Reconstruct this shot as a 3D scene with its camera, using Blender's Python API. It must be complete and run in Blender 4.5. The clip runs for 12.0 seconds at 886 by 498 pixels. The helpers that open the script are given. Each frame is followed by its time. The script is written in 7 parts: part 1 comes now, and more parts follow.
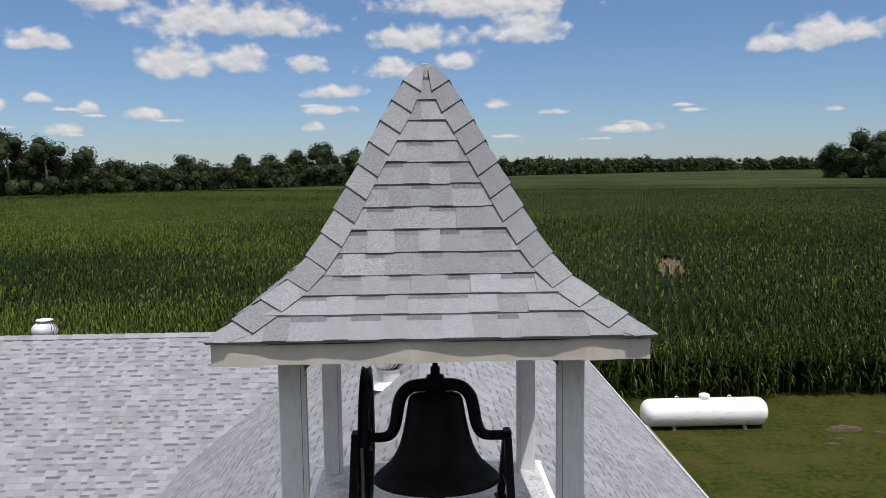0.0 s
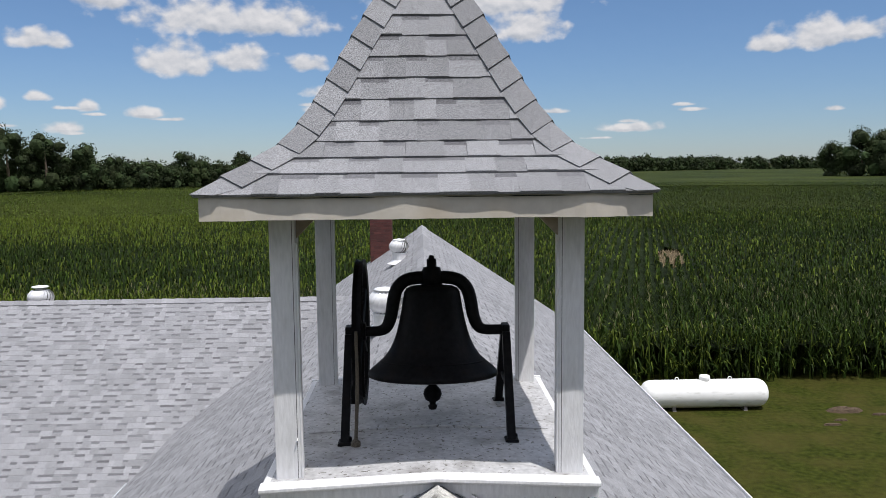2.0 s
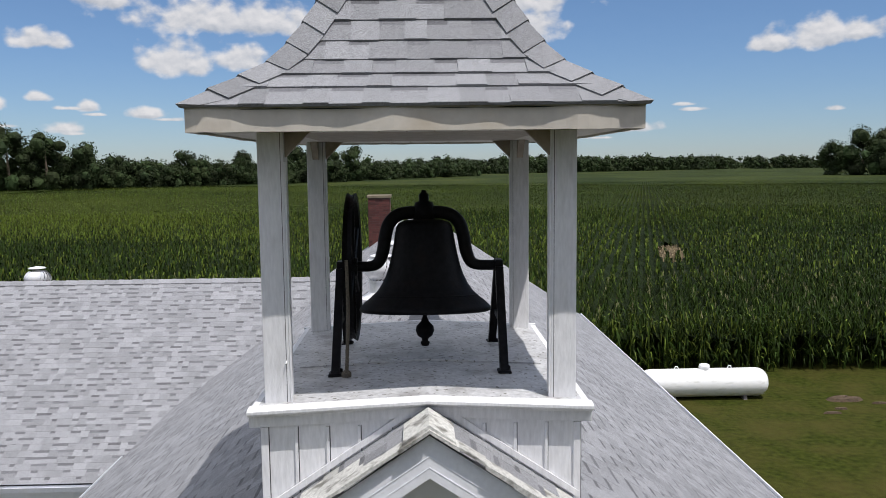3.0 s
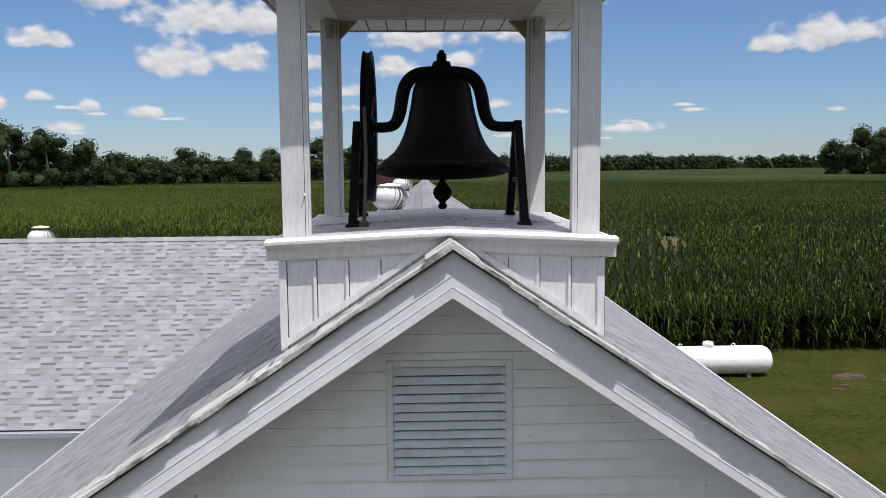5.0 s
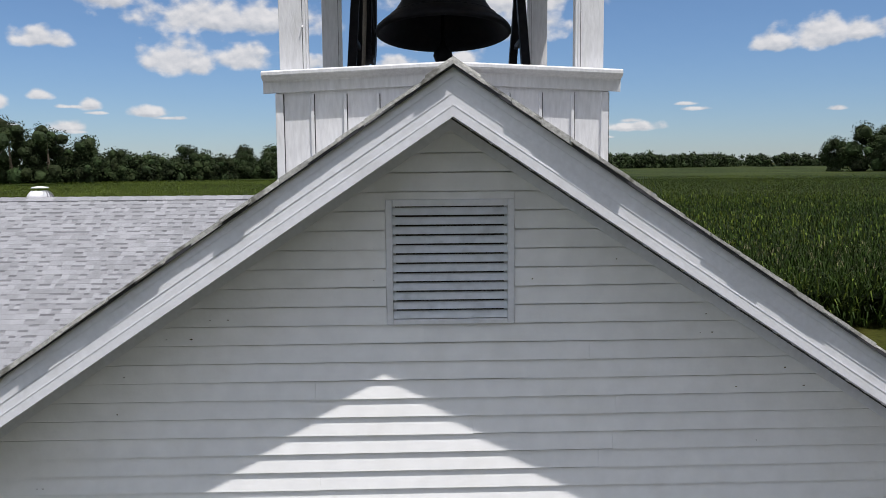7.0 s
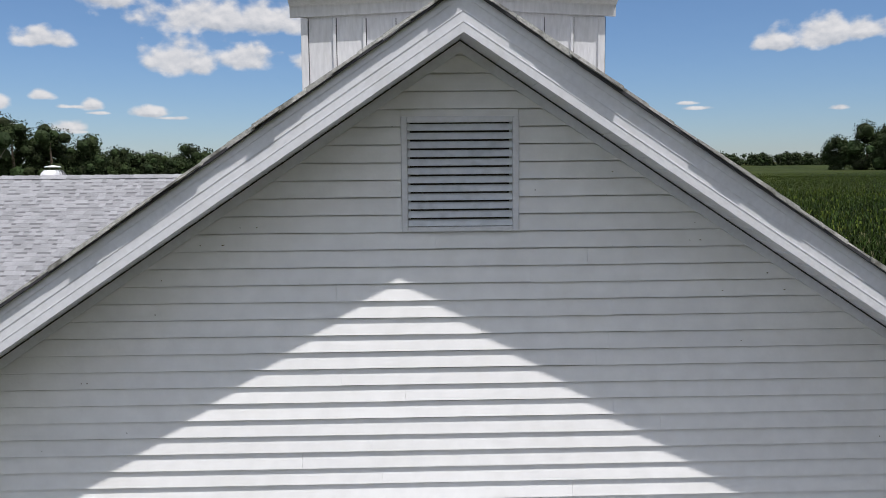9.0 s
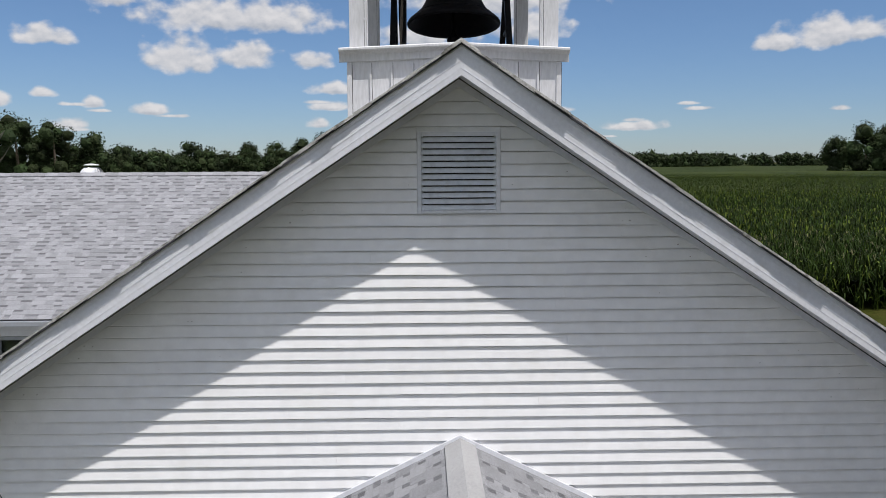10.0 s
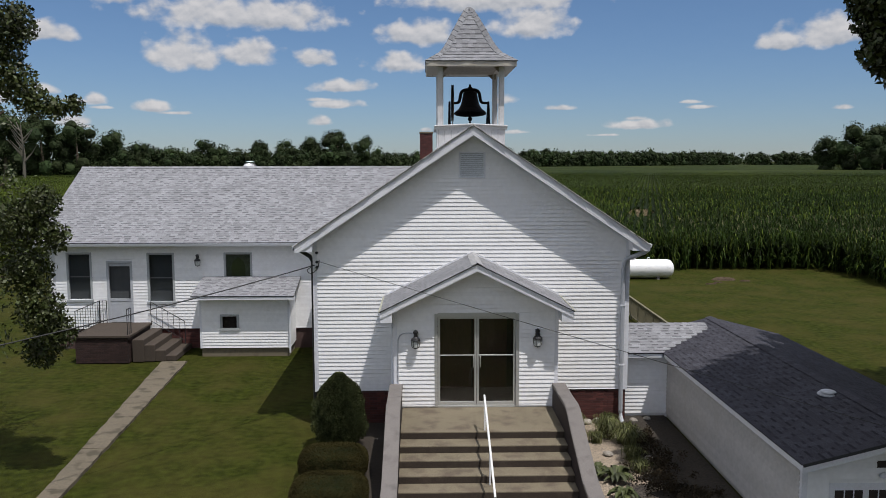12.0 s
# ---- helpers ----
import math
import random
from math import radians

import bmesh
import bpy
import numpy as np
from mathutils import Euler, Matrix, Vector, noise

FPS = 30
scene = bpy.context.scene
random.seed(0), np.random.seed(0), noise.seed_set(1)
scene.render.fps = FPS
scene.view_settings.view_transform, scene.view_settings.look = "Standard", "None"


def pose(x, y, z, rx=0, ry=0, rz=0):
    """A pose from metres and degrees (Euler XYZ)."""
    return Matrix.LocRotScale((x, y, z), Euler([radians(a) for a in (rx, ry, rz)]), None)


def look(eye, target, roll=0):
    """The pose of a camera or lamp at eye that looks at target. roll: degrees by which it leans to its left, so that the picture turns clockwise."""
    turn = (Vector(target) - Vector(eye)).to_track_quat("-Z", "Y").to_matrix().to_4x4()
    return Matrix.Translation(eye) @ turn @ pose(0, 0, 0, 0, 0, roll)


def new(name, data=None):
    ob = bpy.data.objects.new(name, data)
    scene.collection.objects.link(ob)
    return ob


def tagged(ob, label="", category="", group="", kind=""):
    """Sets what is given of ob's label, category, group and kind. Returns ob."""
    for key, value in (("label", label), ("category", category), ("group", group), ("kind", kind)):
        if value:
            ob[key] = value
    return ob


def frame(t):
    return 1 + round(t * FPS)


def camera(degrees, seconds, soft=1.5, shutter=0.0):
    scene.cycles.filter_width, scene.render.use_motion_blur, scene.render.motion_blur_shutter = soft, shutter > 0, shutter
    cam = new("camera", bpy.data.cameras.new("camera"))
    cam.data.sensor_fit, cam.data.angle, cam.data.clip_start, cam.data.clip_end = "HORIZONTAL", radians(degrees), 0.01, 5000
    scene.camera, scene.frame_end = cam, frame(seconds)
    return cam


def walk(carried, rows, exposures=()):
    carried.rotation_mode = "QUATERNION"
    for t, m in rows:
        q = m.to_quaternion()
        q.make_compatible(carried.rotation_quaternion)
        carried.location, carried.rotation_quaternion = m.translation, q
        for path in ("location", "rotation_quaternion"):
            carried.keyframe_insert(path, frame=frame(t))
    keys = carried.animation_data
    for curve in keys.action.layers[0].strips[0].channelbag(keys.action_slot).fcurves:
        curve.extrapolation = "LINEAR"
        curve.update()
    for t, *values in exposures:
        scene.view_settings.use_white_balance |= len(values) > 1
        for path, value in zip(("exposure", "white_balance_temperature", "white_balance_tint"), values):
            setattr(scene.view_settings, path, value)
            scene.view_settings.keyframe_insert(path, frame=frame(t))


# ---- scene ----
cam = camera(57.2, 12.0, soft=0.9)
PATH = [
    (0, (-0.099, -4.478, 10.425), (-0.041, -2.489, 10.220), -0.67),
    (0.5, (-0.070, -4.458, 10.271), (-0.013, -2.470, 10.066), -0.64),
    (1, (-0.046, -4.449, 10.095), (0.011, -2.460, 9.889), -0.63),
    (1.5, (-0.060, -4.420, 9.889), (-0.003, -2.432, 9.683), -0.62),
    (2, (-0.083, -4.418, 9.676), (-0.025, -2.430, 9.469), -0.58),
    (2.5, (-0.059, -4.390, 9.461), (-0.002, -2.402, 9.255), -0.57),
    (3, (-0.034, -4.407, 9.235), (0.023, -2.418, 9.028), -0.61),
    (3.2, (-0.022, -4.409, 9.147), (0.030, -2.420, 8.939), -0.52),
    (4.8, (-0.162, -4.38, 8.406), (-0.106, -2.392, 8.199), -0.5),
    (5, (-0.157, -4.408, 8.321), (-0.101, -2.419, 8.114), -0.5),
    (5.5, (-0.145, -4.432, 8.09), (-0.089, -2.444, 7.882), -0.5),
    (6, (-0.149, -4.463, 7.865), (-0.094, -2.475, 7.656), -0.6),
    (6.5, (-0.146, -4.468, 7.657), (-0.092, -2.48, 7.446), -0.5),
    (7, (-0.16, -4.407, 7.443), (-0.107, -2.419, 7.234), -0.5),
    (7.5, (-0.193, -4.335, 7.236), (-0.14, -2.347, 7.025), -0.5),
    (7.7, (-0.205, -4.332, 7.151), (-0.151, -2.344, 6.942), -0.5),
    (9.3, (-0.245, -5.046, 6.975), (-0.198, -3.057, 6.765), -0.5),
    (9.5, (-0.262, -5.222, 6.978), (-0.215, -3.234, 6.767), -0.4),
    (10, (-0.303, -6.838, 7.0), (-0.255, -4.85, 6.788), -0.3),
    (10.5, (-0.365, -9.502, 6.979), (-0.319, -7.514, 6.767), -0.3),
    (11, (-0.59, -12.909, 7.015), (-0.545, -10.921, 6.8), -0.3),
    (11.5, (-0.906, -16.976, 7.013), (-0.861, -14.988, 6.799), -0.2),
    (12, (-1.231, -21.194, 7.032), (-1.187, -19.206, 6.815), -0.1),
]
walk(cam, [(t, look(eye, target, roll)) for t, eye, target, roll in PATH],
     exposures=[(t, stops, 6600, 12) for t, stops in ((0, -0.20), (4, -0.13), (5.5, -0.10), (7.5, -0.16), (9.4, -0.16), (10, -0.25), (10.5, -0.26), (11.25, -0.34), (12, -0.45))])

# ---- daylight ----
SUN_DIR = Vector((0.388, -0.455, 1.42)).normalized()
SUN_ELEV = math.asin(SUN_DIR.z)
SUN_AZ = math.atan2(SUN_DIR.x, SUN_DIR.y)
sun_data = bpy.data.lights.new("sun", "SUN")
sun_data.energy, sun_data.angle, sun_data.color = 5.0, radians(0.53), (1.0, 0.985, 0.96)
sun = new("sun", sun_data)
sun.matrix_world = look(SUN_DIR * 60, (0, 0, 0))

# cumulus: azimuth right of +y, elevation of the flat base, half width, height (degrees)
CUMULUS = [
    (-12.4, 8.7, 7.4, 2.3), (-20.4, 10.0, 2.4, 2.2), (-15.8, 6.0, 3.3, 2.3), (-11.9, 6.4, 2.5, 1.7), (-24.2, 7.4, 2.0, 1.3),
    (4.6, 10.0, 7.6, 2.6), (7.4, 8.3, 3.0, 2.3), (0.1, 7.8, 3.8, 1.8), (-1.7, 6.1, 2.4, 1.4), (2.9, 6.6, 1.8, 1.4),
    (-6.0, 4.7, 2.3, 0.9), (-6.1, 3.6, 2.0, 0.7), (-7.6, 6.4, 1.5, 1.2), (-21.6, 3.6, 0.8, 0.8), (-18.1, 3.2, 1.5, 0.8),
    (23.6, 6.9, 1.8, 1.3), (26.0, 7.0, 2.5, 2.1), (28.5, 7.4, 2.3, 1.2), (5.5, 3.9, 1.0, 0.8), (14.6, 2.1, 2.4, 0.7),
    (-27.4, 3.6, 1.6, 1.2), (-24.3, 4.2, 0.9, 0.7), (-23.0, 2.2, 1.3, 0.8), (-7.1, 2.4, 1.0, 0.7),
]
cloud_rng = random.Random(6)
WISPS = [(cloud_rng.uniform(-28, 30), cloud_rng.uniform(1.6, 4.2), cloud_rng.uniform(0.5, 1.5), cloud_rng.uniform(0.2, 0.4)) for _ in range(16)]
world = bpy.data.worlds.new("sky")
scene.world = world
world.use_nodes = True
wt = world.node_tree
wt.nodes.clear()


def wnode(kind, **values):
    n = wt.nodes.new(kind)
    for k, v in values.items():
        setattr(n, k, v)
    return n


def wmath(op, a, b=None, c=None, clamp=False):
    n = wnode("ShaderNodeMath", operation=op, use_clamp=clamp)
    for i, v in enumerate((a, b, c)):
        if v is None:
            continue
        if isinstance(v, (int, float)):
            n.inputs[i].default_value = v
        else:
            wt.links.new(v, n.inputs[i])
    return n.outputs[0]


sky = wnode("ShaderNodeTexSky", sky_type="NISHITA", sun_disc=False)
sky.sun_elevation, sky.sun_rotation = SUN_ELEV, SUN_AZ
sky.air_density, sky.dust_density, sky.ozone_density, sky.altitude = 1.0, 0.15, 3.5, 200
co = wnode("ShaderNodeTexCoord").outputs["Generated"]
sep = wnode("ShaderNodeSeparateXYZ")
wt.links.new(co, sep.inputs[0])
azim = wmath("MULTIPLY", wmath("ARCTAN2", sep.outputs[0], sep.outputs[1]), 180 / math.pi)
elev = wmath("MULTIPLY", wmath("ARCSINE", sep.outputs[2]), 180 / math.pi)
both = wnode("ShaderNodeCombineXYZ")
wt.links.new(azim, both.inputs[0])
wt.links.new(elev, both.inputs[1])


def billow(shift, sx, sy, detail, rough):
    """Cloud noise in degrees of azimuth and elevation."""
    mv = wnode("ShaderNodeVectorMath", operation="MULTIPLY_ADD")
    wt.links.new(both.outputs[0], mv.inputs[0])
    mv.inputs[1].default_value, mv.inputs[2].default_value = (sx, sy, 0), (shift[0] * sx, shift[1] * sy, 4.7)
    n = wnode("ShaderNodeTexNoise", noise_dimensions="3D")
    n.inputs["Scale"].default_value, n.inputs["Detail"].default_value, n.inputs["Roughness"].default_value = 1.0, detail, rough
    wt.links.new(mv.outputs[0], n.inputs["Vector"])
    return n.outputs[0]


def lumps(shift):
    """Rounded heads: smooth cells whose place is stirred by finer noise."""
    stir = wnode("ShaderNodeTexNoise", noise_dimensions="3D")
    stir.inputs["Scale"].default_value, stir.inputs["Detail"].default_value = 1.5, 4.0
    wt.links.new(both.outputs[0], stir.inputs["Vector"])
    bent = wnode("ShaderNodeVectorMath", operation="MULTIPLY_ADD")
    wt.links.new(stir.outputs["Color"], bent.inputs[0])
    bent.inputs[1].default_value = (0.55, 0.45, 0)
    wt.links.new(both.outputs[0], bent.inputs[2])
    moved = wnode("ShaderNodeVectorMath", operation="ADD")
    wt.links.new(bent.outputs[0], moved.inputs[0])
    moved.inputs[1].default_value = (*shift, 0)
    cell = wnode("ShaderNodeTexVoronoi", feature="SMOOTH_F1", voronoi_dimensions="2D")
    cell.inputs["Scale"].default_value, cell.inputs["Smoothness"].default_value = 0.85, 0.6
    wt.links.new(moved.outputs[0], cell.inputs["Vector"])
    return wmath("SUBTRACT", 0.45, cell.outputs["Distance"])


soft = billow((0, 0), 0.8, 1.2, 5.0, 0.5)
puff = wmath("ADD", wmath("MULTIPLY", lumps((0, 0)), 0.8), wmath("MULTIPLY", wmath("SUBTRACT", soft, 0.5), 1.6))
sunward = wmath("ADD", wmath("MULTIPLY", lumps((0.1, 0.28)), 0.8), wmath("MULTIPLY", wmath("SUBTRACT", billow((0.1, 0.25), 0.8, 1.2, 5.0, 0.5), 0.5), 1.6))
mass, under = None, None
for az, el, hw, hh in CUMULUS + WISPS:
    off = wnode("ShaderNodeVectorMath", operation="SUBTRACT")
    wt.links.new(both.outputs[0], off.inputs[0])
    off.inputs[1].default_value = (az, el + 0.3 * hh, 0)
    sp = wnode("ShaderNodeSeparateXYZ")
    wt.links.new(off.outputs[0], sp.inputs[0])
    # tall rounded top, shallow flat base
    above = wmath("MULTIPLY", wmath("MAXIMUM", sp.outputs[1], 0.0), 1 / (0.78 * hh))
    below = wmath("MULTIPLY", wmath("MAXIMUM", wmath("MULTIPLY", sp.outputs[1], -1.0), 0.0), 1 / (0.36 * hh))
    across = wmath("MULTIPLY", sp.outputs[0], 1 / hw)
    square = wmath("ADD", wmath("MULTIPLY", across, across), wmath("ADD", wmath("MULTIPLY", above, above), wmath("MULTIPLY", below, below)))
    blob = wmath("SUBTRACT", 1.0, wmath("SQRT", square))
    if hh < 0.45:
        blob = wmath("SUBTRACT", blob, 0.12)
    mass = blob if mass is None else wmath("SMOOTH_MAX", mass, blob, 0.18)
    low = wmath("MULTIPLY", wmath("MAXIMUM", blob, 0.0), wmath("SUBTRACT", below, wmath("MULTIPLY", above, 0.35)))
    under = low if under is None else wmath("ADD", under, low)
ragged = wmath("ADD", wmath("MULTIPLY", mass, 1.3), wmath("MULTIPLY", puff, 0.85))
# broken cumulus above and beside the stretch that is seen, added for fill light
big = wnode("ShaderNodeTexNoise", noise_dimensions="3D")
big.inputs["Scale"].default_value, big.inputs["Detail"].default_value = 3.2, 5.0
wt.links.new(co, big.inputs["Vector"])
high = wnode("ShaderNodeMapRange", interpolation_type="SMOOTHSTEP")
wt.links.new(elev, high.inputs[0])
high.inputs[1].default_value, high.inputs[2].default_value = 13.0, 22.0
aside = wnode("ShaderNodeMapRange", interpolation_type="SMOOTHSTEP")
wt.links.new(wmath("ABSOLUTE", azim), aside.inputs[0])
aside.inputs[1].default_value, aside.inputs[2].default_value = 36.0, 55.0
rest = wmath("MULTIPLY", wmath("ADD", wmath("MULTIPLY", wmath("SUBTRACT", big.outputs[0], 0.5), 5.0), 0.75), wmath("MAXIMUM", high.outputs[0], wmath("MULTIPLY", aside.outputs[0], 0.6)))
ragged = wmath("MAXIMUM", ragged, rest)
veil = wnode("ShaderNodeMapRange", interpolation_type="SMOOTHSTEP")
wt.links.new(ragged, veil.inputs[0])
veil.inputs[1].default_value, veil.inputs[2].default_value = -0.06, 0.72
relief = wmath("MULTIPLY", wmath("SUBTRACT", puff, sunward), 0.9)
lit = wmath("SUBTRACT", wmath("ADD", relief, 0.70), wmath("MULTIPLY", under, 1.3), clamp=True)
shade = wnode("ShaderNodeMix", data_type="RGBA")
wt.links.new(lit, shade.inputs[0])
shade.inputs[6].default_value, shade.inputs[7].default_value = (0.46, 0.51, 0.58, 1), (0.86, 0.86, 0.87, 1)
dim = wnode("ShaderNodeMix", data_type="RGBA", blend_type="MULTIPLY")
dim.inputs[0].default_value = 1.0
wt.links.new(sky.outputs[0], dim.inputs[6])
haze = wnode("ShaderNodeMix", data_type="RGBA")
hz = wnode("ShaderNodeMapRange")
wt.links.new(elev, hz.inputs[0])
hz.inputs[1].default_value, hz.inputs[2].default_value = 0.0, 16.0
wt.links.new(hz.outputs[0], haze.inputs[0])
haze.inputs[6].default_value, haze.inputs[7].default_value = (0.066, 0.080, 0.106, 1), (0.074, 0.091, 0.107, 1)
# sky above the view is brightened beyond its own level to fill the shade
zenith = wnode("ShaderNodeMix", data_type="RGBA")
zn = wnode("ShaderNodeMapRange", interpolation_type="SMOOTHSTEP")
wt.links.new(elev, zn.inputs[0])
zn.inputs[1].default_value, zn.inputs[2].default_value = 14.0, 40.0
wt.links.new(zn.outputs[0], zenith.inputs[0])
wt.links.new(haze.outputs[2], zenith.inputs[6])
zenith.inputs[7].default_value = (0.180, 0.232, 0.275, 1)
wt.links.new(zenith.outputs[2], dim.inputs[7])
over = wnode("ShaderNodeMix", data_type="RGBA")
wt.links.new(wmath("MULTIPLY", veil.outputs[0], 0.93), over.inputs[0])
wt.links.new(dim.outputs[2], over.inputs[6])
# unseen high clouds are raised a little more for the same fill
bright = wnode("ShaderNodeVectorMath", operation="SCALE")
wt.links.new(shade.outputs[2], bright.inputs[0])
wt.links.new(wmath("ADD", wmath("MULTIPLY", high.outputs[0], 0.35), 1.0), bright.inputs["Scale"])
wt.links.new(bright.outputs[0], over.inputs[7])
back = wnode("ShaderNodeBackground")
wt.links.new(over.outputs[2], back.inputs[0])
wt.links.new(back.outputs[0], wnode("ShaderNodeOutputWorld").inputs[0])

# ---- materials ----


def surface(name, base, rough=0.6, metal=0.0, grain=(60, 0.12), stain=None, bump=None, vary=0.0, spec=0.5, stretch=None, hue=0.0, specks=None):
    """A procedural material: fine grain, larger stains, relief, and a change of tone from piece to piece."""
    m = bpy.data.materials.new(name)
    m.use_nodes = True
    t = m.node_tree
    b = t.nodes["Principled BSDF"]
    b.inputs["Roughness"].default_value, b.inputs["Metallic"].default_value = rough, metal
    b.inputs["Specular IOR Level"].default_value = spec
    geo = t.nodes.new("ShaderNodeNewGeometry")
    where = geo.outputs["Position"]
    if stretch:
        mp = t.nodes.new("ShaderNodeVectorMath")
        mp.operation = "MULTIPLY"
        t.links.new(where, mp.inputs[0])
        mp.inputs[1].default_value = stretch
        where = mp.outputs[0]

    def noisy(scale, detail=4.0):
        n = t.nodes.new("ShaderNodeTexNoise")
        n.inputs["Scale"].default_value, n.inputs["Detail"].default_value = scale, detail
        t.links.new(where, n.inputs["Vector"])
        return n.outputs[0]

    def span(v, lo, hi, a=0.3, c=0.7):
        n = t.nodes.new("ShaderNodeMapRange")
        t.links.new(v, n.inputs[0])
        n.inputs[1].default_value, n.inputs[2].default_value, n.inputs[3].default_value, n.inputs[4].default_value = a, c, lo, hi
        return n.outputs[0]

    def times(color, v):
        n = t.nodes.new("ShaderNodeVectorMath")
        n.operation = "SCALE"
        t.links.new(color, n.inputs[0])
        t.links.new(v, n.inputs["Scale"])
        return n.outputs[0]

    rgb = t.nodes.new("ShaderNodeRGB")
    rgb.outputs[0].default_value = (*base, 1)
    color = rgb.outputs[0]
    g = noisy(grain[0])
    color = times(color, span(g, 1 - grain[1], 1 + grain[1]))
    wide = min(0.4 * grain[1], 0.07)
    color = times(color, span(noisy(1.1, 3.0), 1 - wide, 1 + wide))
    if vary:
        oi = t.nodes.new("ShaderNodeObjectInfo")
        ad = t.nodes.new("ShaderNodeMath")
        ad.operation = "ADD"
        t.links.new(oi.outputs["Random"], ad.inputs[0])
        t.links.new(geo.outputs["Random Per Island"], ad.inputs[1])
        fr = t.nodes.new("ShaderNodeMath")
        fr.operation = "FRACT"
        t.links.new(ad.outputs[0], fr.inputs[0])
        color = times(color, span(fr.outputs[0], 1 - vary, 1 + vary, 0.0, 1.0))
        if hue:
            hs = t.nodes.new("ShaderNodeHueSaturation")
            t.links.new(color, hs.inputs["Color"])
            t.links.new(span(fr.outputs[0], 0.5 - hue, 0.5 + hue, 0.0, 1.0), hs.inputs["Hue"])
            color = hs.outputs[0]
    if stain:
        scale, amount, tint = stain[:3]
        a, c = stain[3] if len(stain) > 3 else (0.52, 0.72)
        mx = t.nodes.new("ShaderNodeMix")
        mx.data_type = "RGBA"
        t.links.new(span(noisy(scale, 6.0), 0.0, amount, a, c), mx.inputs[0])
        t.links.new(color, mx.inputs[6])
        mx.inputs[7].default_value = (*tint, 1)
        color = mx.outputs[2]
    if specks:
        mx = t.nodes.new("ShaderNodeMix")
        mx.data_type = "RGBA"
        t.links.new(span(noisy(specks[0], 2.0), 0.0, 0.85, specks[1], specks[1] + 0.02), mx.inputs[0])
        t.links.new(color, mx.inputs[6])
        mx.inputs[7].default_value = (0.09, 0.08, 0.06, 1)
        color = mx.outputs[2]
    t.links.new(color, b.inputs["Base Color"])
    if bump:
        bp = t.nodes.new("ShaderNodeBump")
        bp.inputs["Strength"].default_value, bp.inputs["Distance"].default_value = 1.0, bump[1]
        t.links.new(noisy(bump[0]), bp.inputs["Height"])
        t.links.new(bp.outputs[0], b.inputs["Normal"])
    return m


def clear_glass(name, tint=(0.9, 0.95, 0.95), ior=1.45):
    m = bpy.data.materials.new(name)
    m.use_nodes = True
    b = m.node_tree.nodes["Principled BSDF"]
    b.inputs["Base Color"].default_value = (*tint, 1)
    b.inputs["Roughness"].default_value, b.inputs["Transmission Weight"].default_value, b.inputs["IOR"].default_value = 0.02, 1.0, ior
    return m


VINYL = surface("white_siding", (0.84, 0.84, 0.84), 0.5, grain=(9, 0.04), stain=(3.5, 0.12, (0.60, 0.57, 0.48)), bump=(40, 0.0008), vary=0.03)
TRIM = surface("white_trim", (0.73, 0.74, 0.775), 0.42, grain=(30, 0.05), stain=(6, 0.2, (0.45, 0.44, 0.41)), bump=(60, 0.0006))
PAINT = surface("weathered_white_paint", (0.67, 0.67, 0.685), 0.55, grain=(22, 0.08), stain=(7, 0.35, (0.36, 0.36, 0.35), (0.55, 0.8)), bump=(50, 0.0015), stretch=(3.0, 3.0, 0.6))
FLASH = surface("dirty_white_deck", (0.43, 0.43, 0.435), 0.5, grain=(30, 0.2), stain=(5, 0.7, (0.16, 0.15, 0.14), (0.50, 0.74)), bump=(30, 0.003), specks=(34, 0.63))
FASCIA = surface("stained_fascia", (0.52, 0.48, 0.42), 0.5, grain=(12, 0.08), stain=(4, 0.55, (0.40, 0.33, 0.24)), bump=(30, 0.001))
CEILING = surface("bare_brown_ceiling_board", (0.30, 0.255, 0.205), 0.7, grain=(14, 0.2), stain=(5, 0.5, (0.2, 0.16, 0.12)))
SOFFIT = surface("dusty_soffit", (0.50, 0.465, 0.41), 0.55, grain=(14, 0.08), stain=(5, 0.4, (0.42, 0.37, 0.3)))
LOUVER = surface("grey_louver_paint", (0.66, 0.69, 0.72), 0.5, grain=(20, 0.07), stain=(12, 0.3, (0.25, 0.27, 0.28)))
SHINGLE = surface("grey_shingle", (0.20, 0.203, 0.213), 0.9, grain=(170, 0.6), stain=(1.3, 0.08, (0.22, 0.22, 0.23)), bump=(190, 0.002), vary=0.15, spec=0.25)
SHINGLE_PALE = surface("pale_grey_shingle", (0.228, 0.231, 0.244), 0.9, grain=(130, 0.45), stain=(1.3, 0.08, (0.25, 0.25, 0.26)), bump=(150, 0.0006), vary=0.16, spec=0.25)
SHINGLE_WORN = surface("bleached_worn_shingle", (0.46, 0.455, 0.43), 0.95, grain=(60, 0.25), stain=(9, 0.85, (0.12, 0.115, 0.10), (0.54, 0.66)), bump=(90, 0.004), vary=0.2, spec=0.2)
RIDGE = surface("plain_ridge_strip", (0.33, 0.33, 0.335), 0.85, grain=(60, 0.15), stain=(3, 0.3, (0.24, 0.24, 0.23)))
DRIP = surface("lichen_drip_strip", (0.42, 0.42, 0.34), 0.8, grain=(30, 0.2), stain=(4, 0.5, (0.3, 0.3, 0.2)))
# garage roof: the tree shade is put into these darker shingle colours
SHINGLE_SHADED = surface("old_weathered_shingle", (0.055, 0.055, 0.066), 0.95, grain=(110, 0.6), stain=(1.3, 0.3, (0.045, 0.045, 0.052)), bump=(150, 0.003), vary=0.15, spec=0.1)
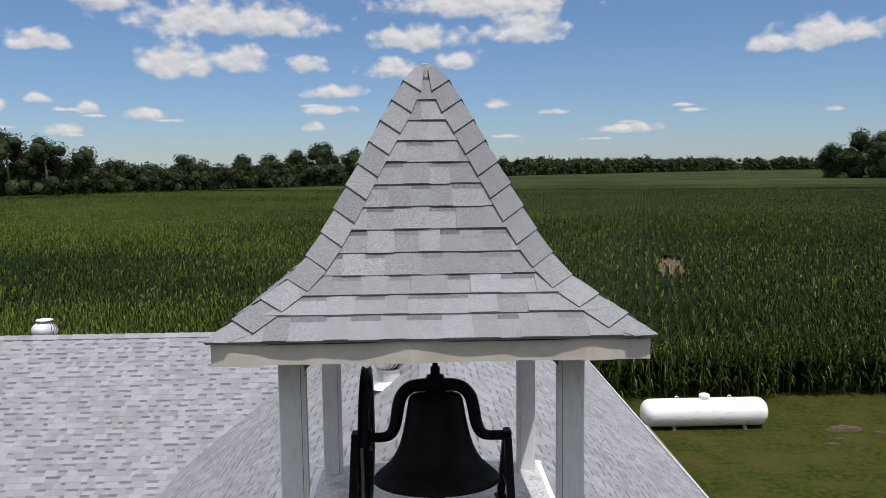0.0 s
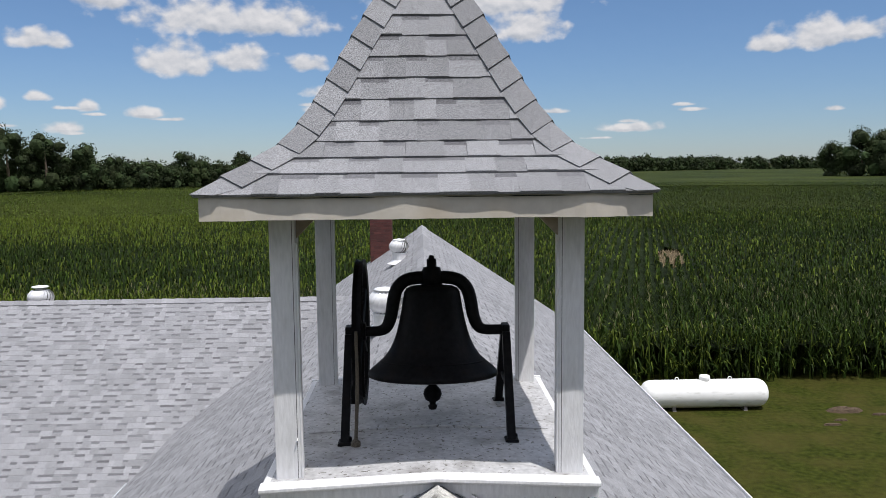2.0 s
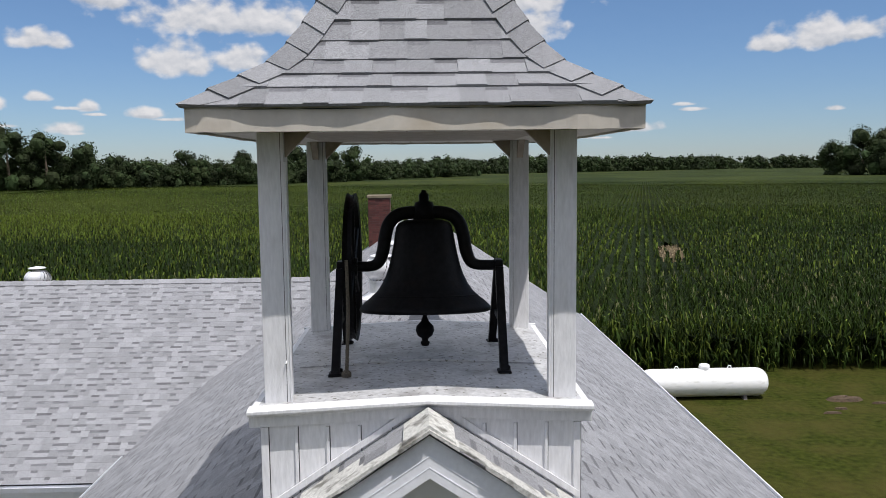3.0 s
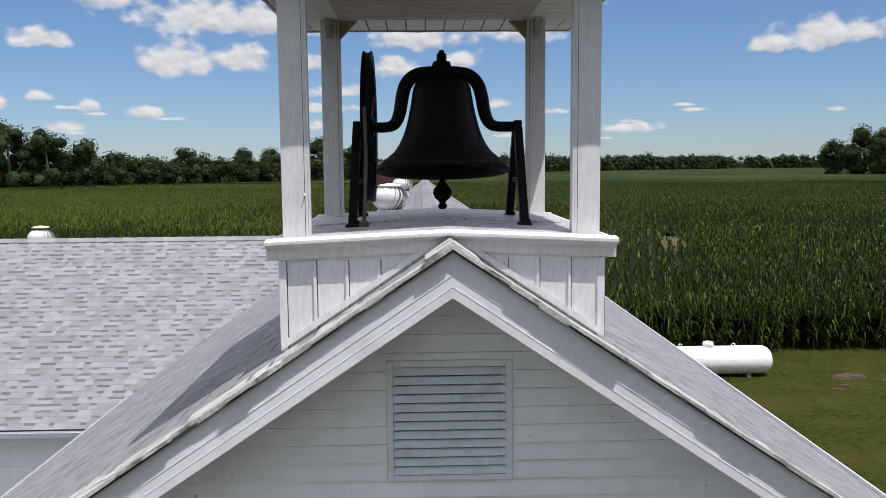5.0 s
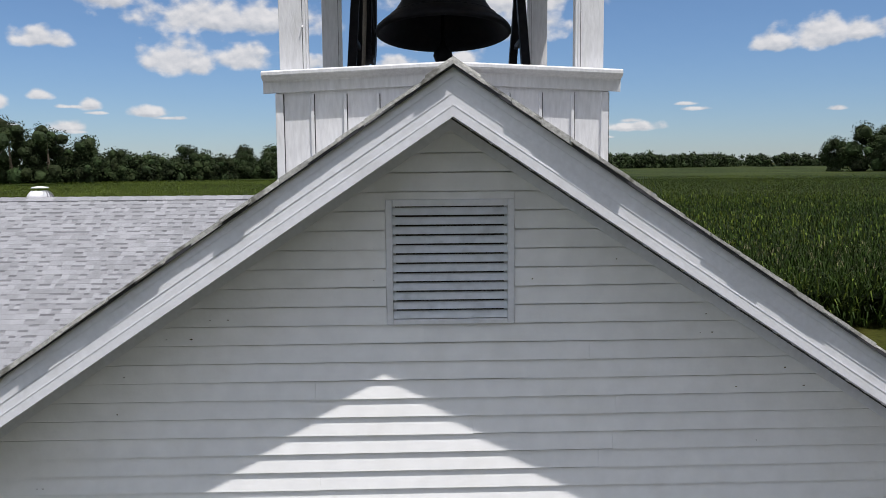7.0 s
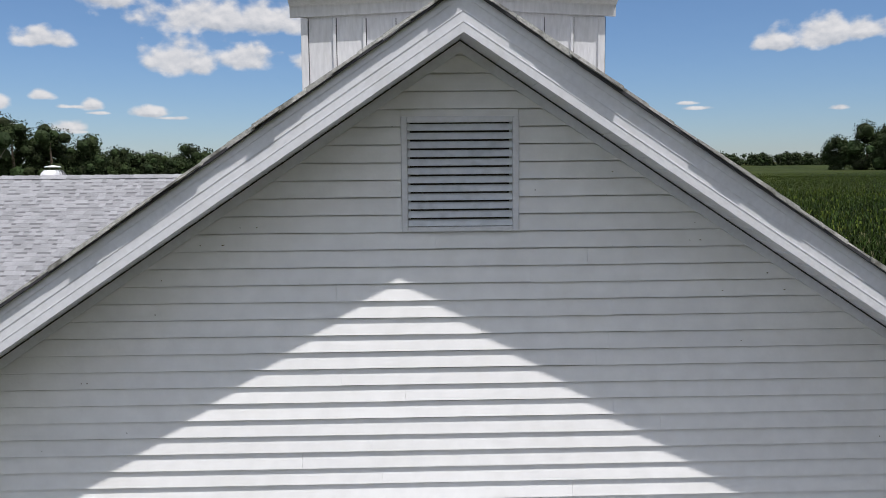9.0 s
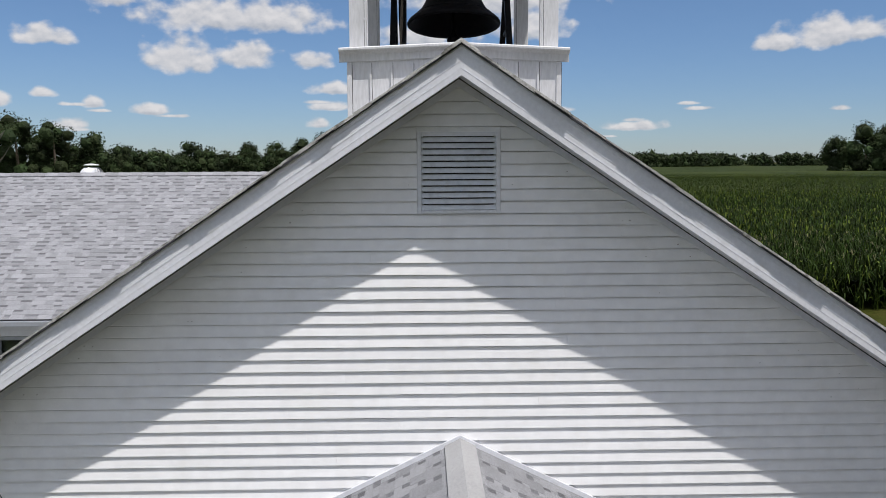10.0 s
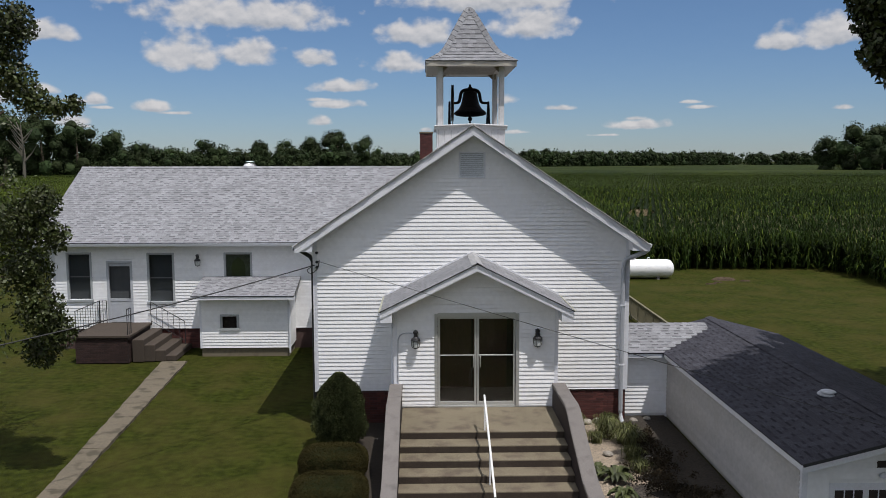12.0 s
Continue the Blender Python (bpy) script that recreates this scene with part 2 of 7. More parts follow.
SHINGLE_SHADED_BAND = surface("old_shingle_band", (0.03, 0.03, 0.036), 0.95, grain=(110, 0.5), bump=(150, 0.003), vary=0.2, spec=0.1)
SHINGLE_BAND = surface("dark_shingle_band", (0.125, 0.125, 0.135), 0.9, grain=(130, 0.5), bump=(150, 0.002), vary=0.2, spec=0.25)
ROOFFELT = surface("roof_underlay", (0.05, 0.05, 0.055), 0.9, grain=(40, 0.2))
IRON = surface("black_cast_iron", (0.008, 0.008, 0.009), 0.5, grain=(30, 0.3), stain=(9, 0.3, (0.02, 0.013, 0.01)), bump=(70, 0.0012), spec=0.07)
ALU = surface("mill_aluminium", (0.78, 0.78, 0.79), 0.35, 0.35, grain=(30, 0.06), stain=(9, 0.2, (0.4, 0.4, 0.4)))
TANKWHITE = surface("white_tank_paint", (0.78, 0.78, 0.77), 0.4, grain=(12, 0.04), stain=(4.5, 0.5, (0.30, 0.30, 0.27), (0.58, 0.78)), stretch=(0.4, 1, 1.6))
BRICK = surface("red_brick", (0.082, 0.025, 0.021), 0.85, grain=(60, 0.3), bump=(90, 0.003), vary=0.35, stain=(9, 0.3, (0.07, 0.03, 0.03)))
DARKBRICK = surface("sooty_brown_brick", (0.030, 0.014, 0.011), 0.85, grain=(60, 0.3), bump=(90, 0.003), vary=0.35)
MORTAR = surface("brick_mortar", (0.075, 0.045, 0.04), 0.95, grain=(80, 0.25))
CONCRETE = surface("worn_concrete", (0.165, 0.138, 0.093), 0.9, grain=(45, 0.22), stain=(2.6, 0.75, (0.085, 0.062, 0.045), (0.48, 0.68)), bump=(60, 0.003))
RISER = surface("dark_stained_riser", (0.038, 0.027, 0.019), 0.9, grain=(40, 0.25), stain=(3, 0.4, (0.10, 0.075, 0.055)))
PORCHSTONE = surface("dark_porch_stone", (0.056, 0.042, 0.031), 0.9, grain=(30, 0.25), stain=(3, 0.5, (0.04, 0.03, 0.025)), bump=(40, 0.004))
CONCRETE_GREY = surface("grey_concrete_cap", (0.165, 0.15, 0.14), 0.9, grain=(45, 0.14), stain=(3.0, 0.6, (0.09, 0.08, 0.075)), bump=(60, 0.003))
DARKSTONE = surface("dark_painted_block", (0.020, 0.012, 0.011), 0.85, grain=(30, 0.25), stain=(4, 0.4, (0.035, 0.021, 0.019)), bump=(40, 0.004))
BRONZE = surface("mill_door_frame", (0.50, 0.50, 0.48), 0.35, 0.4, grain=(30, 0.06))
# unlit insides and openings have their shade in this near-black colour
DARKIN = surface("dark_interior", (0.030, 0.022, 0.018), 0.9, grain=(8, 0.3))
REDWOOD = surface("red_brown_inner_door", (0.060, 0.022, 0.014), 0.6, grain=(14, 0.3), stretch=(4, 4, 0.5))
CURTAIN = surface("grey_curtain", (0.06, 0.065, 0.068), 0.9, grain=(40, 0.15), stretch=(6, 6, 0.4))
# greyed white siding: the garage side wall's shade is in the base colour
SHADESIDING = surface("chalky_old_siding", (0.45, 0.435, 0.415), 0.65, grain=(9, 0.08), stain=(2.2, 0.35, (0.36, 0.33, 0.28)), bump=(40, 0.001), vary=0.05)
GLASS = clear_glass("window_glass")
SCREEN = clear_glass("screened_window_glass", (0.75, 0.78, 0.8), 1.14)
WROUGHT = surface("black_wrought_iron", (0.015, 0.015, 0.016), 0.5, grain=(40, 0.2))
WHITEPIPE = surface("white_pipe_paint", (0.78, 0.78, 0.77), 0.4, grain=(30, 0.05))
TIMBER = surface("weathered_timber", (0.16, 0.145, 0.09), 0.85, grain=(18, 0.25), bump=(40, 0.002), stretch=(1, 1, 6))
CABLE = surface("black_cable", (0.02, 0.02, 0.02), 0.6, grain=(30, 0.1))
ROPE = surface("old_rope", (0.10, 0.085, 0.065), 0.95, grain=(160, 0.4), bump=(150, 0.003))
GRASS = surface("mown_grass", (0.029, 0.036, 0.0055), 0.95, grain=(4.5, 0.45), stain=(0.55, 0.72, (0.055, 0.048, 0.013), (0.40, 0.70)), bump=(26, 0.03), spec=0.05)
DIRT = surface("bare_brown_soil", (0.07, 0.047, 0.028), 0.95, grain=(20, 0.35), bump=(20, 0.03))
GRAVEL = surface("tan_gravel", (0.29, 0.235, 0.175), 0.95, grain=(24, 0.7), bump=(34, 0.02), stain=(3, 0.5, (0.14, 0.11, 0.08)))
WALK = surface("pavement_concrete", (0.128, 0.106, 0.074), 0.9, grain=(30, 0.3), stain=(2.2, 0.85, (0.05, 0.043, 0.026), (0.52, 0.64)), bump=(40, 0.004))
MULCH = surface("dark_soil_mulch", (0.03, 0.023, 0.016), 0.95, grain=(24, 0.4), bump=(22, 0.02))
CORNLEAF = surface("corn_leaf", (0.0185, 0.0330, 0.0050), 0.6, grain=(0.6, 0.4), vary=0.5, hue=0.008, spec=0.08)
CORNYELLOW = surface("pale_corn_leaf", (0.066, 0.090, 0.011), 0.6, grain=(2, 0.15), vary=0.5, hue=0.012, spec=0.1)
CORNTASSEL = surface("corn_tassel", (0.16, 0.15, 0.07), 0.8, grain=(5, 0.2), vary=0.3)
# near-black green paints the shade deep inside corn, shrub and hedges
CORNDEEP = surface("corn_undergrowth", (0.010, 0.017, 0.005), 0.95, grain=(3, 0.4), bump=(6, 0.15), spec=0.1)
LEAF = surface("tree_leaf", (0.044, 0.055, 0.014), 0.5, grain=(0.6, 0.3), vary=0.45, hue=0.02, spec=0.35)
LEAF_FAR = surface("far_tree_leaf", (0.023, 0.035, 0.012), 0.8, grain=(0.12, 0.6), vary=0.3, hue=0.02, spec=0.15)
LEAF_DRY = surface("pale_twig", (0.12, 0.11, 0.085), 0.9, grain=(6, 0.2))
YEW = surface("evergreen_needles", (0.048, 0.056, 0.024), 0.95, grain=(4, 0.3), vary=0.25, spec=0.02)
HEDGE = surface("clipped_hedge_leaf", (0.036, 0.031, 0.011), 0.9, grain=(2.5, 0.35), vary=0.12, spec=0.05)
DARKBUSH = surface("dark_twiggy_leaf", (0.034, 0.025, 0.014), 0.8, grain=(4, 0.3), vary=0.4, spec=0.15)
BLADE = surface("grass_blade", (0.085, 0.092, 0.024), 0.7, grain=(4, 0.3), vary=0.5)
HOSTA = surface("hosta_leaf", (0.052, 0.064, 0.017), 0.65, grain=(6, 0.25), vary=0.4)
BARK = surface("tree_bark", (0.11, 0.085, 0.06), 0.95, grain=(12, 0.35), bump=(14, 0.02), stretch=(1, 1, 0.3))
STONE = surface("field_stone", (0.30, 0.27, 0.23), 0.9, grain=(20, 0.25), bump=(18, 0.01), vary=0.25)
LAMPBODY = surface("black_lantern_metal", (0.03, 0.03, 0.032), 0.45, 0.3, grain=(30, 0.2))
FROST = surface("cloudy_lantern_glass", (0.55, 0.57, 0.56), 0.25, grain=(30, 0.1))
SPOUT = surface("grey_downspout", (0.42, 0.44, 0.47), 0.4, grain=(20, 0.06), stain=(5, 0.2, (0.25, 0.26, 0.27)))

# ---- builders ----
HOME = {}


def thing(name, base, label, category, group="", kind=""):
    ob = new(name)
    ob.empty_display_size = 0.2
    ob.location = base
    HOME[ob] = Vector(base)
    return tagged(ob, label, category, group, kind)


def part(name, bm, material, parent, label="", smooth=False, kind=""):
    """One mesh object under a thing or part; coordinates are the world's."""
    me = bpy.data.meshes.new(name)
    bm.to_mesh(me)
    bm.free()
    mats = material if isinstance(material, (list, tuple)) else [material]
    for m in mats:
        me.materials.append(m)
    if smooth:
        me.shade_smooth()
    return under_parent(new(name, me), parent, label, kind)


def under_parent(ob, parent, label="", kind=""):
    ob.parent = parent
    if parent in HOME:
        ob.matrix_parent_inverse = Matrix.Translation(-HOME[parent])
    return tagged(ob, label, "", "", kind)


def solo(name, bm, material, label, category, group="", kind="", smooth=False):
    """A thing that is one mesh."""
    me = bpy.data.meshes.new(name)
    bm.to_mesh(me)
    bm.free()
    mats = material if isinstance(material, (list, tuple)) else [material]
    for m in mats:
        me.materials.append(m)
    if smooth:
        me.shade_smooth()
    return tagged(new(name, me), label, category, group, kind)


def np_mesh(name, verts, quads, material, slots=None):
    """A mesh from arrays: verts (n, 3), quads (m, 4); a quad whose last two corners agree is a triangle."""
    verts, quads = np.asarray(verts, np.float32), np.asarray(quads, np.int32)
    me = bpy.data.meshes.new(name)
    tri = quads[:, 2] == quads[:, 3]
    counts = np.where(tri, 3, 4).astype(np.int32)
    keep = np.ones(quads.shape, bool)
    keep[tri, 3] = False
    loops = quads[keep]
    me.vertices.add(len(verts))
    me.vertices.foreach_set("co", verts.ravel())
    me.loops.add(len(loops))
    me.loops.foreach_set("vertex_index", loops)
    me.polygons.add(len(quads))
    me.polygons.foreach_set("loop_start", np.concatenate([[0], np.cumsum(counts)[:-1]]).astype(np.int32))
    mats = material if isinstance(material, (list, tuple)) else [material]
    for m in mats:
        me.materials.append(m)
    if slots is not None:
        me.polygons.foreach_set("material_index", np.asarray(slots, np.int32))
    me.polygons.foreach_set("use_smooth", np.zeros(len(quads), bool))
    me.update(calc_edges=True)
    me.validate()
    return me


def box(bm, x0, x1, y0, y1, z0, z1, bevel=0.0):
    vs = [bm.verts.new((x, y, z)) for z in (z0, z1) for y in (y0, y1) for x in (x0, x1)]
    fs = [bm.faces.new([vs[i] for i in q]) for q in ((0, 2, 3, 1), (4, 5, 7, 6), (0, 1, 5, 4), (2, 6, 7, 3), (0, 4, 6, 2), (1, 3, 7, 5))]
    if bevel:
        bmesh.ops.bevel(bm, geom=list({e for f in fs for e in f.edges}), offset=bevel, segments=2, affect="EDGES", profile=0.5)
    return bm


def boxed(*dims, bevel=0.0):
    return box(bmesh.new(), *dims, bevel=bevel)


def prism(bm, outline, direction):
    """A solid from a flat outline (world points) pushed along a vector."""
    d = Vector(direction)
    a = [bm.verts.new(p) for p in outline]
    b = [bm.verts.new(Vector(p) + d) for p in outline]
    n = len(a)
    bm.faces.new(a)
    bm.faces.new(b[::-1])
    for i in range(n):
        bm.faces.new((a[i], b[i], b[(i + 1) % n], a[(i + 1) % n]))
    bmesh.ops.recalc_face_normals(bm, faces=bm.faces)
    return bm


def lathe(bm, profile, centre, seg=32, axis="z", caps=True):
    """Turns (radius, height) pairs about an axis through centre."""
    rings = []
    for r, h in profile:
        ring = []
        for k in range(seg):
            a = 2 * math.pi * k / seg
            p = (r * math.cos(a), r * math.sin(a), h)
            if axis == "x":
                p = (h, p[0], p[1])
            elif axis == "y":
                p = (p[0], h, p[1])
            ring.append(bm.verts.new(Vector(p) + Vector(centre)))
        rings.append(ring)
    for a, b in zip(rings, rings[1:]):
        for k in range(seg):
            bm.faces.new((a[k], a[(k + 1) % seg], b[(k + 1) % seg], b[k]))
    for ring in (rings[0], rings[-1]) if caps else ():
        bm.faces.new(ring)
    bmesh.ops.recalc_face_normals(bm, faces=bm.faces)
    return bm


def tube(bm, points, radius, seg=8, flat=1.0):
    """A round bar along points; radius may be a list."""
    pts = [Vector(p) for p in points]
    radii = radius if isinstance(radius, (list, tuple)) else [radius] * len(pts)
    rings = []
    for i, p in enumerate(pts):
        d = (pts[min(i + 1, len(pts) - 1)] - pts[max(i - 1, 0)]).normalized()
        side = d.cross(Vector((0, 0, 1)))
        side = side.normalized() if side.length > 0.02 else Vector((0, 1, 0)) if abs(d.y) < 0.9 else Vector((1, 0, 0))
        if i and side.dot(last) < 0:
            side = -side
        last = side
        up = side.cross(d)
        rings.append([bm.verts.new(p + radii[i] * (math.cos(2 * math.pi * k / seg) * side + flat * math.sin(2 * math.pi * k / seg) * up)) for k in range(seg)])
    for a, b in zip(rings, rings[1:]):
        for k in range(seg):
            bm.faces.new((a[k], a[(k + 1) % seg], b[(k + 1) % seg], b[k]))
    bm.faces.new(rings[0][::-1])
    bm.faces.new(rings[-1])
    bmesh.ops.recalc_face_normals(bm, faces=bm.faces)
    return bm


def smooth_line(points, steps=6):
    """Points along a rounded path through the given ones."""
    p = [Vector(q) for q in points]
    out = []
    for i in range(len(p) - 1):
        a, b, c, d = p[max(i - 1, 0)], p[i], p[i + 1], p[min(i + 2, len(p) - 1)]
        for k in range(steps):
            t = k / steps
            out.append(0.5 * ((2 * b) + (c - a) * t + (2 * a - 5 * b + 4 * c - d) * t * t + (3 * b - a - 3 * c + d) * t ** 3))
    return out + [p[-1]]


def pierced_wall(x0, x1, y0, y1, z0, z1, openings):
    """A wall along x with openings (a, b, low, high) cut right through it."""
    bm = bmesh.new()
    x = x0
    for a, b, c, d in sorted(openings):
        box(bm, x, a, y0, y1, z0, z1)
        if c > z0:
            box(bm, a, b, y0, y1, z0, c)
        if d < z1:
            box(bm, a, b, y0, y1, d, z1)
        x = b
    box(bm, x, x1, y0, y1, z0, z1)
    return bm


def clapboards(parent, origin, along, outward, z0, z1, course, spans, material=VINYL, lap=0.019, joints=True, first=None):
    """Lapped siding boards, each a piece of its own. spans(z) gives the stretches (a, b) along the wall at that height."""
    rng = random.Random(len(parent.name) * 31 + int(z1 * 100))
    o, u, n = Vector(origin), Vector(along), Vector(outward)
    z = z0
    while z < z1 - 0.01:
        step = first if first and z == z0 else course
        top = min(z + step, z1)
        stretches = []
        for a, b in spans(z + 0.004, top):
            cuts = [a]
            if joints and b - a > 3.8:
                cuts.append(a + (b - a) * rng.uniform(0.3, 0.7))
            cuts.append(b)
            stretches += [(p + (0.0005 if p > a else 0), q - (0.0005 if q < b else 0)) for p, q in zip(cuts, cuts[1:])]
        for a, b in stretches:
            if b - a < 0.02:
                continue
            a2, b2 = a, b
            upper, lower = spans(top - 0.002, top), spans(z + 0.004, top)
            for (c, d), (e, g) in zip(upper, lower) if len(upper) == len(lower) else ():
                a2 = c if a == e else a2
                b2 = d if b == g else b2
            bm = bmesh.new()
            sag = rng.uniform(-0.0026, 0.0026)
            hi = top - 0.007
            pts = [(a, z + sag, 0.008), (b, z - sag, 0.008), (b, z - sag, 0.012 + lap), (a, z + sag, 0.012 + lap), (a2, hi, 0.008), (b2, hi, 0.008), (b2, hi, 0.014), (a2, hi, 0.014)]
            v = [bm.verts.new((o.x + u.x * s + n.x * w, o.y + u.y * s + n.y * w, h)) for s, h, w in pts]
            for q in ((0, 1, 2, 3), (3, 2, 6, 7), (0, 3, 7, 4), (1, 5, 6, 2), (4, 7, 6, 5)):
                bm.faces.new([v[k] for k in q])
            bmesh.ops.recalc_face_normals(bm, faces=bm.faces)
            part("clapboard", bm, material, parent)
        z += step


SHARED = {}


def shingle_piece(width, length, thick, kind, face, band, dark):
    """Shared mesh of one shingle tab, butt edge at y = 0, laid in the xy plane."""
    key = (round(width, 3), round(length, 3), round(thick, 4), kind, face.name, band, dark.name)
    if key not in SHARED:
        v, q, s = tab_arrays(np.zeros(3), np.array([1.0, 0, 0]), np.array([0, 1.0, 0]), np.array([0, 0, 1.0]), 0, width, 0, length, band, thick, kind, 0)
        SHARED[key] = np_mesh("shingle", v, q, [face, dark], s)
    return SHARED[key]


def tab_arrays(o, a, u, n, x0, x1, y0, y1, band, thick, kind, base):
    """Verts, quads and slots of one tab: lower edge y0 from x0 to x1, upper edge y1."""
    def P(x, y, h):
        return o + a * x + u * y + n * h
    hi, lo = thick + 0.0012, 0.001
    if kind == "gap":
        m = y0 + (y1 - y0) * band
        hm = lo + (hi - lo) * 0.4
        v = [P(x0, y0, 0), P(x1, y0, 0), P(x0, y0, hi), P(x1, y0, hi), P(x0, m, hm), P(x1, m, hm), P(x0, m, hm), P(x1, m, hm), P(x0, y1, lo), P(x1, y1, lo)]
        q = [(0, 1, 3, 2), (2, 3, 5, 4), (6, 7, 9, 8), (0, 2, 4, 4), (1, 5, 3, 3)]
        s = [0, 0, 1, 0, 0]
    else:
        v = [P(x0, y0, 0), P(x1, y0, 0), P(x0, y0, hi), P(x1, y0, hi), P(x0, y1, lo), P(x1, y1, lo)]
        q = [(0, 1, 3, 2), (2, 3, 5, 4), (0, 2, 4, 4), (1, 5, 3, 3)]
        s = [0, 0, 0, 0]
    return v, [tuple(base + k for k in f) for f in q], s


WIDTHS = (0.09, 0.12, 0.15, 0.18, 0.22, 0.27)


def shingle_slope(parent, origin, along, upslope, length, run, exposure=0.143, spans=None, single=None, seed=1, face=None, band=0.62, teeth=0.5, worn=None, dark=None, dashes=False):
    """Laminated shingles on a flat slope: raised teeth and lower gaps with a dark upper band. single(x, y): which are pieces of their own."""
    rng = random.Random(seed)
    face, dark = face or SHINGLE_PALE, dark or SHINGLE_BAND
    o, a, u = (np.array(v, float) for v in (origin, along, upslope))
    n = np.cross(a, u)
    if n[2] < 0:
        n = -n
    verts, quads, slots, made = [], [], [], 0
    rows = int(math.ceil(run / exposure))
    for r in range(rows):
        y0, y1 = r * exposure, min((r + 1) * exposure + 0.012, run)
        tooth = rng.random() < 0.5
        for s0, s1 in (spans(y0, y1) if spans else [(0.0, length)]):
            x = s0
            while x < s1 - 1e-6:
                w = rng.choice(WIDTHS if not dashes else WIDTHS[2:] if tooth else (0.06, 0.08, 0.1))
                x1 = min(x + w, s1)
                if s1 - x1 < 0.05:
                    x1 = s1
                kind = "tooth" if tooth else "gap"
                tooth = (rng.random() < 0.9 if kind == "gap" else rng.random() < 1.6 * teeth - 0.6) or (kind == "gap" and rng.random() < 0.5)
                if dashes:
                    tooth = kind == "gap" or rng.random() < 0.15
                thick = 0.0035 if kind == "tooth" else 0.001
                dy = rng.uniform(-0.003, 0.003)
                if single and made < 298 and single(x, y0) and abs(x1 - x - w) < 1e-6:
                    ob = new("shingle", shingle_piece(w, y1 - y0, thick, kind, worn if worn and x < 0.34 and rng.random() < 0.75 else face, band, dark))
                    m = Matrix([[*row] for row in np.column_stack([a, u, n, o + a * x + u * (y0 + dy)])] + [[0, 0, 0, 1]])
                    if np.dot(np.cross(a, u), n) < 0:
                        m = m @ Matrix.Translation((w, 0, 0)) @ Matrix.Diagonal((-1, 1, 1, 1))
                    ob.matrix_basis = m
                    under_parent(ob, parent)
                    made += 1
                else:
                    v, q, s = tab_arrays(o, a, u, n, x, x1, y0 + dy, y1, band, thick, kind, len(verts))
                    verts += v
                    quads += q
                    slots += s
                x = x1
    if verts:
        under_parent(new("shingle_field", np_mesh("shingle_field", verts, quads, [face, dark], slots)), parent, "", "stuff")


def slab(bm, p, along, upslope, length, run, thick):
    """A flat roof deck below the plane through p."""
    a, u = Vector(along), Vector(upslope)
    n = a.cross(u)
    if n.z < 0:
        n = -n
    p = Vector(p)
    return prism(bm, [p, p + a * length, p + a * length + u * run, p + u * run], -n * thick)


def cap_row(parent, start, end, width, left, right, exposure=0.145, lift=0.012, name="ridge_shingle", face=None):
    """Folded cap shingles along a ridge or hip; left and right are the down-slope directions of the two sides."""
    a, b = Vector(start), Vector(end)
    count = max(1, round((b - a).length / exposure))
    d = (b - a) / count
    l, r = Vector(left).normalized() * width, Vector(right).normalized() * width
    up = -(l + r).normalized() if (l + r).length > 0.01 else Vector((0, 0, 1))
    for k in range(count):
        p, q = a + d * k, a + d * (k + 1.08)
        bm = bmesh.new()
        v = [bm.verts.new(x) for x in (p + l + up * lift * 1.4, p + up * lift * 1.5, p + r + up * lift * 1.4, q + l + up * 0.004, q + up * 0.006, q + r + up * 0.004, p + l, p, p + r)]
        for f in ((0, 1, 4, 3), (1, 2, 5, 4), (6, 7, 1, 0), (7, 8, 2, 1), (6, 0, 3), (8, 5, 2)):
            bm.faces.new([v[i] for i in f])
        bmesh.ops.recalc_face_normals(bm, faces=bm.faces)
        part(name, bm, face or SHINGLE_PALE, parent)


def brick_face(parent, x0, x1, z0, z1, face, axis="y", out=-1, bw=0.2, bh=0.0675, material=BRICK):
    """A running bond of single bricks on a vertical face at coordinate face."""
    key = ("brick", axis, material.name)
    if key not in SHARED:
        d = (bw - 0.01, 0.012, bh - 0.01)
        bm = boxed(0, d[0], 0, d[1], 0, d[2], bevel=0.002) if axis == "y" else boxed(0, d[1], 0, d[0], 0, d[2], bevel=0.002)
        me = bpy.data.meshes.new("brick")
        bm.to_mesh(me)
        bm.free()
        me.materials.append(material)
        SHARED[key] = me
    k, z = 0, z0
    while z + bh * 0.6 < z1:
        x = x0 - (bw / 2 if k % 2 else 0)
        while x < x1 - 0.03:
            ob = new("brick", SHARED[key])
            w = 1.0
            xs = x
            if x < x0:
                w, xs = 0.48, x0
            elif x + bw > x1:
                w = max(0.2, (x1 - x) / bw)
            d = face - 0.012 if out < 0 else face
            if axis == "y":
                ob.matrix_basis = Matrix.Translation((xs, d, z)) @ Matrix.Diagonal((w, 1, 1, 1))
            else:
                ob.matrix_basis = Matrix.Translation((d, xs, z)) @ Matrix.Diagonal((1, w, 1, 1))
            under_parent(ob, parent)
            x += bw
        z += bh
        k += 1

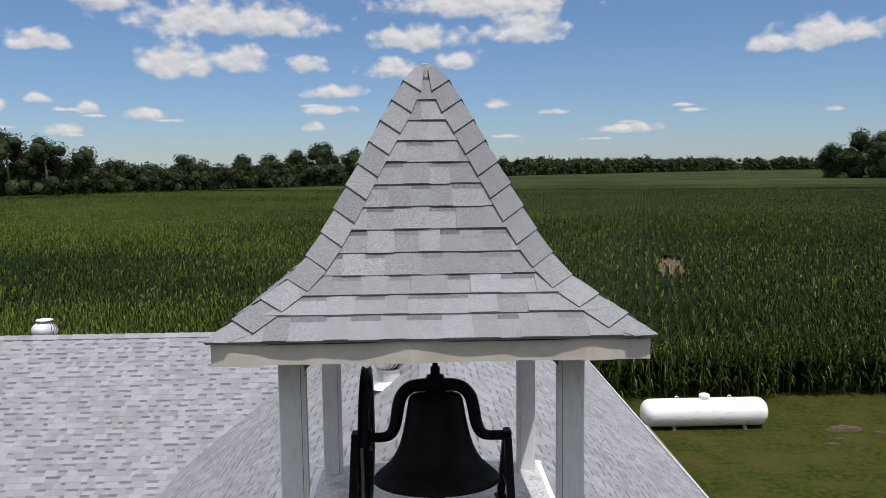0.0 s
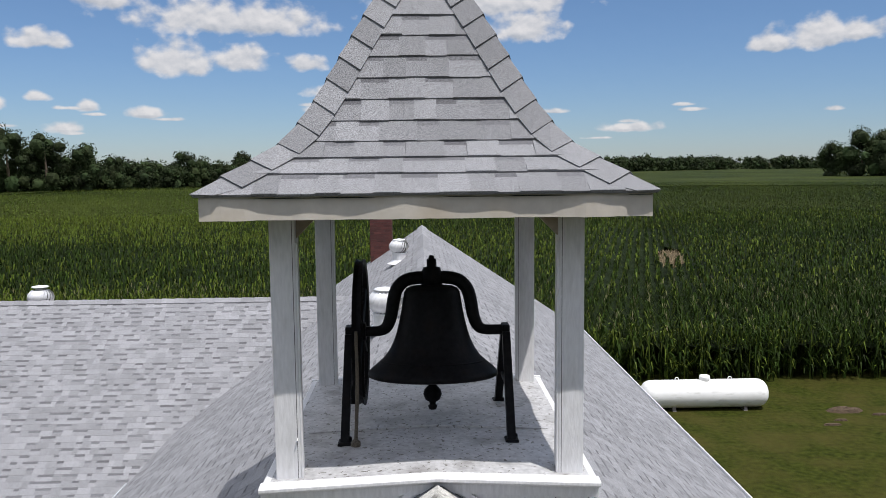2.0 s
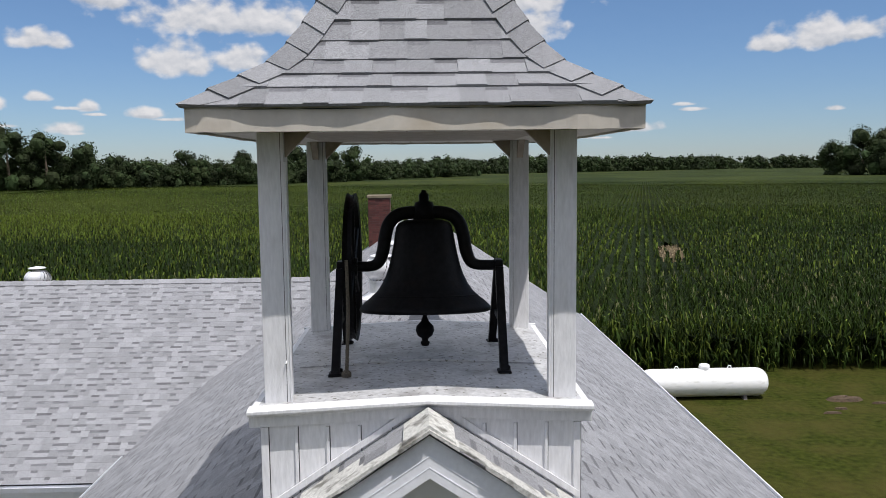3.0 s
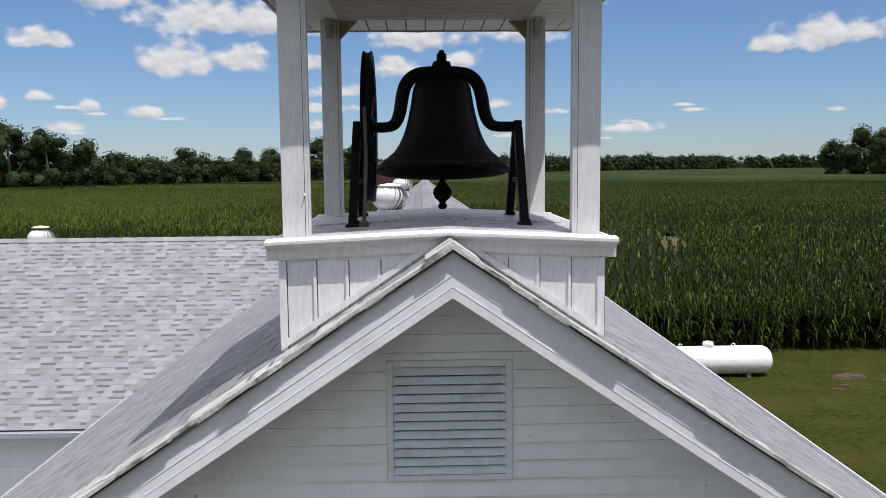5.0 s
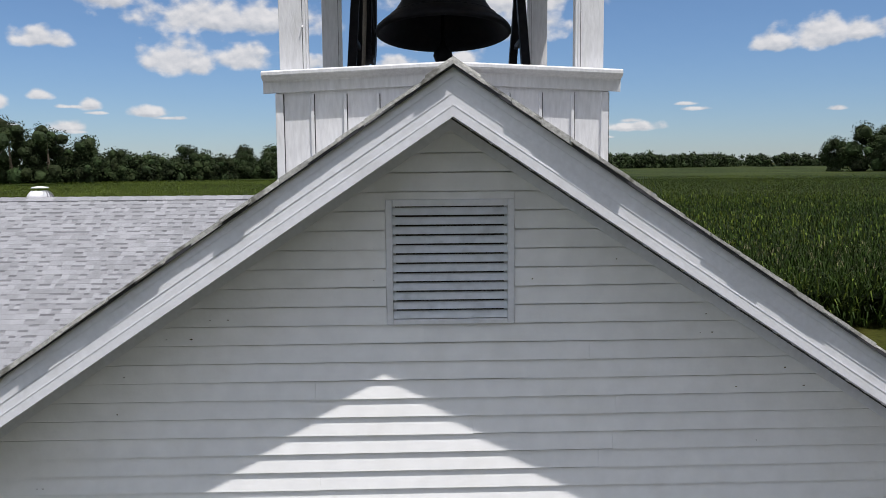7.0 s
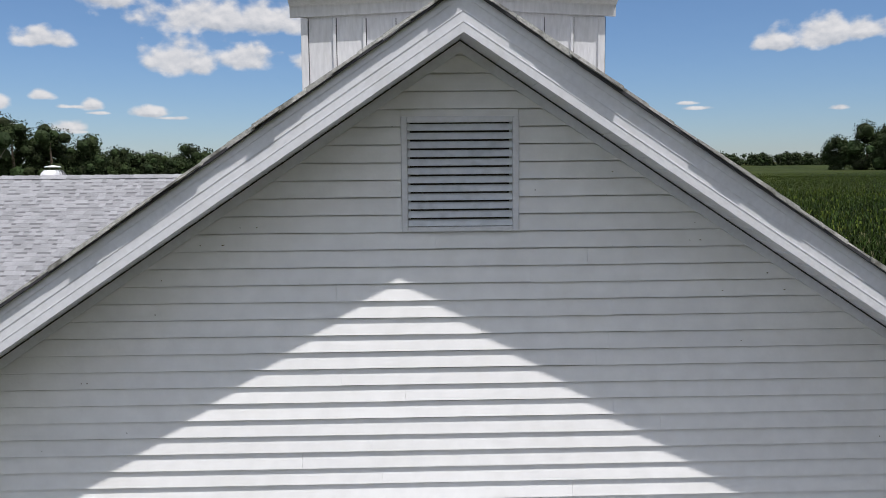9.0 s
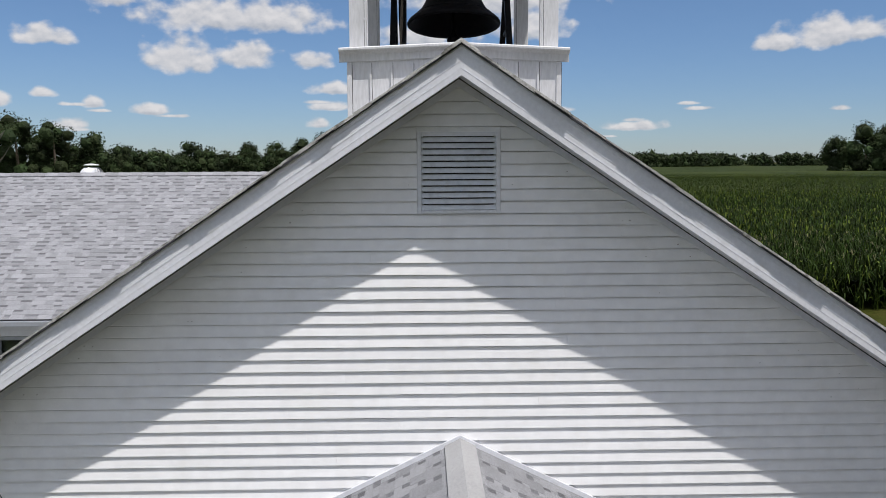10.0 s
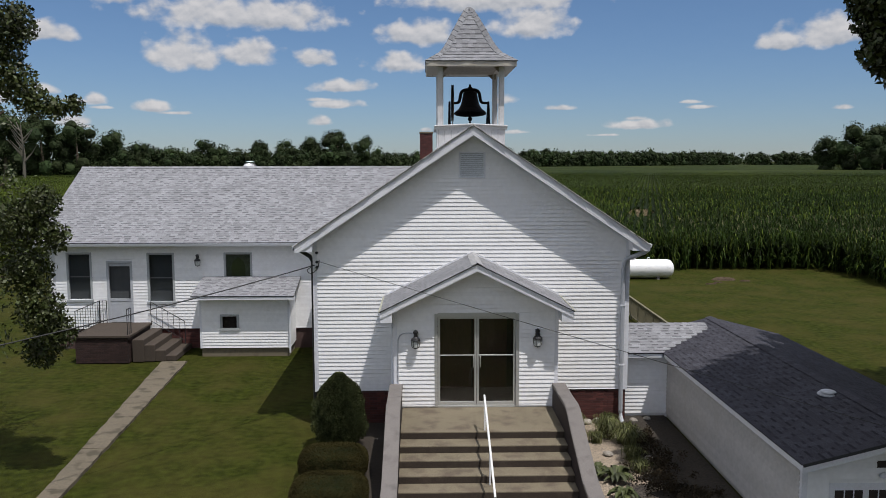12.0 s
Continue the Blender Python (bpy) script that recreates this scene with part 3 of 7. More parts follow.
# ---- ground ----
def ground_sheet():
    """One sheet from the lawn to the horizon, finer near the building."""
    bm = bmesh.new()
    xs = [-3000, -800, -300, -120] + list(range(-60, 61, 4)) + [120, 300, 800, 3000]
    ys = [-2000, -400, -120] + list(range(-60, 61, 4)) + [120, 300, 800, 3500]
    rows = [[bm.verts.new((x, y, 0.05 * (noise.noise(Vector((x * 0.05, y * 0.05, 0)))) - 0.02 if abs(x) < 60 and abs(y) < 60 else -0.02)) for x in xs] for y in ys]
    for r0, r1 in zip(rows, rows[1:]):
        for i in range(len(xs) - 1):
            bm.faces.new((r0[i], r0[i + 1], r1[i + 1], r1[i]))
    return solo("ground", bm, GRASS, "mown green lawn with yellowing patches round the church", "lawn", kind="structure")


ground_sheet()

# ---- church: nave ----
HALF, SLOPE, APEX = 4.155, 0.668, 7.93          # half width, roof rise per metre, ridge height
FRONT, BACK, EAVE_X = -0.472, 19.0, 4.60
SIDING0, COURSE = 0.93, 0.1034
COSS = 1 / math.hypot(1, SLOPE)
SINS = SLOPE * COSS


def roof_z(x):
    return APEX - SLOPE * abs(x)


church = thing("church", (0, 9, 0), "white clapboard country church with a steep grey shingle roof", "church")


def nave_walls():
    wall = part("front_wall", prism(bmesh.new(), [(-HALF, 0, SIDING0), (HALF, 0, SIDING0), (HALF, 0, roof_z(HALF) - 0.12), (0, 0, APEX - 0.12), (-HALF, 0, roof_z(HALF) - 0.12)], (0, 0.18, 0)), VINYL, church, "white clapboard gable wall with faint grime")
    top = APEX - 0.2

    def spans(z, ztop):
        w = min(HALF - 0.09, (APEX - 0.14 - z) / SLOPE)
        if w <= 0.03:
            return []
        cut = []
        if 6.56 < z < 7.2:
            cut = [(-0.354, 0.345)]
        elif z < 4.30:
            h = min(1.97, (4.62 - z - COURSE) / 0.49 - 0.01)
            cut = [(-h, h)] if h > 0.05 else []
        if not cut:
            return [(-w, w)]
        out = [(-w, cut[0][0]), (cut[0][1], w)]
        return [s for s in out if s[1] - s[0] > 0.02]

    clapboards(wall, (0, -0.003, 0), (1, 0, 0), (0, -1, 0), SIDING0, top, COURSE, spans, first=0.0594)
    for s in (-1, 1):
        x0, x1 = sorted((s * HALF, s * (HALF - 0.15)))
        part("side_wall", boxed(x0, x1, 0.18, BACK - 0.5, SIDING0, roof_z(HALF) - 0.12), VINYL, church)
        a, b = sorted((s * (HALF + 0.022), s * (HALF - 0.09)))
        part("corner_board", boxed(a, b, -0.024, 0.09, SIDING0 - 0.02, roof_z(HALF) - 0.14, bevel=0.004), TRIM, church, "white corner trim board")
    part("rear_wall", prism(bmesh.new(), [(-HALF, BACK - 0.5, SIDING0), (HALF, BACK - 0.5, SIDING0), (HALF, BACK - 0.5, roof_z(HALF) - 0.1), (0, BACK - 0.5, APEX - 0.1), (-HALF, BACK - 0.5, roof_z(HALF) - 0.1)], (0, 0.18, 0)), VINYL, church)
    part("foundation_core", boxed(-HALF + 0.04, HALF - 0.04, 0.03, BACK - 0.5, -0.3, SIDING0), MORTAR, church, "dark red brick foundation")


nave_walls()


def nave_roof():
    run = EAVE_X / COSS
    for s, word in ((-1, "left_roof"), (1, "right_roof")):
        up = Vector((-s * COSS, 0, SINS))
        eave = Vector((s * EAVE_X, FRONT, roof_z(EAVE_X) - 0.022))
        roof = part(word, slab(bmesh.new(), eave + Vector((0, 0.05, 0)), (0, 1, 0), up, BACK - FRONT - 0.05, run, 0.05), ROOFFELT, church, "weathered grey laminated shingle roof slope")
        shingle_slope(roof, eave + Vector((s * 0.02 * COSS, -0.030, -0.02 * SINS)) + Vector((s * SINS, 0, COSS)) * 0.005, (0, 1, 0), up, BACK - FRONT + 0.05, run + 0.01, spans=lambda a, b: [(0.030 * noise.noise(Vector((a * 1.3, s, 0))) + 0.010 * noise.noise(Vector((a * 5.0, s, 3))) + 0.004 * math.sin(a * 40), BACK - FRONT + 0.05)], single=lambda x, y: x < 1.3, seed=5 + s, band=0.68, teeth=0.6, worn=SHINGLE_WORN)
        # layered shingle ends along the rake
        edge_rng = random.Random(31 + s)
        for k in range(33):
            x0, x1 = s * k * 0.139, s * min((k + 1) * 0.139 + 0.01, EAVE_X)
            y, lo = FRONT - 0.034 + 0.012 * math.sin(k * 0.9 + s) + edge_rng.uniform(-0.012, 0.008), 0.020 + edge_rng.uniform(-0.006, 0.008)
            up = 0.004 + edge_rng.uniform(0, 0.006)
            ends = [(x0, y, roof_z(x0) + up - 0.004), (x1, y, roof_z(x1) + up), (x1, y, roof_z(x1) - lo), (x0, y, roof_z(x0) - lo)]
            part("shingle_end", prism(bmesh.new(), ends, (0, 0.1, 0)), SHINGLE_WORN, roof)
        pts = [(0, FRONT - 0.028, APEX - 0.012), (s * EAVE_X, FRONT - 0.028, roof_z(EAVE_X) - 0.012), (s * EAVE_X, FRONT - 0.028, roof_z(EAVE_X) - 0.03), (0, FRONT - 0.028, APEX - 0.03)]
        part("underlay_edge", prism(bmesh.new(), pts, (0, 0.06, 0)), ROOFFELT, church)
        # boxed rake: folded metal band, flat board with two fine folds and a lower lip
        for lo, hi, y0, y1, name in ((0.070, 0.262, -0.468, -0.436, "rake_board"), (0.024, 0.076, -0.473, -0.44, "drip_edge"), (0.146, 0.150, -0.4708, -0.4685, "rake_rib"), (0.204, 0.209, -0.4715, -0.4685, "rake_rib"), (0.213, 0.262, -0.4700, -0.4685, "rake_lip")):
            ex, foot = EAVE_X - 0.02, 4.69
            xl, xh = min(ex, (APEX - lo - foot) / SLOPE), min(ex, (APEX - hi - foot) / SLOPE)
            pts = [(0, y0, APEX - lo), (s * xl, y0, roof_z(xl) - lo)] + ([(s * ex, y0, foot)] if xl == ex and xh < ex else []) + [(s * xh, y0, roof_z(xh) - hi), (0, y0, APEX - hi)]
            part(name, prism(bmesh.new(), pts, (0, y1 - y0, 0)), TRIM, church, "white aluminium rake trim" if name == "rake_board" else "")
        soff = [(0, -0.43, APEX - 0.235), (s * HALF, -0.43, roof_z(HALF) - 0.235), (s * HALF, -0.43, roof_z(HALF) - 0.22), (0, -0.43, APEX - 0.22)]
        part("soffit", prism(bmesh.new(), soff, (0, 0.41, 0)), TRIM, church, "ribbed white soffit")
        bm = bmesh.new()
        for k in range(1, 40):
            x = s * k * 0.104
            rib = [(x, -0.428, roof_z(x) - 0.2355), (x + 0.012, -0.428, roof_z(x + 0.012) - 0.2355), (x + 0.012, -0.428, roof_z(x + 0.012) - 0.241), (x, -0.428, roof_z(x) - 0.241)]
            prism(bm, rib, (0, 0.37, 0))
        part("soffit_ribs", bm, TRIM, church)
        # solid dark strip paints the shade between soffit and frieze
        gap = [(0, -0.036, APEX - 0.2365), (s * HALF, -0.036, roof_z(HALF) - 0.2365), (s * HALF, -0.036, roof_z(HALF) - 0.2465), (0, -0.036, APEX - 0.2465)]
        part("soffit_gap", prism(bmesh.new(), gap, (0, 0.036, 0)), ROOFFELT, church, "dark strip painting the shade in the soffit gap")
        # frieze strip where the soffit meets the siding
        frz = [(0, -0.038, APEX - 0.2475), (s * HALF, -0.038, roof_z(HALF) - 0.2475), (s * HALF, -0.038, roof_z(HALF) - 0.31), (0, -0.038, APEX - 0.31)]
        part("frieze_strip", prism(bmesh.new(), frz, (0, 0.038, 0)), TRIM, church)
        # eave box and its return
        a, b = sorted((s * 4.535, s * 4.13))
        zt = roof_z(4.535) - 0.06
        ret = [(s * 4.535, -0.44, 4.70), (s * 4.13, -0.44, 4.70), (s * 4.13, -0.44, roof_z(4.13) - 0.25), (s * 4.535, -0.44, zt)]
        part("eave_return", prism(bmesh.new(), ret, (0, 0.46, 0)), TRIM, church, "white boxed eave return")
        a, b = sorted((s * 4.535, s * 4.17))
        part("eave_soffit", boxed(a, b, 0.02, BACK, 4.70, 4.73), TRIM, church)
        a, b = sorted((s * 4.535, s * 4.52))
        part("eave_fascia", boxed(a, b, 0.02, BACK, 4.70, zt), TRIM, church)
        # gutter: open trough
        bm = bmesh.new()
        g = [(4.54, 4.86), (4.54, 4.755), (4.63, 4.755), (4.665, 4.86), (4.65, 4.86), (4.622, 4.768), (4.553, 4.768), (4.553, 4.86)]
        drop, end = (0.03, 8.2) if s < 0 else (0.0, BACK + 0.3)
        prism(bm, [(s * x, -0.36, z - drop) for x, z in g], (0, end, 0))
        part("gutter", bm, SPOUT if s < 0 else TRIM, church, "grey eaves gutter" if s < 0 else "white eaves gutter")
    cap_row(church, (0, FRONT - 0.02, APEX + 0.002), (0, FRONT + 0.3, APEX + 0.002), 0.16, (-COSS, 0, -SINS), (COSS, 0, -SINS), exposure=0.3, face=SHINGLE_WORN)
    cap_row(church, (0, 1.9, APEX + 0.002), (0, BACK, APEX + 0.002), 0.16, (-COSS, 0, -SINS), (COSS, 0, -SINS), exposure=1.6, lift=0.006, name="ridge_strip")


nave_roof()


def downspout(parent, s):
    path = smooth_line([(s * 4.58, -0.3, 4.76), (s * 4.50, -0.3, 4.66), (s * 4.25, -0.18, 4.53), (s * 4.04, -0.11, 4.42), (s * 3.985, -0.105, 4.15)], 4) + [Vector((s * 3.985, -0.105, 0.35)), Vector((s * 3.99, -0.14, 0.18)), Vector((s * 3.99, -0.34, 0.08))]
    part("downspout", tube(bmesh.new(), path, 0.06, 8), SPOUT, parent, "grey metal downspout")


downspout(church, 1)
# near-black metal paints the shade on this downspout
part("rear_downspout", tube(bmesh.new(), [(-4.6, 0.35, 4.76), (-4.56, 0.35, 4.66), (-4.3, 0.35, 4.5), (-4.22, 0.35, 4.35), (-4.22, 0.35, 0.3)], 0.055, 8), LAMPBODY, church, "downspout with its shade put in a dark colour")
for z in (3.2, 1.6):
    part("strap", boxed(3.915, 4.055, -0.17, -0.02, z, z + 0.03), TRIM, church)


def gable_louver():
    # dark backing paints the shade behind the slats
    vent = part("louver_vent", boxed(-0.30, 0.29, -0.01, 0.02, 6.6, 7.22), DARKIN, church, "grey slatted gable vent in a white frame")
    x0, x1, z0, z1, w = -0.352, 0.343, 6.572, 7.252, 0.036
    for dims in ((x0, x0 + w, z0, z1), (x1 - w, x1, z0, z1), (x0 + w, x1 - w, z1 - w, z1), (x0 + w, x1 - w, z0, z0 + w * 0.8)):
        part("vent_frame", boxed(dims[0], dims[1], -0.045, -0.004, dims[2], dims[3], bevel=0.004), TRIM, vent)
    part("top_filler", boxed(x0, x1, -0.026, -0.006, z1 + 0.0008, 7.292), VINYL, church)
    n = 12
    for k in range(n):
        z = z0 + w * 0.8 + (z1 - z0 - 1.8 * w) * (k + 0.1) / n
        pitch = (z1 - z0 - 1.8 * w) / n
        pts = [(x0 + w, -0.042, z), (x0 + w, -0.034, z - 0.002), (x0 + w, -0.012, z + pitch * 0.76), (x0 + w, -0.02, z + pitch * 0.74)]
        part("slat", prism(bmesh.new(), pts, (x1 - x0 - 2 * w, 0, 0)), LOUVER, vent)


gable_louver()


def mud_marks():
    """Small mud spots left by wasps under the laps, mostly near the rakes."""
    rng = random.Random(17)
    bm = bmesh.new()
    for _ in range(170):
        z = SIDING0 + 0.0594 + COURSE * rng.randint(37, 62)
        edge = (APEX - 0.36 - z) / SLOPE
        if edge < 0.1 or z > 7.4:
            continue
        x = rng.choice((-1, 1)) * max(0.0, edge - rng.expovariate(1 / 0.45))
        if abs(x) < 0.4 and z > 6.4 or abs(x) > HALF - 0.2:
            continue
        w, h = rng.uniform(0.003, 0.006) + 0.012 * rng.random() ** 4, rng.uniform(0.002, 0.0045)
        zc = z + rng.choice((0.0, 0.0, 0.0, 0.03)) + 0.004
        ring = [bm.verts.new((x + w * math.cos(a) * rng.uniform(0.7, 1.2), -0.0265, zc + h * math.sin(a) * rng.uniform(0.7, 1.2))) for a in [k * math.pi / 4 for k in range(8)]]
        tip = bm.verts.new((x, -0.034, zc))
        for k in range(8):
            bm.faces.new((ring[k], ring[(k + 1) % 8], tip))
    bmesh.ops.recalc_face_normals(bm, faces=bm.faces)
    part("mud_crust", bm, MUD, church, "small dark mud spots on the siding", kind="stuff")


MUD = surface("dried_mud", (0.13, 0.105, 0.07), 0.95, grain=(60, 0.4))
mud_marks()
foundation = part("front_foundation", boxed(2.05, HALF - 0.02, 0.012, 0.028, -0.1, SIDING0 - 0.02), MORTAR, church, "dark red brick foundation")
brick_face(foundation, 2.06, HALF - 0.03, 0.0, SIDING0 - 0.03, 0.012)
foundation = part("front_foundation", boxed(-HALF + 0.02, -2.05, 0.012, 0.028, -0.1, SIDING0 - 0.02), MORTAR, church)
brick_face(foundation, -HALF + 0.03, -2.06, 0.0, SIDING0 - 0.03, 0.012)


# ---- turbine vents and chimney on the roof ----
def turbine(x, y, z, r=0.19, scale=1.0):
    t = thing("turbine_vent", (x, y, z), "round spinning aluminium roof vent with curved fins", "roof vent", "roof turbine vents")
    part("neck", lathe(bmesh.new(), [(0.155 * scale, -0.15), (0.155 * scale, 0.17), (0.165 * scale, 0.175), (0.165 * scale, 0.2)], (x, y, z), 24), ALU, t, smooth=False)
    part("flashing", lathe(bmesh.new(), [(0.27 * scale, -0.02), (0.2 * scale, 0.02), (0.157 * scale, 0.06), (0.15 * scale, 0.06)], (x, y, z - 0.02), 24), ALU, t)
    # dark core: painted shade between the fins
    part("core", lathe(bmesh.new(), [(0.13 * scale, 0.2), (0.16 * scale, 0.3), (0.12 * scale, 0.42)], (x, y, z), 16), DARKIN, t)
    n = 20
    for k in range(n):
        a = 2 * math.pi * k / n
        bm = bmesh.new()
        rows = []
        for j in range(8):
            u = j / 7
            ph = math.pi * (0.12 + 0.76 * u)
            rr = scale * (0.07 + 0.155 * math.sin(ph) ** 0.8)
            h = 0.2 + 0.27 * scale * u
            tw = a + 0.55 * u
            rows.append([bm.verts.new((x + rr * math.cos(tw), y + rr * math.sin(tw), z + h)), bm.verts.new((x + (rr - 0.03) * math.cos(tw + 0.33), y + (rr - 0.03) * math.sin(tw + 0.33), z + h))])
        for p, q in zip(rows, rows[1:]):
            bm.faces.new((p[0], p[1], q[1], q[0]))
        part("fin", bm, ALU, t, smooth=True)
    part("cap", lathe(bmesh.new(), [(0.15 * scale, 0.46 * scale + 0.01), (0.13 * scale, 0.475 * scale + 0.015), (0.02, 0.49 * scale + 0.02)], (x, y, z), 20), ALU, t, smooth=True)
    return t


turbine(-0.54, 6.15, roof_z(0.54) - 0.02, scale=1.06)
turbine(-0.53, 13.4, roof_z(0.53) - 0.02)
turbine(-8.79, 14.3, 6.36, scale=1.3)


def chimney():
    x0, x1, y0, y1, zt = -1.46, -0.85, 18.3, 18.9, 8.40
    c = thing("chimney", (-1.15, 18.6, 6.9), "red brick chimney with a concrete cap on the roof", "chimney")
    core = part("flue", boxed(x0 + 0.01, x1 - 0.01, y0 + 0.01, y1 - 0.01, 6.4, zt - 0.08), MORTAR, c)
    brick_face(core, x0 + 0.01, x1 - 0.01, 6.6, zt - 0.08, y0 + 0.01)
    brick_face(core, y0 + 0.01, y1 - 0.01, 6.6, zt - 0.08, x1 - 0.01, axis="x", out=1)
    brick_face(core, y0 + 0.01, y1 - 0.01, 6.6, zt - 0.08, x0 + 0.01, axis="x", out=-1)
    part("cap", boxed(x0 - 0.03, x1 + 0.03, y0 - 0.03, y1 + 0.03, zt - 0.08, zt, bevel=0.01), CONCRETE, c, "weathered concrete chimney cap")


chimney()

# ---- bell tower ----
TX, TY0, TY1, THW = -0.0375, -0.05, 2.10, 0.86
tower = thing("bell_tower", (TX, 0.95, 7.0), "white open wooden bell tower with a flared grey shingle roof", "bell tower")


def tower_base():
    for s in (-1, 1):
        x = TX + s * THW
        a, b = sorted((x, x - s * 0.04))
        pts = [(x, TY0 + 0.031, 7.86), (x, TY1 - 0.031, 7.86), (x, TY1 - 0.031, roof_z(x) - 0.02), (x, TY0 + 0.031, roof_z(x) - 0.02)]
        part("base_side", prism(bmesh.new(), pts, (-s * 0.04, 0, 0)), PAINT, tower)
    for y, d in ((TY0, 0.03), (TY1 - 0.03, 0.03)):
        pts = [(TX - THW, y, 7.86), (0, y, 7.90), (TX + THW, y, 7.86), (TX + THW, y, roof_z(TX + THW) - 0.02), (0, y, APEX - 0.03), (TX - THW, y, roof_z(TX - THW) - 0.02)]
        face = part("base_front", prism(bmesh.new(), pts, (0, d, 0)), PAINT, tower, "white vertical board panel with battens")
        if y == TY0:
            n = 10
            for k in range(n + 1):
                x = TX - THW + 2 * THW * k / n
                zb, w = roof_z(x) - 0.01, 0.009 if 0 < k < n else 0.02
                if 7.815 - zb > 0.03:
                    part("batten", boxed(x - w, x + w, y - 0.014, y - 0.0005, zb, 7.814, bevel=0.003), PAINT, face)
                    part("groove", boxed(x + w + 0.0005, x + w + 0.005, y - 0.002, y - 0.0005, zb, 7.814), ROOFFELT, face)
    # crowned moulding round the base, bent over the ridge
    prof = [(0.0, 7.815), (0.018, 7.815), (0.020, 7.868), (0.026, 7.878), (0.050, 7.886), (0.068, 7.894), (0.076, 7.903), (0.076, 7.918), (0.066, 7.926), (0.0, 7.932)]
    for s in (-1, 1):
        x = TX + s * (THW + 0.08)
        for y, o in ((TY0, -1), (TY1, 1)):
            part("moulding", prism(bmesh.new(), [(0, y + o * d, z + 0.045) for d, z in prof], (x, 0, -0.045)), PAINT, tower, "chipped white crown moulding")
        part("moulding", prism(bmesh.new(), [(TX + s * (THW + d), TY0 + 0.001, z) for d, z in prof], (0, TY1 - TY0 - 0.002, 0)), PAINT, tower)
    # flashing board along the roof slope
    for s in (-1, 1):
        x = TX + s * (THW + 0.012)
        pts = [(0, TY0 - 0.02, APEX + 0.045), (x, TY0 - 0.02, roof_z(x) + 0.045), (x, TY0 - 0.02, roof_z(x) + 0.006), (0, TY0 - 0.02, APEX + 0.006)]
        part("flashing_board", prism(bmesh.new(), pts, (0, 0.018, 0)), PAINT, tower, "chipped white flashing board")
    # bent deck
    for s in (-1, 1):
        x = TX + s * (THW + 0.03)
        pts = [(0, TY0, 7.978), (x, TY0, 7.934), (x, TY0, 7.915), (0, TY0, 7.95)]
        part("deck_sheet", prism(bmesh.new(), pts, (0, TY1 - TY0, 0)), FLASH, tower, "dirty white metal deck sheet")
    for s in (-1, 1):
        x = TX + s * (THW - 0.08)
        lap = [(0, 0.74, 7.988), (x, 0.74, 7.948), (x, 0.74, 7.930), (0, 0.74, 7.968)]
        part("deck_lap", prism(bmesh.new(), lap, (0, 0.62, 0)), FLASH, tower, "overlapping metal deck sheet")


tower_base()
POSTS = [(TX + sx * (THW - 0.07), y) for sx in (-1, 1) for y in (0.055, 2.0)]
SOFFIT_Z, EAVE_Z = 9.417, 9.53
RX0, RX1, RY0, RY1 = -1.181, 1.102, -0.335, 2.43


def tower_posts():
    h = 0.07
    for x, y in POSTS:
        p = part("post", boxed(x - h, x + h, y - h, y + h, 7.925, SOFFIT_Z, bevel=0.004), PAINT, tower, "white boxed post with weathered paint")
        # seam and cover strip down the inner side, dark sealed joint at the corners
        sx = 1 if x < TX else -1
        part("corner_strip", boxed(*sorted((x + sx * (h + 0.0005), x + sx * (h + 0.012))), y - h - 0.001, y - h + 0.03, 7.935, SOFFIT_Z - 0.16, bevel=0.003), PAINT, p)
        part("joint", boxed(*sorted((x + sx * (h + 0.0004), x + sx * (h + 0.004))), y - h + 0.031, y - h + 0.037, 7.935, SOFFIT_Z - 0.16), ROOFFELT, p)
        part("front_joint", boxed(x + sx * (h - 0.016) - 0.0015, x + sx * (h - 0.016) + 0.0015, y - h - 0.0008, y - h + 0.01, 7.94, SOFFIT_Z - 0.002), ROOFFELT, p)
        # knee braces between the post and the head beams
        sy = 1 if y < 1 else -1
        for d, n in (((sx, 0), "x"), ((0, sy), "y")):
            ax, ay, off = x + d[0] * (h + 0.001), y + d[1] * (h + 0.001), 0.024
            if n == "x":
                pts = [(ax, y - off, SOFFIT_Z - 0.001), (ax + d[0] * 0.14, y - off, SOFFIT_Z - 0.001), (ax + d[0] * 0.12, y - off, SOFFIT_Z - 0.015), (ax, y - off, SOFFIT_Z - 0.135)]
                v = (0, 2 * off, 0)
            else:
                pts = [(x - off, ay, SOFFIT_Z - 0.001), (x - off, ay + d[1] * 0.14, SOFFIT_Z - 0.001), (x - off, ay + d[1] * 0.12, SOFFIT_Z - 0.015), (x - off, ay, SOFFIT_Z - 0.135)]
                v = (2 * off, 0, 0)
            part("brace", prism(bmesh.new(), pts, v), CEILING, tower)
    # small peg left in the front corner strip
    px, py = POSTS[0]
    part("peg", tube(bmesh.new(), [(px + 0.055, py - h + 0.002, 8.172), (px + 0.053, py - h - 0.02, 8.160)], 0.004, 6), PAINT, tower)


tower_posts()


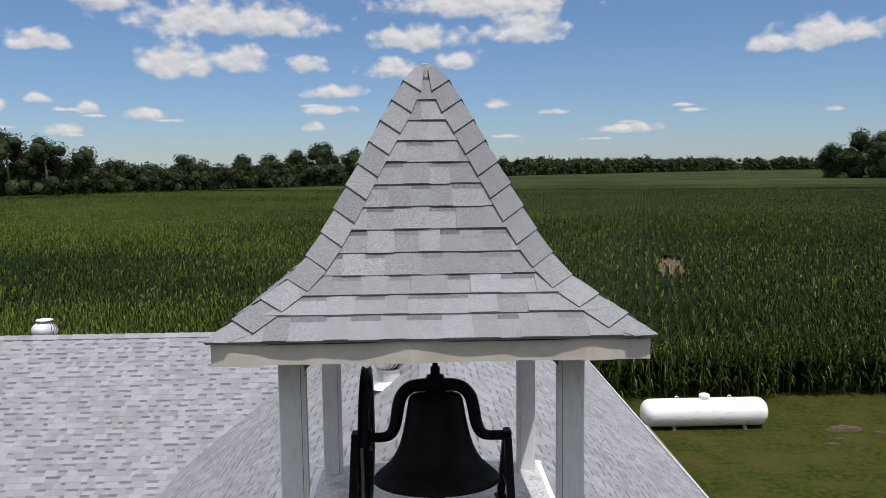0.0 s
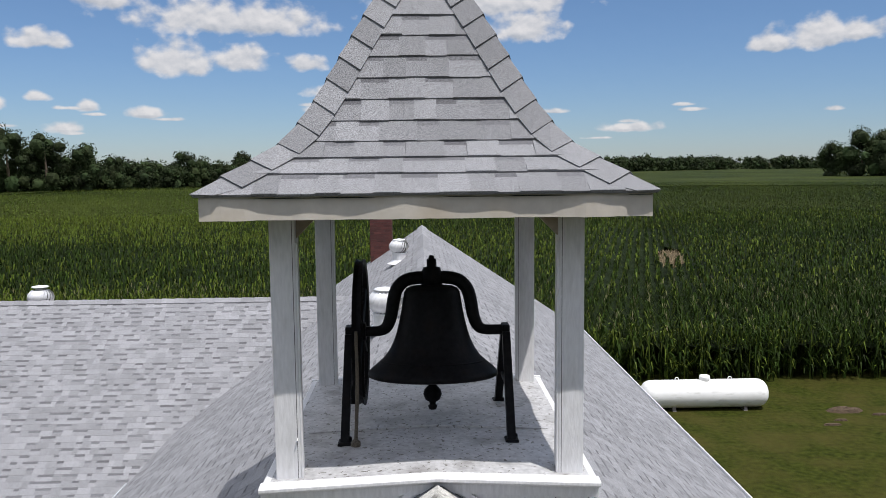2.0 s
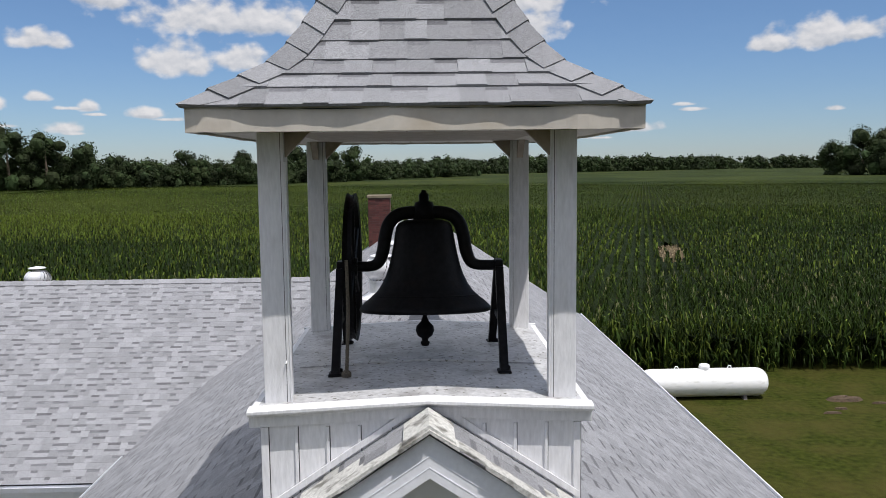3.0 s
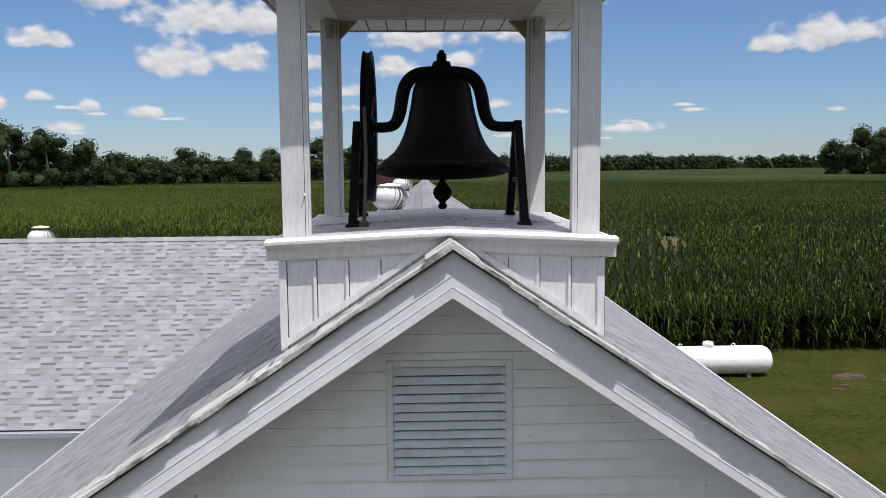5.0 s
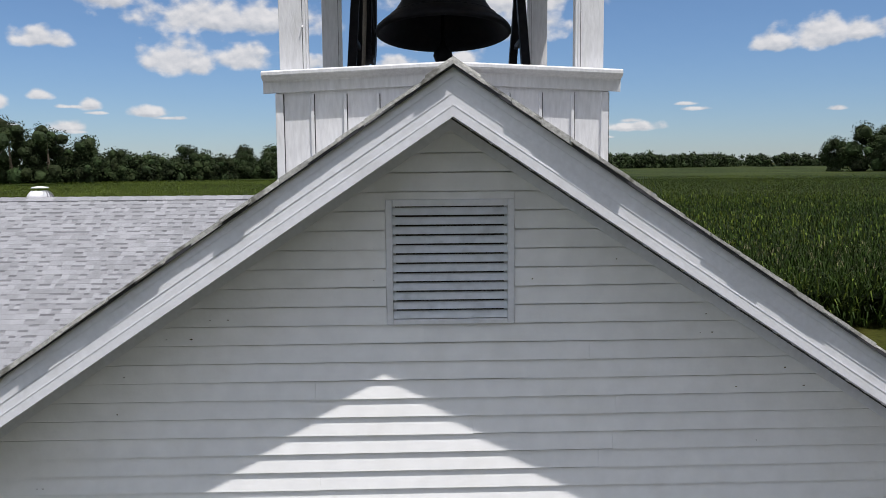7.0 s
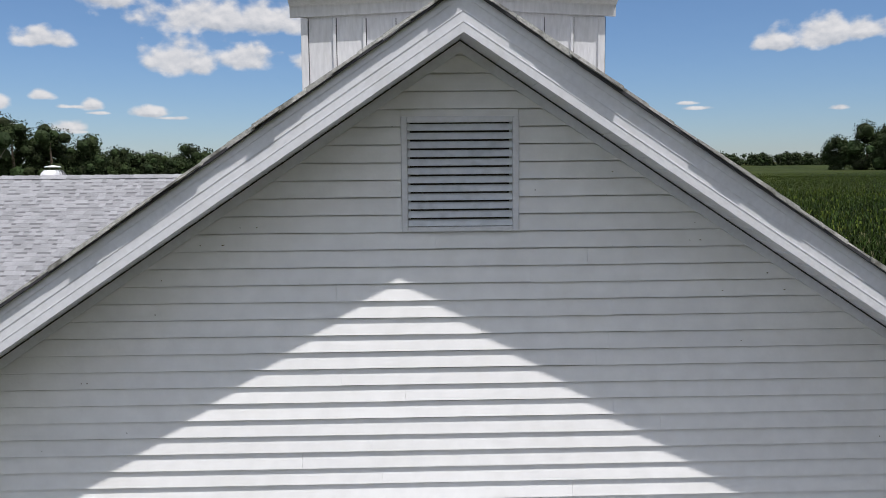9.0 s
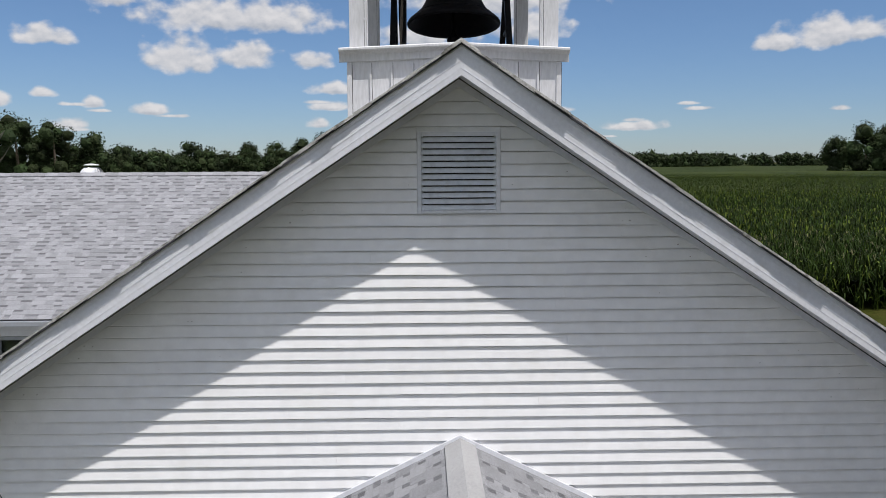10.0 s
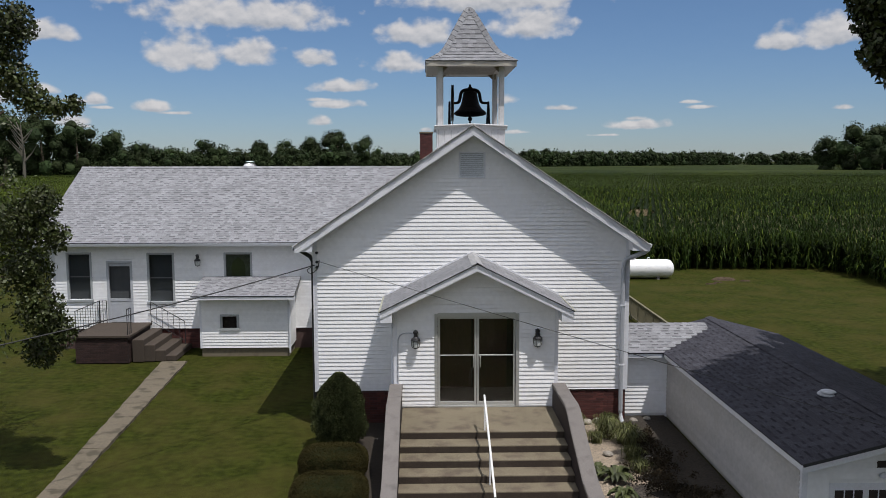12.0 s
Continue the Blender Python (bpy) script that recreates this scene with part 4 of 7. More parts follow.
def tower_head():
    # ceiling boards between the posts, ribbed soffit all round them
    x0, x1, y0, y1 = TX - THW + 0.14, TX + THW - 0.14, 0.125, 1.93
    n = 12
    for k in range(n):
        a, b = y0 + (y1 - y0) * k / n, y0 + (y1 - y0) * (k + 1) / n
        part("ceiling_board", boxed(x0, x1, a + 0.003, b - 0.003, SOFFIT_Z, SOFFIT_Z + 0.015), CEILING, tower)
    part("soffit_core", boxed(RX0 + 0.02, RX1 - 0.02, RY0 + 0.02, RY1 - 0.02, SOFFIT_Z + 0.017, SOFFIT_Z + 0.03), ROOFFELT, tower)
    pitch = 0.152
    for a0, a1 in ((RY0 + 0.02, y0), (y1, RY1 - 0.02)):
        x = RX0 + 0.02
        while x < RX1 - 0.03:
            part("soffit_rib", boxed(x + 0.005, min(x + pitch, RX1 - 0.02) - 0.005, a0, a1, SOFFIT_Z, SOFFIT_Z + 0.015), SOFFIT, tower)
            x += pitch
    for a0, a1 in ((RX0 + 0.02, x0), (x1, RX1 - 0.02)):
        y = y0
        while y < y1 - 0.03:
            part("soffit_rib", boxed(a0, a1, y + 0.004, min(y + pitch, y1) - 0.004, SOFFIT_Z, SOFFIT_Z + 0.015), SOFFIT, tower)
            y += pitch
    rng = random.Random(3)
    for a, b in (((RX0, RY0), (RX1, RY0)), ((RX0, RY1), (RX1, RY1)), ((RX0, RY0), (RX0, RY1)), ((RX1, RY0), (RX1, RY1))):
        # slightly buckled sheet-metal fascia
        bm = bmesh.new()
        m = 40
        horiz = a[1] == b[1]
        out = -1 if (horiz and a[1] == RY0) or (not horiz and a[0] == RX0) else 1
        cols = []
        for k in range(m + 1):
            u = k / m
            x, y = a[0] + (b[0] - a[0]) * u, a[1] + (b[1] - a[1]) * u
            w = 0.007 * math.sin(u * 15 + 0.8) + 0.004 * math.sin(u * 31) + rng.uniform(-0.002, 0.002) if 0 < k < m else 0
            dz = rng.uniform(-0.002, 0.002)
            col = []
            for off, z in ((0, EAVE_Z), (0, SOFFIT_Z - 0.012 + dz), (-0.018, SOFFIT_Z - 0.012 + dz), (-0.018, EAVE_Z)):
                px, py = (x, y + out * (off + w)) if horiz else (x + out * (off + w), y)
                col.append(bm.verts.new((px, py, z)))
            cols.append(col)
        for p, q in zip(cols, cols[1:]):
            for i in range(4):
                bm.faces.new((p[i], p[(i + 1) % 4], q[(i + 1) % 4], q[i]))
        bm.faces.new(cols[0])
        bm.faces.new(cols[-1])
        bmesh.ops.recalc_face_normals(bm, faces=bm.faces)
        part("fascia", bm, FASCIA, tower, "stained off-white metal fascia")


tower_head()

# flared roof: rise against inset from the eave, the same on all four sides as a share of the half width
CX, CY = (RX0 + RX1) / 2, (RY0 + RY1) / 2
PROFILE = [(1.017, 9.526), (0.92, 9.602), (0.82, 9.678), (0.70, 9.772), (0.628, 9.872), (0.556, 10.0), (0.492, 10.14), (0.42, 10.305), (0.337, 10.49), (0.253, 10.68), (0.168, 10.86), (0.104, 10.985), (0.038, 11.078)]


def profile_at(length):
    """Share of the half width and height at a way up the slope from the eave."""
    hw, left = (RX1 - RX0) / 2, length
    for (s0, z0), (s1, z1) in zip(PROFILE, PROFILE[1:]):
        d = math.hypot((s0 - s1) * hw, z1 - z0)
        if left <= d:
            k = left / d
            return s0 + (s1 - s0) * k, z0 + (z1 - z0) * k
        left -= d
    return PROFILE[-1]


TOTAL = sum(math.hypot((a[0] - b[0]) * (RX1 - RX0) / 2, b[1] - a[1]) for a, b in zip(PROFILE, PROFILE[1:]))


def tower_roof():
    hx, hy = (RX1 - RX0) / 2, (RY1 - RY0) / 2
    bm = bmesh.new()
    rings = []
    for s, z in PROFILE:
        rings.append([bm.verts.new((CX + a * hx * s * 0.985, CY + b * hy * s * 0.985, z - 0.012)) for a, b in ((-1, -1), (1, -1), (1, 1), (-1, 1))])
    for p, q in zip(rings, rings[1:]):
        for i in range(4):
            bm.faces.new((p[i], p[(i + 1) % 4], q[(i + 1) % 4], q[i]))
    bm.faces.new(rings[-1])
    bm.faces.new(rings[0][::-1])
    roof = part("tower_roof", bm, ROOFFELT, tower, "flared pyramid roof of grey laminated shingles")
    rng = random.Random(12)
    rows, expo = 12, 0.148
    faces = [((1, 0), (0, -1), hx, hy), ((0, 1), (1, 0), hy, hx), ((-1, 0), (0, 1), hx, hy), ((0, -1), (-1, 0), hy, hx)]
    for (ax, ay), (ox, oy), half, depth in faces:
        for r in range(rows):
            l0, l1 = r * expo + (0.032 if r else 0.0), min((r + 1) * expo + 0.046, TOTAL - 0.05)
            (s0, z0), (s1, z1) = profile_at(l0), profile_at(l1)
            w0, w1 = s0 * half, s1 * half
            x = -w0
            tooth = rng.random() < 0.5
            nrm = Vector((ox * (z1 - z0), oy * (z1 - z0), (s0 - s1) * depth)).normalized()
            while x < w0 - 0.004:
                w = rng.choice((0.13, 0.15, 0.17, 0.2, 0.12)) * (1.05 if tooth else 0.95)
                x1 = min(x + w, w0)
                if w0 - x1 < 0.05:
                    x1 = w0
                th = (0.016 if tooth else 0.011) + rng.uniform(0, 0.003)
                kind_gap = not tooth
                tooth = not tooth if rng.random() < 0.82 else tooth
                sag = rng.uniform(-0.004, 0.004)

                def P(u, k, lift):
                    s, z = profile_at(l0 + (l1 - l0) * k + (sag if k == 0 else 0) if l0 + sag > 0 else l0 + (l1 - l0) * k)
                    lim = s * half
                    u = max(-lim, min(lim, u))
                    return Vector((CX + ax * u + ox * s * depth, CY + ay * u + oy * s * depth, z)) + nrm * lift

                a, b = max(x, -w1), min(x1, w1)
                bm = bmesh.new()
                if kind_gap:
                    km = 0.69
                    lo = [bm.verts.new(p) for p in (P(x, 0, -0.002), P(x1, 0, -0.002), P(x, 0, th), P(x1, 0, th), P(x, km, th * 0.5 + 0.002), P(x1, km, th * 0.5 + 0.002))]
                    up = [bm.verts.new(p) for p in (P(x, km, th * 0.5 + 0.002), P(x1, km, th * 0.5 + 0.002), P(x, 1, 0.002), P(x1, 1, 0.002))]
                    fs = [(lo[0], lo[1], lo[3], lo[2]), (lo[2], lo[3], lo[5], lo[4]), (lo[0], lo[2], lo[4]), (lo[1], lo[5], lo[3])]
                    for f in fs:
                        bm.faces.new(f)
                    if (up[2].co - up[3].co).length > 0.002:
                        bm.faces.new((up[0], up[1], up[3], up[2])).material_index = 1
                else:
                    lo = [bm.verts.new(p) for p in (P(x, 0, -0.002), P(x1, 0, -0.002), P(x, 0, th), P(x1, 0, th), P(x, 1, 0.002), P(x1, 1, 0.002))]
                    for f in ((0, 1, 3, 2), (2, 3, 5, 4), (0, 2, 4), (1, 5, 3)):
                        bm.faces.new([lo[i] for i in f])
                bmesh.ops.remove_doubles(bm, verts=bm.verts[:] if not kind_gap else [], dist=0.0005)
                part("shingle", bm, [SHINGLE, SHINGLE_BAND], roof)
                x = x1
    # folded caps over the four hips
    for sx, sy in ((-1, -1), (1, -1), (1, 1), (-1, 1)):
        n = 13
        for k in range(n):
            l0, l1 = TOTAL * k / n, min(TOTAL, TOTAL * (k + 1.12) / n)
            pts = []
            for l, lift in ((l0, 0.027 if k else 0.02), (l1, 0.012)):
                s, z = profile_at(l)
                c = Vector((CX + sx * hx * s, CY + sy * hy * s, z))
                wx = min(0.15, s * hx * 0.98)
                up = Vector((sx * 0.5, sy * 0.5, 0.6)).normalized()
                # the joints run square to the hip, so the inner corners lie lower on the slope
                s2, z2 = profile_at(max(l - 0.6 * wx, 0.0))
                mid = c + up * (lift + 0.004)
                front = Vector((c.x - sx * 0.75 * wx, CY + sy * hy * s2, z2))
                side = Vector((CX + sx * hx * s2, c.y - sy * 0.75 * wx, z2))
                pts.append((front + Vector((0, sy, 0.6)).normalized() * lift, mid, side + Vector((sx, 0, 0.6)).normalized() * lift, front, c, side))
            bm = bmesh.new()
            a = [bm.verts.new(p) for p in pts[0]]
            b = [bm.verts.new(p) for p in pts[1]]
            for f in ((a[0], a[1], b[1], b[0]), (a[1], a[2], b[2], b[1]), (a[3], a[4], a[1], a[0]), (a[4], a[5], a[2], a[1]), (a[3], a[0], b[0]), (a[2], a[5], b[2])):
                bm.faces.new(f)
            bmesh.ops.recalc_face_normals(bm, faces=bm.faces)
            part("hip_shingle", bm, SHINGLE, roof)
    # crumpled top cap
    bm = lathe(bmesh.new(), [(0.15, 10.94), (0.115, 11.01), (0.085, 11.055), (0.055, 11.09), (0.005, 11.105)], (CX, CY, 0), 8)
    for v in bm.verts:
        v.co += Vector((noise.noise(v.co * 9) * 0.02, noise.noise(v.co * 9 + Vector((5, 0, 0))) * 0.02, 0))
    part("top_cap", bm, SHINGLE, roof, "crumpled shingle cap")


tower_roof()

# ---- bell ----
BX, BY, BZ = -0.003, 0.97, 8.565          # pivot of the yoke
SWING = Matrix.Translation((BX, BY, BZ)) @ Matrix.Rotation(radians(-7.0), 4, "X") @ Matrix.Translation((-BX, -BY, -BZ))
bell = thing("church_bell", (BX, BY, 7.95), "black cast iron bell with yoke, wheel and iron stands", "bell")


def swung(bm):
    """The bell has come to rest a little out of plumb."""
    bmesh.ops.transform(bm, matrix=SWING, verts=bm.verts)
    return bm


def bell_parts():
    outer = [(0.420, 8.262), (0.434, 8.270), (0.437, 8.284), (0.428, 8.302), (0.398, 8.330), (0.355, 8.364), (0.316, 8.402), (0.284, 8.450), (0.258, 8.505), (0.238, 8.565), (0.221, 8.635), (0.207, 8.705), (0.197, 8.770), (0.187, 8.825), (0.172, 8.852), (0.13, 8.868), (0.06, 8.875), (0.0005, 8.876)]
    inner = [(0.0005, 8.83), (0.14, 8.82), (0.175, 8.72), (0.2, 8.6), (0.235, 8.48), (0.30, 8.38), (0.385, 8.29)]
    bm = bmesh.new()
    seg = 56
    rings = [[bm.verts.new((BX + r * math.cos(2 * math.pi * k / seg), BY + r * math.sin(2 * math.pi * k / seg), h)) for k in range(seg)] for r, h in inner + outer]
    for a, b in zip(rings, rings[1:]):
        for k in range(seg):
            bm.faces.new((a[k], a[(k + 1) % seg], b[(k + 1) % seg], b[k]))
    part("bell_body", swung(bm), IRON, bell, "flared black iron bell", smooth=True)
    # low cast band above the lip
    for r, h in ((0.350, 8.369),):
        part("cast_band", swung(lathe(bmesh.new(), [(r + 0.002, h - 0.005), (r + 0.0045, h - 0.002), (r + 0.001, h + 0.003), (r - 0.006, h + 0.006)], (BX, BY, 0), 48, caps=False)), IRON, bell, smooth=True)
    part("clapper", lathe(bmesh.new(), [(0.014, 8.5), (0.014, 8.20), (0.028, 8.165), (0.056, 8.135), (0.063, 8.105), (0.05, 8.07), (0.024, 8.052), (0.02, 8.035), (0.032, 8.025), (0.024, 8.002), (0.005, 7.998)], (BX - 0.004, BY - 0.03, 0.03), 20), IRON, bell, smooth=True)
    # yoke: arched bar from pivot to pivot, thinner at its ends
    half = [(0.505, 8.565), (0.43, 8.565), (0.352, 8.568), (0.305, 8.595), (0.277, 8.665), (0.262, 8.755), (0.238, 8.842), (0.185, 8.900), (0.11, 8.920), (0.0, 8.922)]
    path = smooth_line([(BX - x, BY, h) for x, h in half] + [(BX + x, BY, h) for x, h in half[-2::-1]], 4)
    part("yoke", swung(tube(bmesh.new(), path, [0.036 + 0.010 * min(1.0, max(0.0, (0.36 - abs(p.x - BX)) / 0.1)) for p in path], 12, 0.95)), IRON, bell, "arched iron yoke", smooth=True)
    part("yoke_boss", swung(lathe(bmesh.new(), [(0.07, 8.86), (0.078, 8.93), (0.062, 8.975), (0.058, 8.99), (0.033, 8.995), (0.033, 9.045), (0.02, 9.05), (0.018, 9.068), (0.004, 9.072)], (BX, BY, 0), 16)), IRON, bell, smooth=True)
    # stands: two splayed legs and a cap each, braced
    for s in (-1, 1):
        x = BX + (0.492 if s > 0 else -0.556)
        stand = part("stand", boxed(x - 0.026, x + 0.026, BY - 0.055, BY + 0.055, 8.53, 8.605, bevel=0.010), IRON, bell, "iron A-shaped bell stand")
        for t in (-1, 1):
            y0, y1 = BY + t * 0.04, BY + (-0.46 if t < 0 else 0.40)
            out = s * (0.004 if s < 0 else -0.01)
            pts = [(x - 0.026, y0 - 0.03, 8.56), (x - 0.026, y0 + 0.03, 8.56), (x - 0.026 + out, y1 + 0.032, 7.955), (x - 0.026 + out, y1 - 0.032, 7.955)]
            part("leg", prism(bmesh.new(), pts, (0.052, 0, 0)), IRON, stand)
            part("foot", boxed(x - 0.042 + out, x + 0.042 + out, y1 - 0.05, y1 + 0.05, 7.94, 7.968, bevel=0.008), IRON, stand)
            part("bolt", lathe(bmesh.new(), [(0.012, 7.96), (0.012, 7.982), (0.004, 7.987)], (x + 0.03 + out, y1 - t * 0.03, 0), 8), IRON, stand)
        part("brace", boxed(x - 0.012, x + 0.012, BY - 0.2, BY + 0.18, 8.2, 8.23), IRON, stand)
    # rope wheel
    wx, wz, wr = BX - 0.476, 8.565, 0.485
    wheel = part("wheel", lathe(bmesh.new(), [(wr - 0.035, -0.02), (wr + 0.005, -0.027), (wr - 0.012, 0.0), (wr + 0.005, 0.027), (wr - 0.035, 0.02), (wr - 0.035, -0.02)], (wx, BY, wz), 48, "x", False), IRON, bell, "spoked iron rope wheel")
    for k in range(6):
        a = math.pi / 6 + math.pi * k / 3
        d = Vector((0, math.cos(a), math.sin(a)))
        c = Vector((wx, BY, wz))
        part("spoke", tube(bmesh.new(), [c + d * 0.05, c + d * (wr - 0.02)], 0.016, 6), IRON, wheel)
    part("hub", lathe(bmesh.new(), [(0.06, -0.028), (0.07, 0.0), (0.06, 0.03)], (wx, BY, wz), 16, "x"), IRON, wheel)
    rope = smooth_line([(wx, BY - wr - 0.005, wz + 0.1), (wx + 0.004, BY - wr - 0.012, wz - 0.2), (wx - 0.006, BY - wr - 0.01, 8.1), (wx - 0.012, BY - wr - 0.03, 7.97)], 5)
    part("rope", tube(bmesh.new(), rope, 0.012, 6), ROPE, bell, "weathered pull rope")
    part("rope_knot", lathe(bmesh.new(), [(0.012, 7.94), (0.03, 7.955), (0.03, 7.98), (0.014, 7.995)], (wx - 0.012, BY - wr - 0.03, 0), 10), ROPE, bell)


bell_parts()

# ---- entrance vestibule ----
VW, VY, VAPEX, VSLOPE = 1.99, -1.77, 4.625, 0.492
vest = thing("entrance_vestibule", (0, -0.9, 1.0), "small gabled white clapboard entrance porch with double glass doors", "porch")
DX0, DX1, DZ0, DZ1 = -0.955, 0.995, 1.03, 3.28
VC = 1 / math.hypot(1, VSLOPE)
VS = VSLOPE * VC


def vz(x):
    return VAPEX - VSLOPE * abs(x)


def vestibule():
    bm = bmesh.new()
    box(bm, -VW, DX0, VY, VY + 0.14, 1.0, vz(VW) - 0.1)
    box(bm, DX1, VW, VY, VY + 0.14, 1.0, vz(VW) - 0.1)
    box(bm, DX0, DX1, VY, VY + 0.14, DZ1 + 0.03, vz(VW) - 0.1)
    prism(bm, [(-VW, VY, vz(VW) - 0.1), (VW, VY, vz(VW) - 0.1), (0, VY, VAPEX - 0.1)], (0, 0.14, 0))
    wall = part("front_wall", bm, VINYL, vest, "white clapboard wall round the doors")

    def spans(z, top):
        w = min(VW - 0.07, (VAPEX - 0.17 - z) / VSLOPE)
        if w <= 0.03:
            return []
        if z < DZ1 + 0.03:
            return [(-w, DX0 - 0.06), (DX1 + 0.06, w)]
        return [(-w, w)]

    clapboards(wall, (0, VY - 0.003, 0), (1, 0, 0), (0, -1, 0), 1.04, VAPEX - 0.2, COURSE, spans, joints=False, first=0.0452)
    for s in (-1, 1):
        a, b = sorted((s * VW, s * (VW - 0.14)))
        side = part("side_wall", boxed(a, b, VY + 0.14, -0.02, 0.9, vz(VW) - 0.1), VINYL, vest)
        clapboards(side, (s * (VW + 0.003), 0, 0), (0, 1, 0), (s, 0, 0), 1.04, vz(VW) - 0.12, COURSE, lambda z, t: [(VY + 0.07, -0.03)], joints=False)
        a, b = sorted((s * (VW + 0.022), s * (VW - 0.07)))
        part("corner_board", boxed(a, b, VY - 0.022, VY + 0.07, 1.02, vz(VW) - 0.12, bevel=0.004), TRIM, vest)
        part("plinth", boxed(*sorted((s * (VW - 0.02), s * (VW - 0.2))), VY + 0.05, 0.02, -0.2, 1.0), DARKSTONE, vest)
        up = Vector((-s * VC, 0, VS))
        eave = Vector((s * 2.33, -2.24, vz(2.33) - 0.02))
        roof = part("roof_slope", slab(bmesh.new(), eave + Vector((0, 0.045, 0)), (0, 1, 0), up, 2.185, 2.33 / VC, 0.03), ROOFFELT, vest, "grey shingle porch roof")
        shingle_slope(roof, eave + Vector((s * 0.02 * VC, -0.02, -0.02 * VS)) + Vector((s * VS, 0, VC)) * 0.006, (0, 1, 0), up, 2.23, 2.33 / VC + 0.01, single=lambda x, y: True, seed=40 + s, band=0.45, dashes=True)
        for lo, hi, y0, y1, name in ((0.034, 0.20, -2.225, -2.20, "rake_board"), (0.018, 0.04, -2.2285, -2.2255, "drip_edge"), (0.172, 0.176, -2.2285, -2.2255, "rake_rib")):
            pts = [(0, y0, VAPEX - lo), (s * 2.31, y0, vz(2.31) - lo), (s * 2.31, y0, vz(2.31) - hi), (0, y0, VAPEX - hi)]
            # black drip edge paints the shadow line under the shingle overhang
            part(name, prism(bmesh.new(), pts, (0, y1 - y0, 0)), ROOFFELT if name == "drip_edge" else TRIM, vest)
        pts = [(0, -2.2, VAPEX - 0.17), (s * VW, -2.2, vz(VW) - 0.17), (s * VW, -2.2, vz(VW) - 0.155), (0, -2.2, VAPEX - 0.155)]
        part("soffit", prism(bmesh.new(), pts, (0, 0.43, 0)), TRIM, vest)
        ret = [(s * 2.3, -2.21, vz(2.31) - 0.29), (s * 2.02, -2.21, vz(2.31) - 0.29), (s * 2.02, -2.21, vz(2.02) - 0.17), (s * 2.3, -2.21, vz(2.3) - 0.06)]
        part("eave_return", prism(bmesh.new(), ret, (0, 2.2, 0)), TRIM, vest)
    for s in (-1, 1):
        pts = [(0, -0.05, VAPEX + 0.035), (s * 2.3, -0.05, vz(2.3) + 0.035), (s * 2.3, -0.05, vz(2.3) - 0.01), (0, -0.05, VAPEX - 0.01)]
        part("wall_flashing", prism(bmesh.new(), pts, (0, 0.015, 0)), TRIM, vest, "white flashing strip")
    cap_row(vest, (0, -2.25, VAPEX + 0.004), (0, -0.02, VAPEX + 0.004), 0.15, (-VC, 0, -VS), (VC, 0, -VS), exposure=2.2, lift=0.006, name="ridge_strip", face=RIDGE)
    for s in (-1, 1):
        strip = [(s * 2.352, -2.262, vz(2.352) - 0.012), (s * 2.30, -2.262, vz(2.30) - 0.010), (s * 2.30, -2.262, vz(2.30) + 0.0005), (s * 2.352, -2.262, vz(2.352) - 0.002)]
        part("eave_strip", prism(bmesh.new(), strip, (0, 2.2, 0)), DRIP, vest, "pale lichen-stained eave strip")
    part("porch_downspout", tube(bmesh.new(), [(-2.06, -1.55, 3.25), (-2.06, -1.55, 3.1), (-2.04, -1.6, 2.95), (-2.04, -1.6, 0.25)], 0.035, 8), TRIM, vest)
    conduit = smooth_line([(-1.54, VY - 0.045, 2.87), (-1.76, VY - 0.045, 2.86), (-1.88, VY - 0.045, 2.76), (-1.90, VY - 0.045, 2.5), (-1.90, VY - 0.045, 1.05)], 5)
    part("conduit", tube(bmesh.new(), conduit, 0.012, 8), SPOUT, vest, "thin grey conduit to the lantern")
    # inside: floor, ceiling and wall coloured with the shade, and dark inner doors
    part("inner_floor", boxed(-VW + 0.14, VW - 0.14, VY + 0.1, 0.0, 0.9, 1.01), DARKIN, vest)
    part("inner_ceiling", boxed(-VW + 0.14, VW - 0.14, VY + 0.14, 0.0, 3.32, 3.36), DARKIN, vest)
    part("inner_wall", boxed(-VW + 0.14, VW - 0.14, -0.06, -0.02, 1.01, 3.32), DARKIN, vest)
    part("inner_door", boxed(-0.92, -0.02, -0.1, -0.062, 1.02, 3.1, bevel=0.01), REDWOOD, vest, "red-brown wooden inner door")
    part("inner_door", boxed(0.02, 0.92, -0.1, -0.062, 1.02, 3.1, bevel=0.01), REDWOOD, vest)


vestibule()


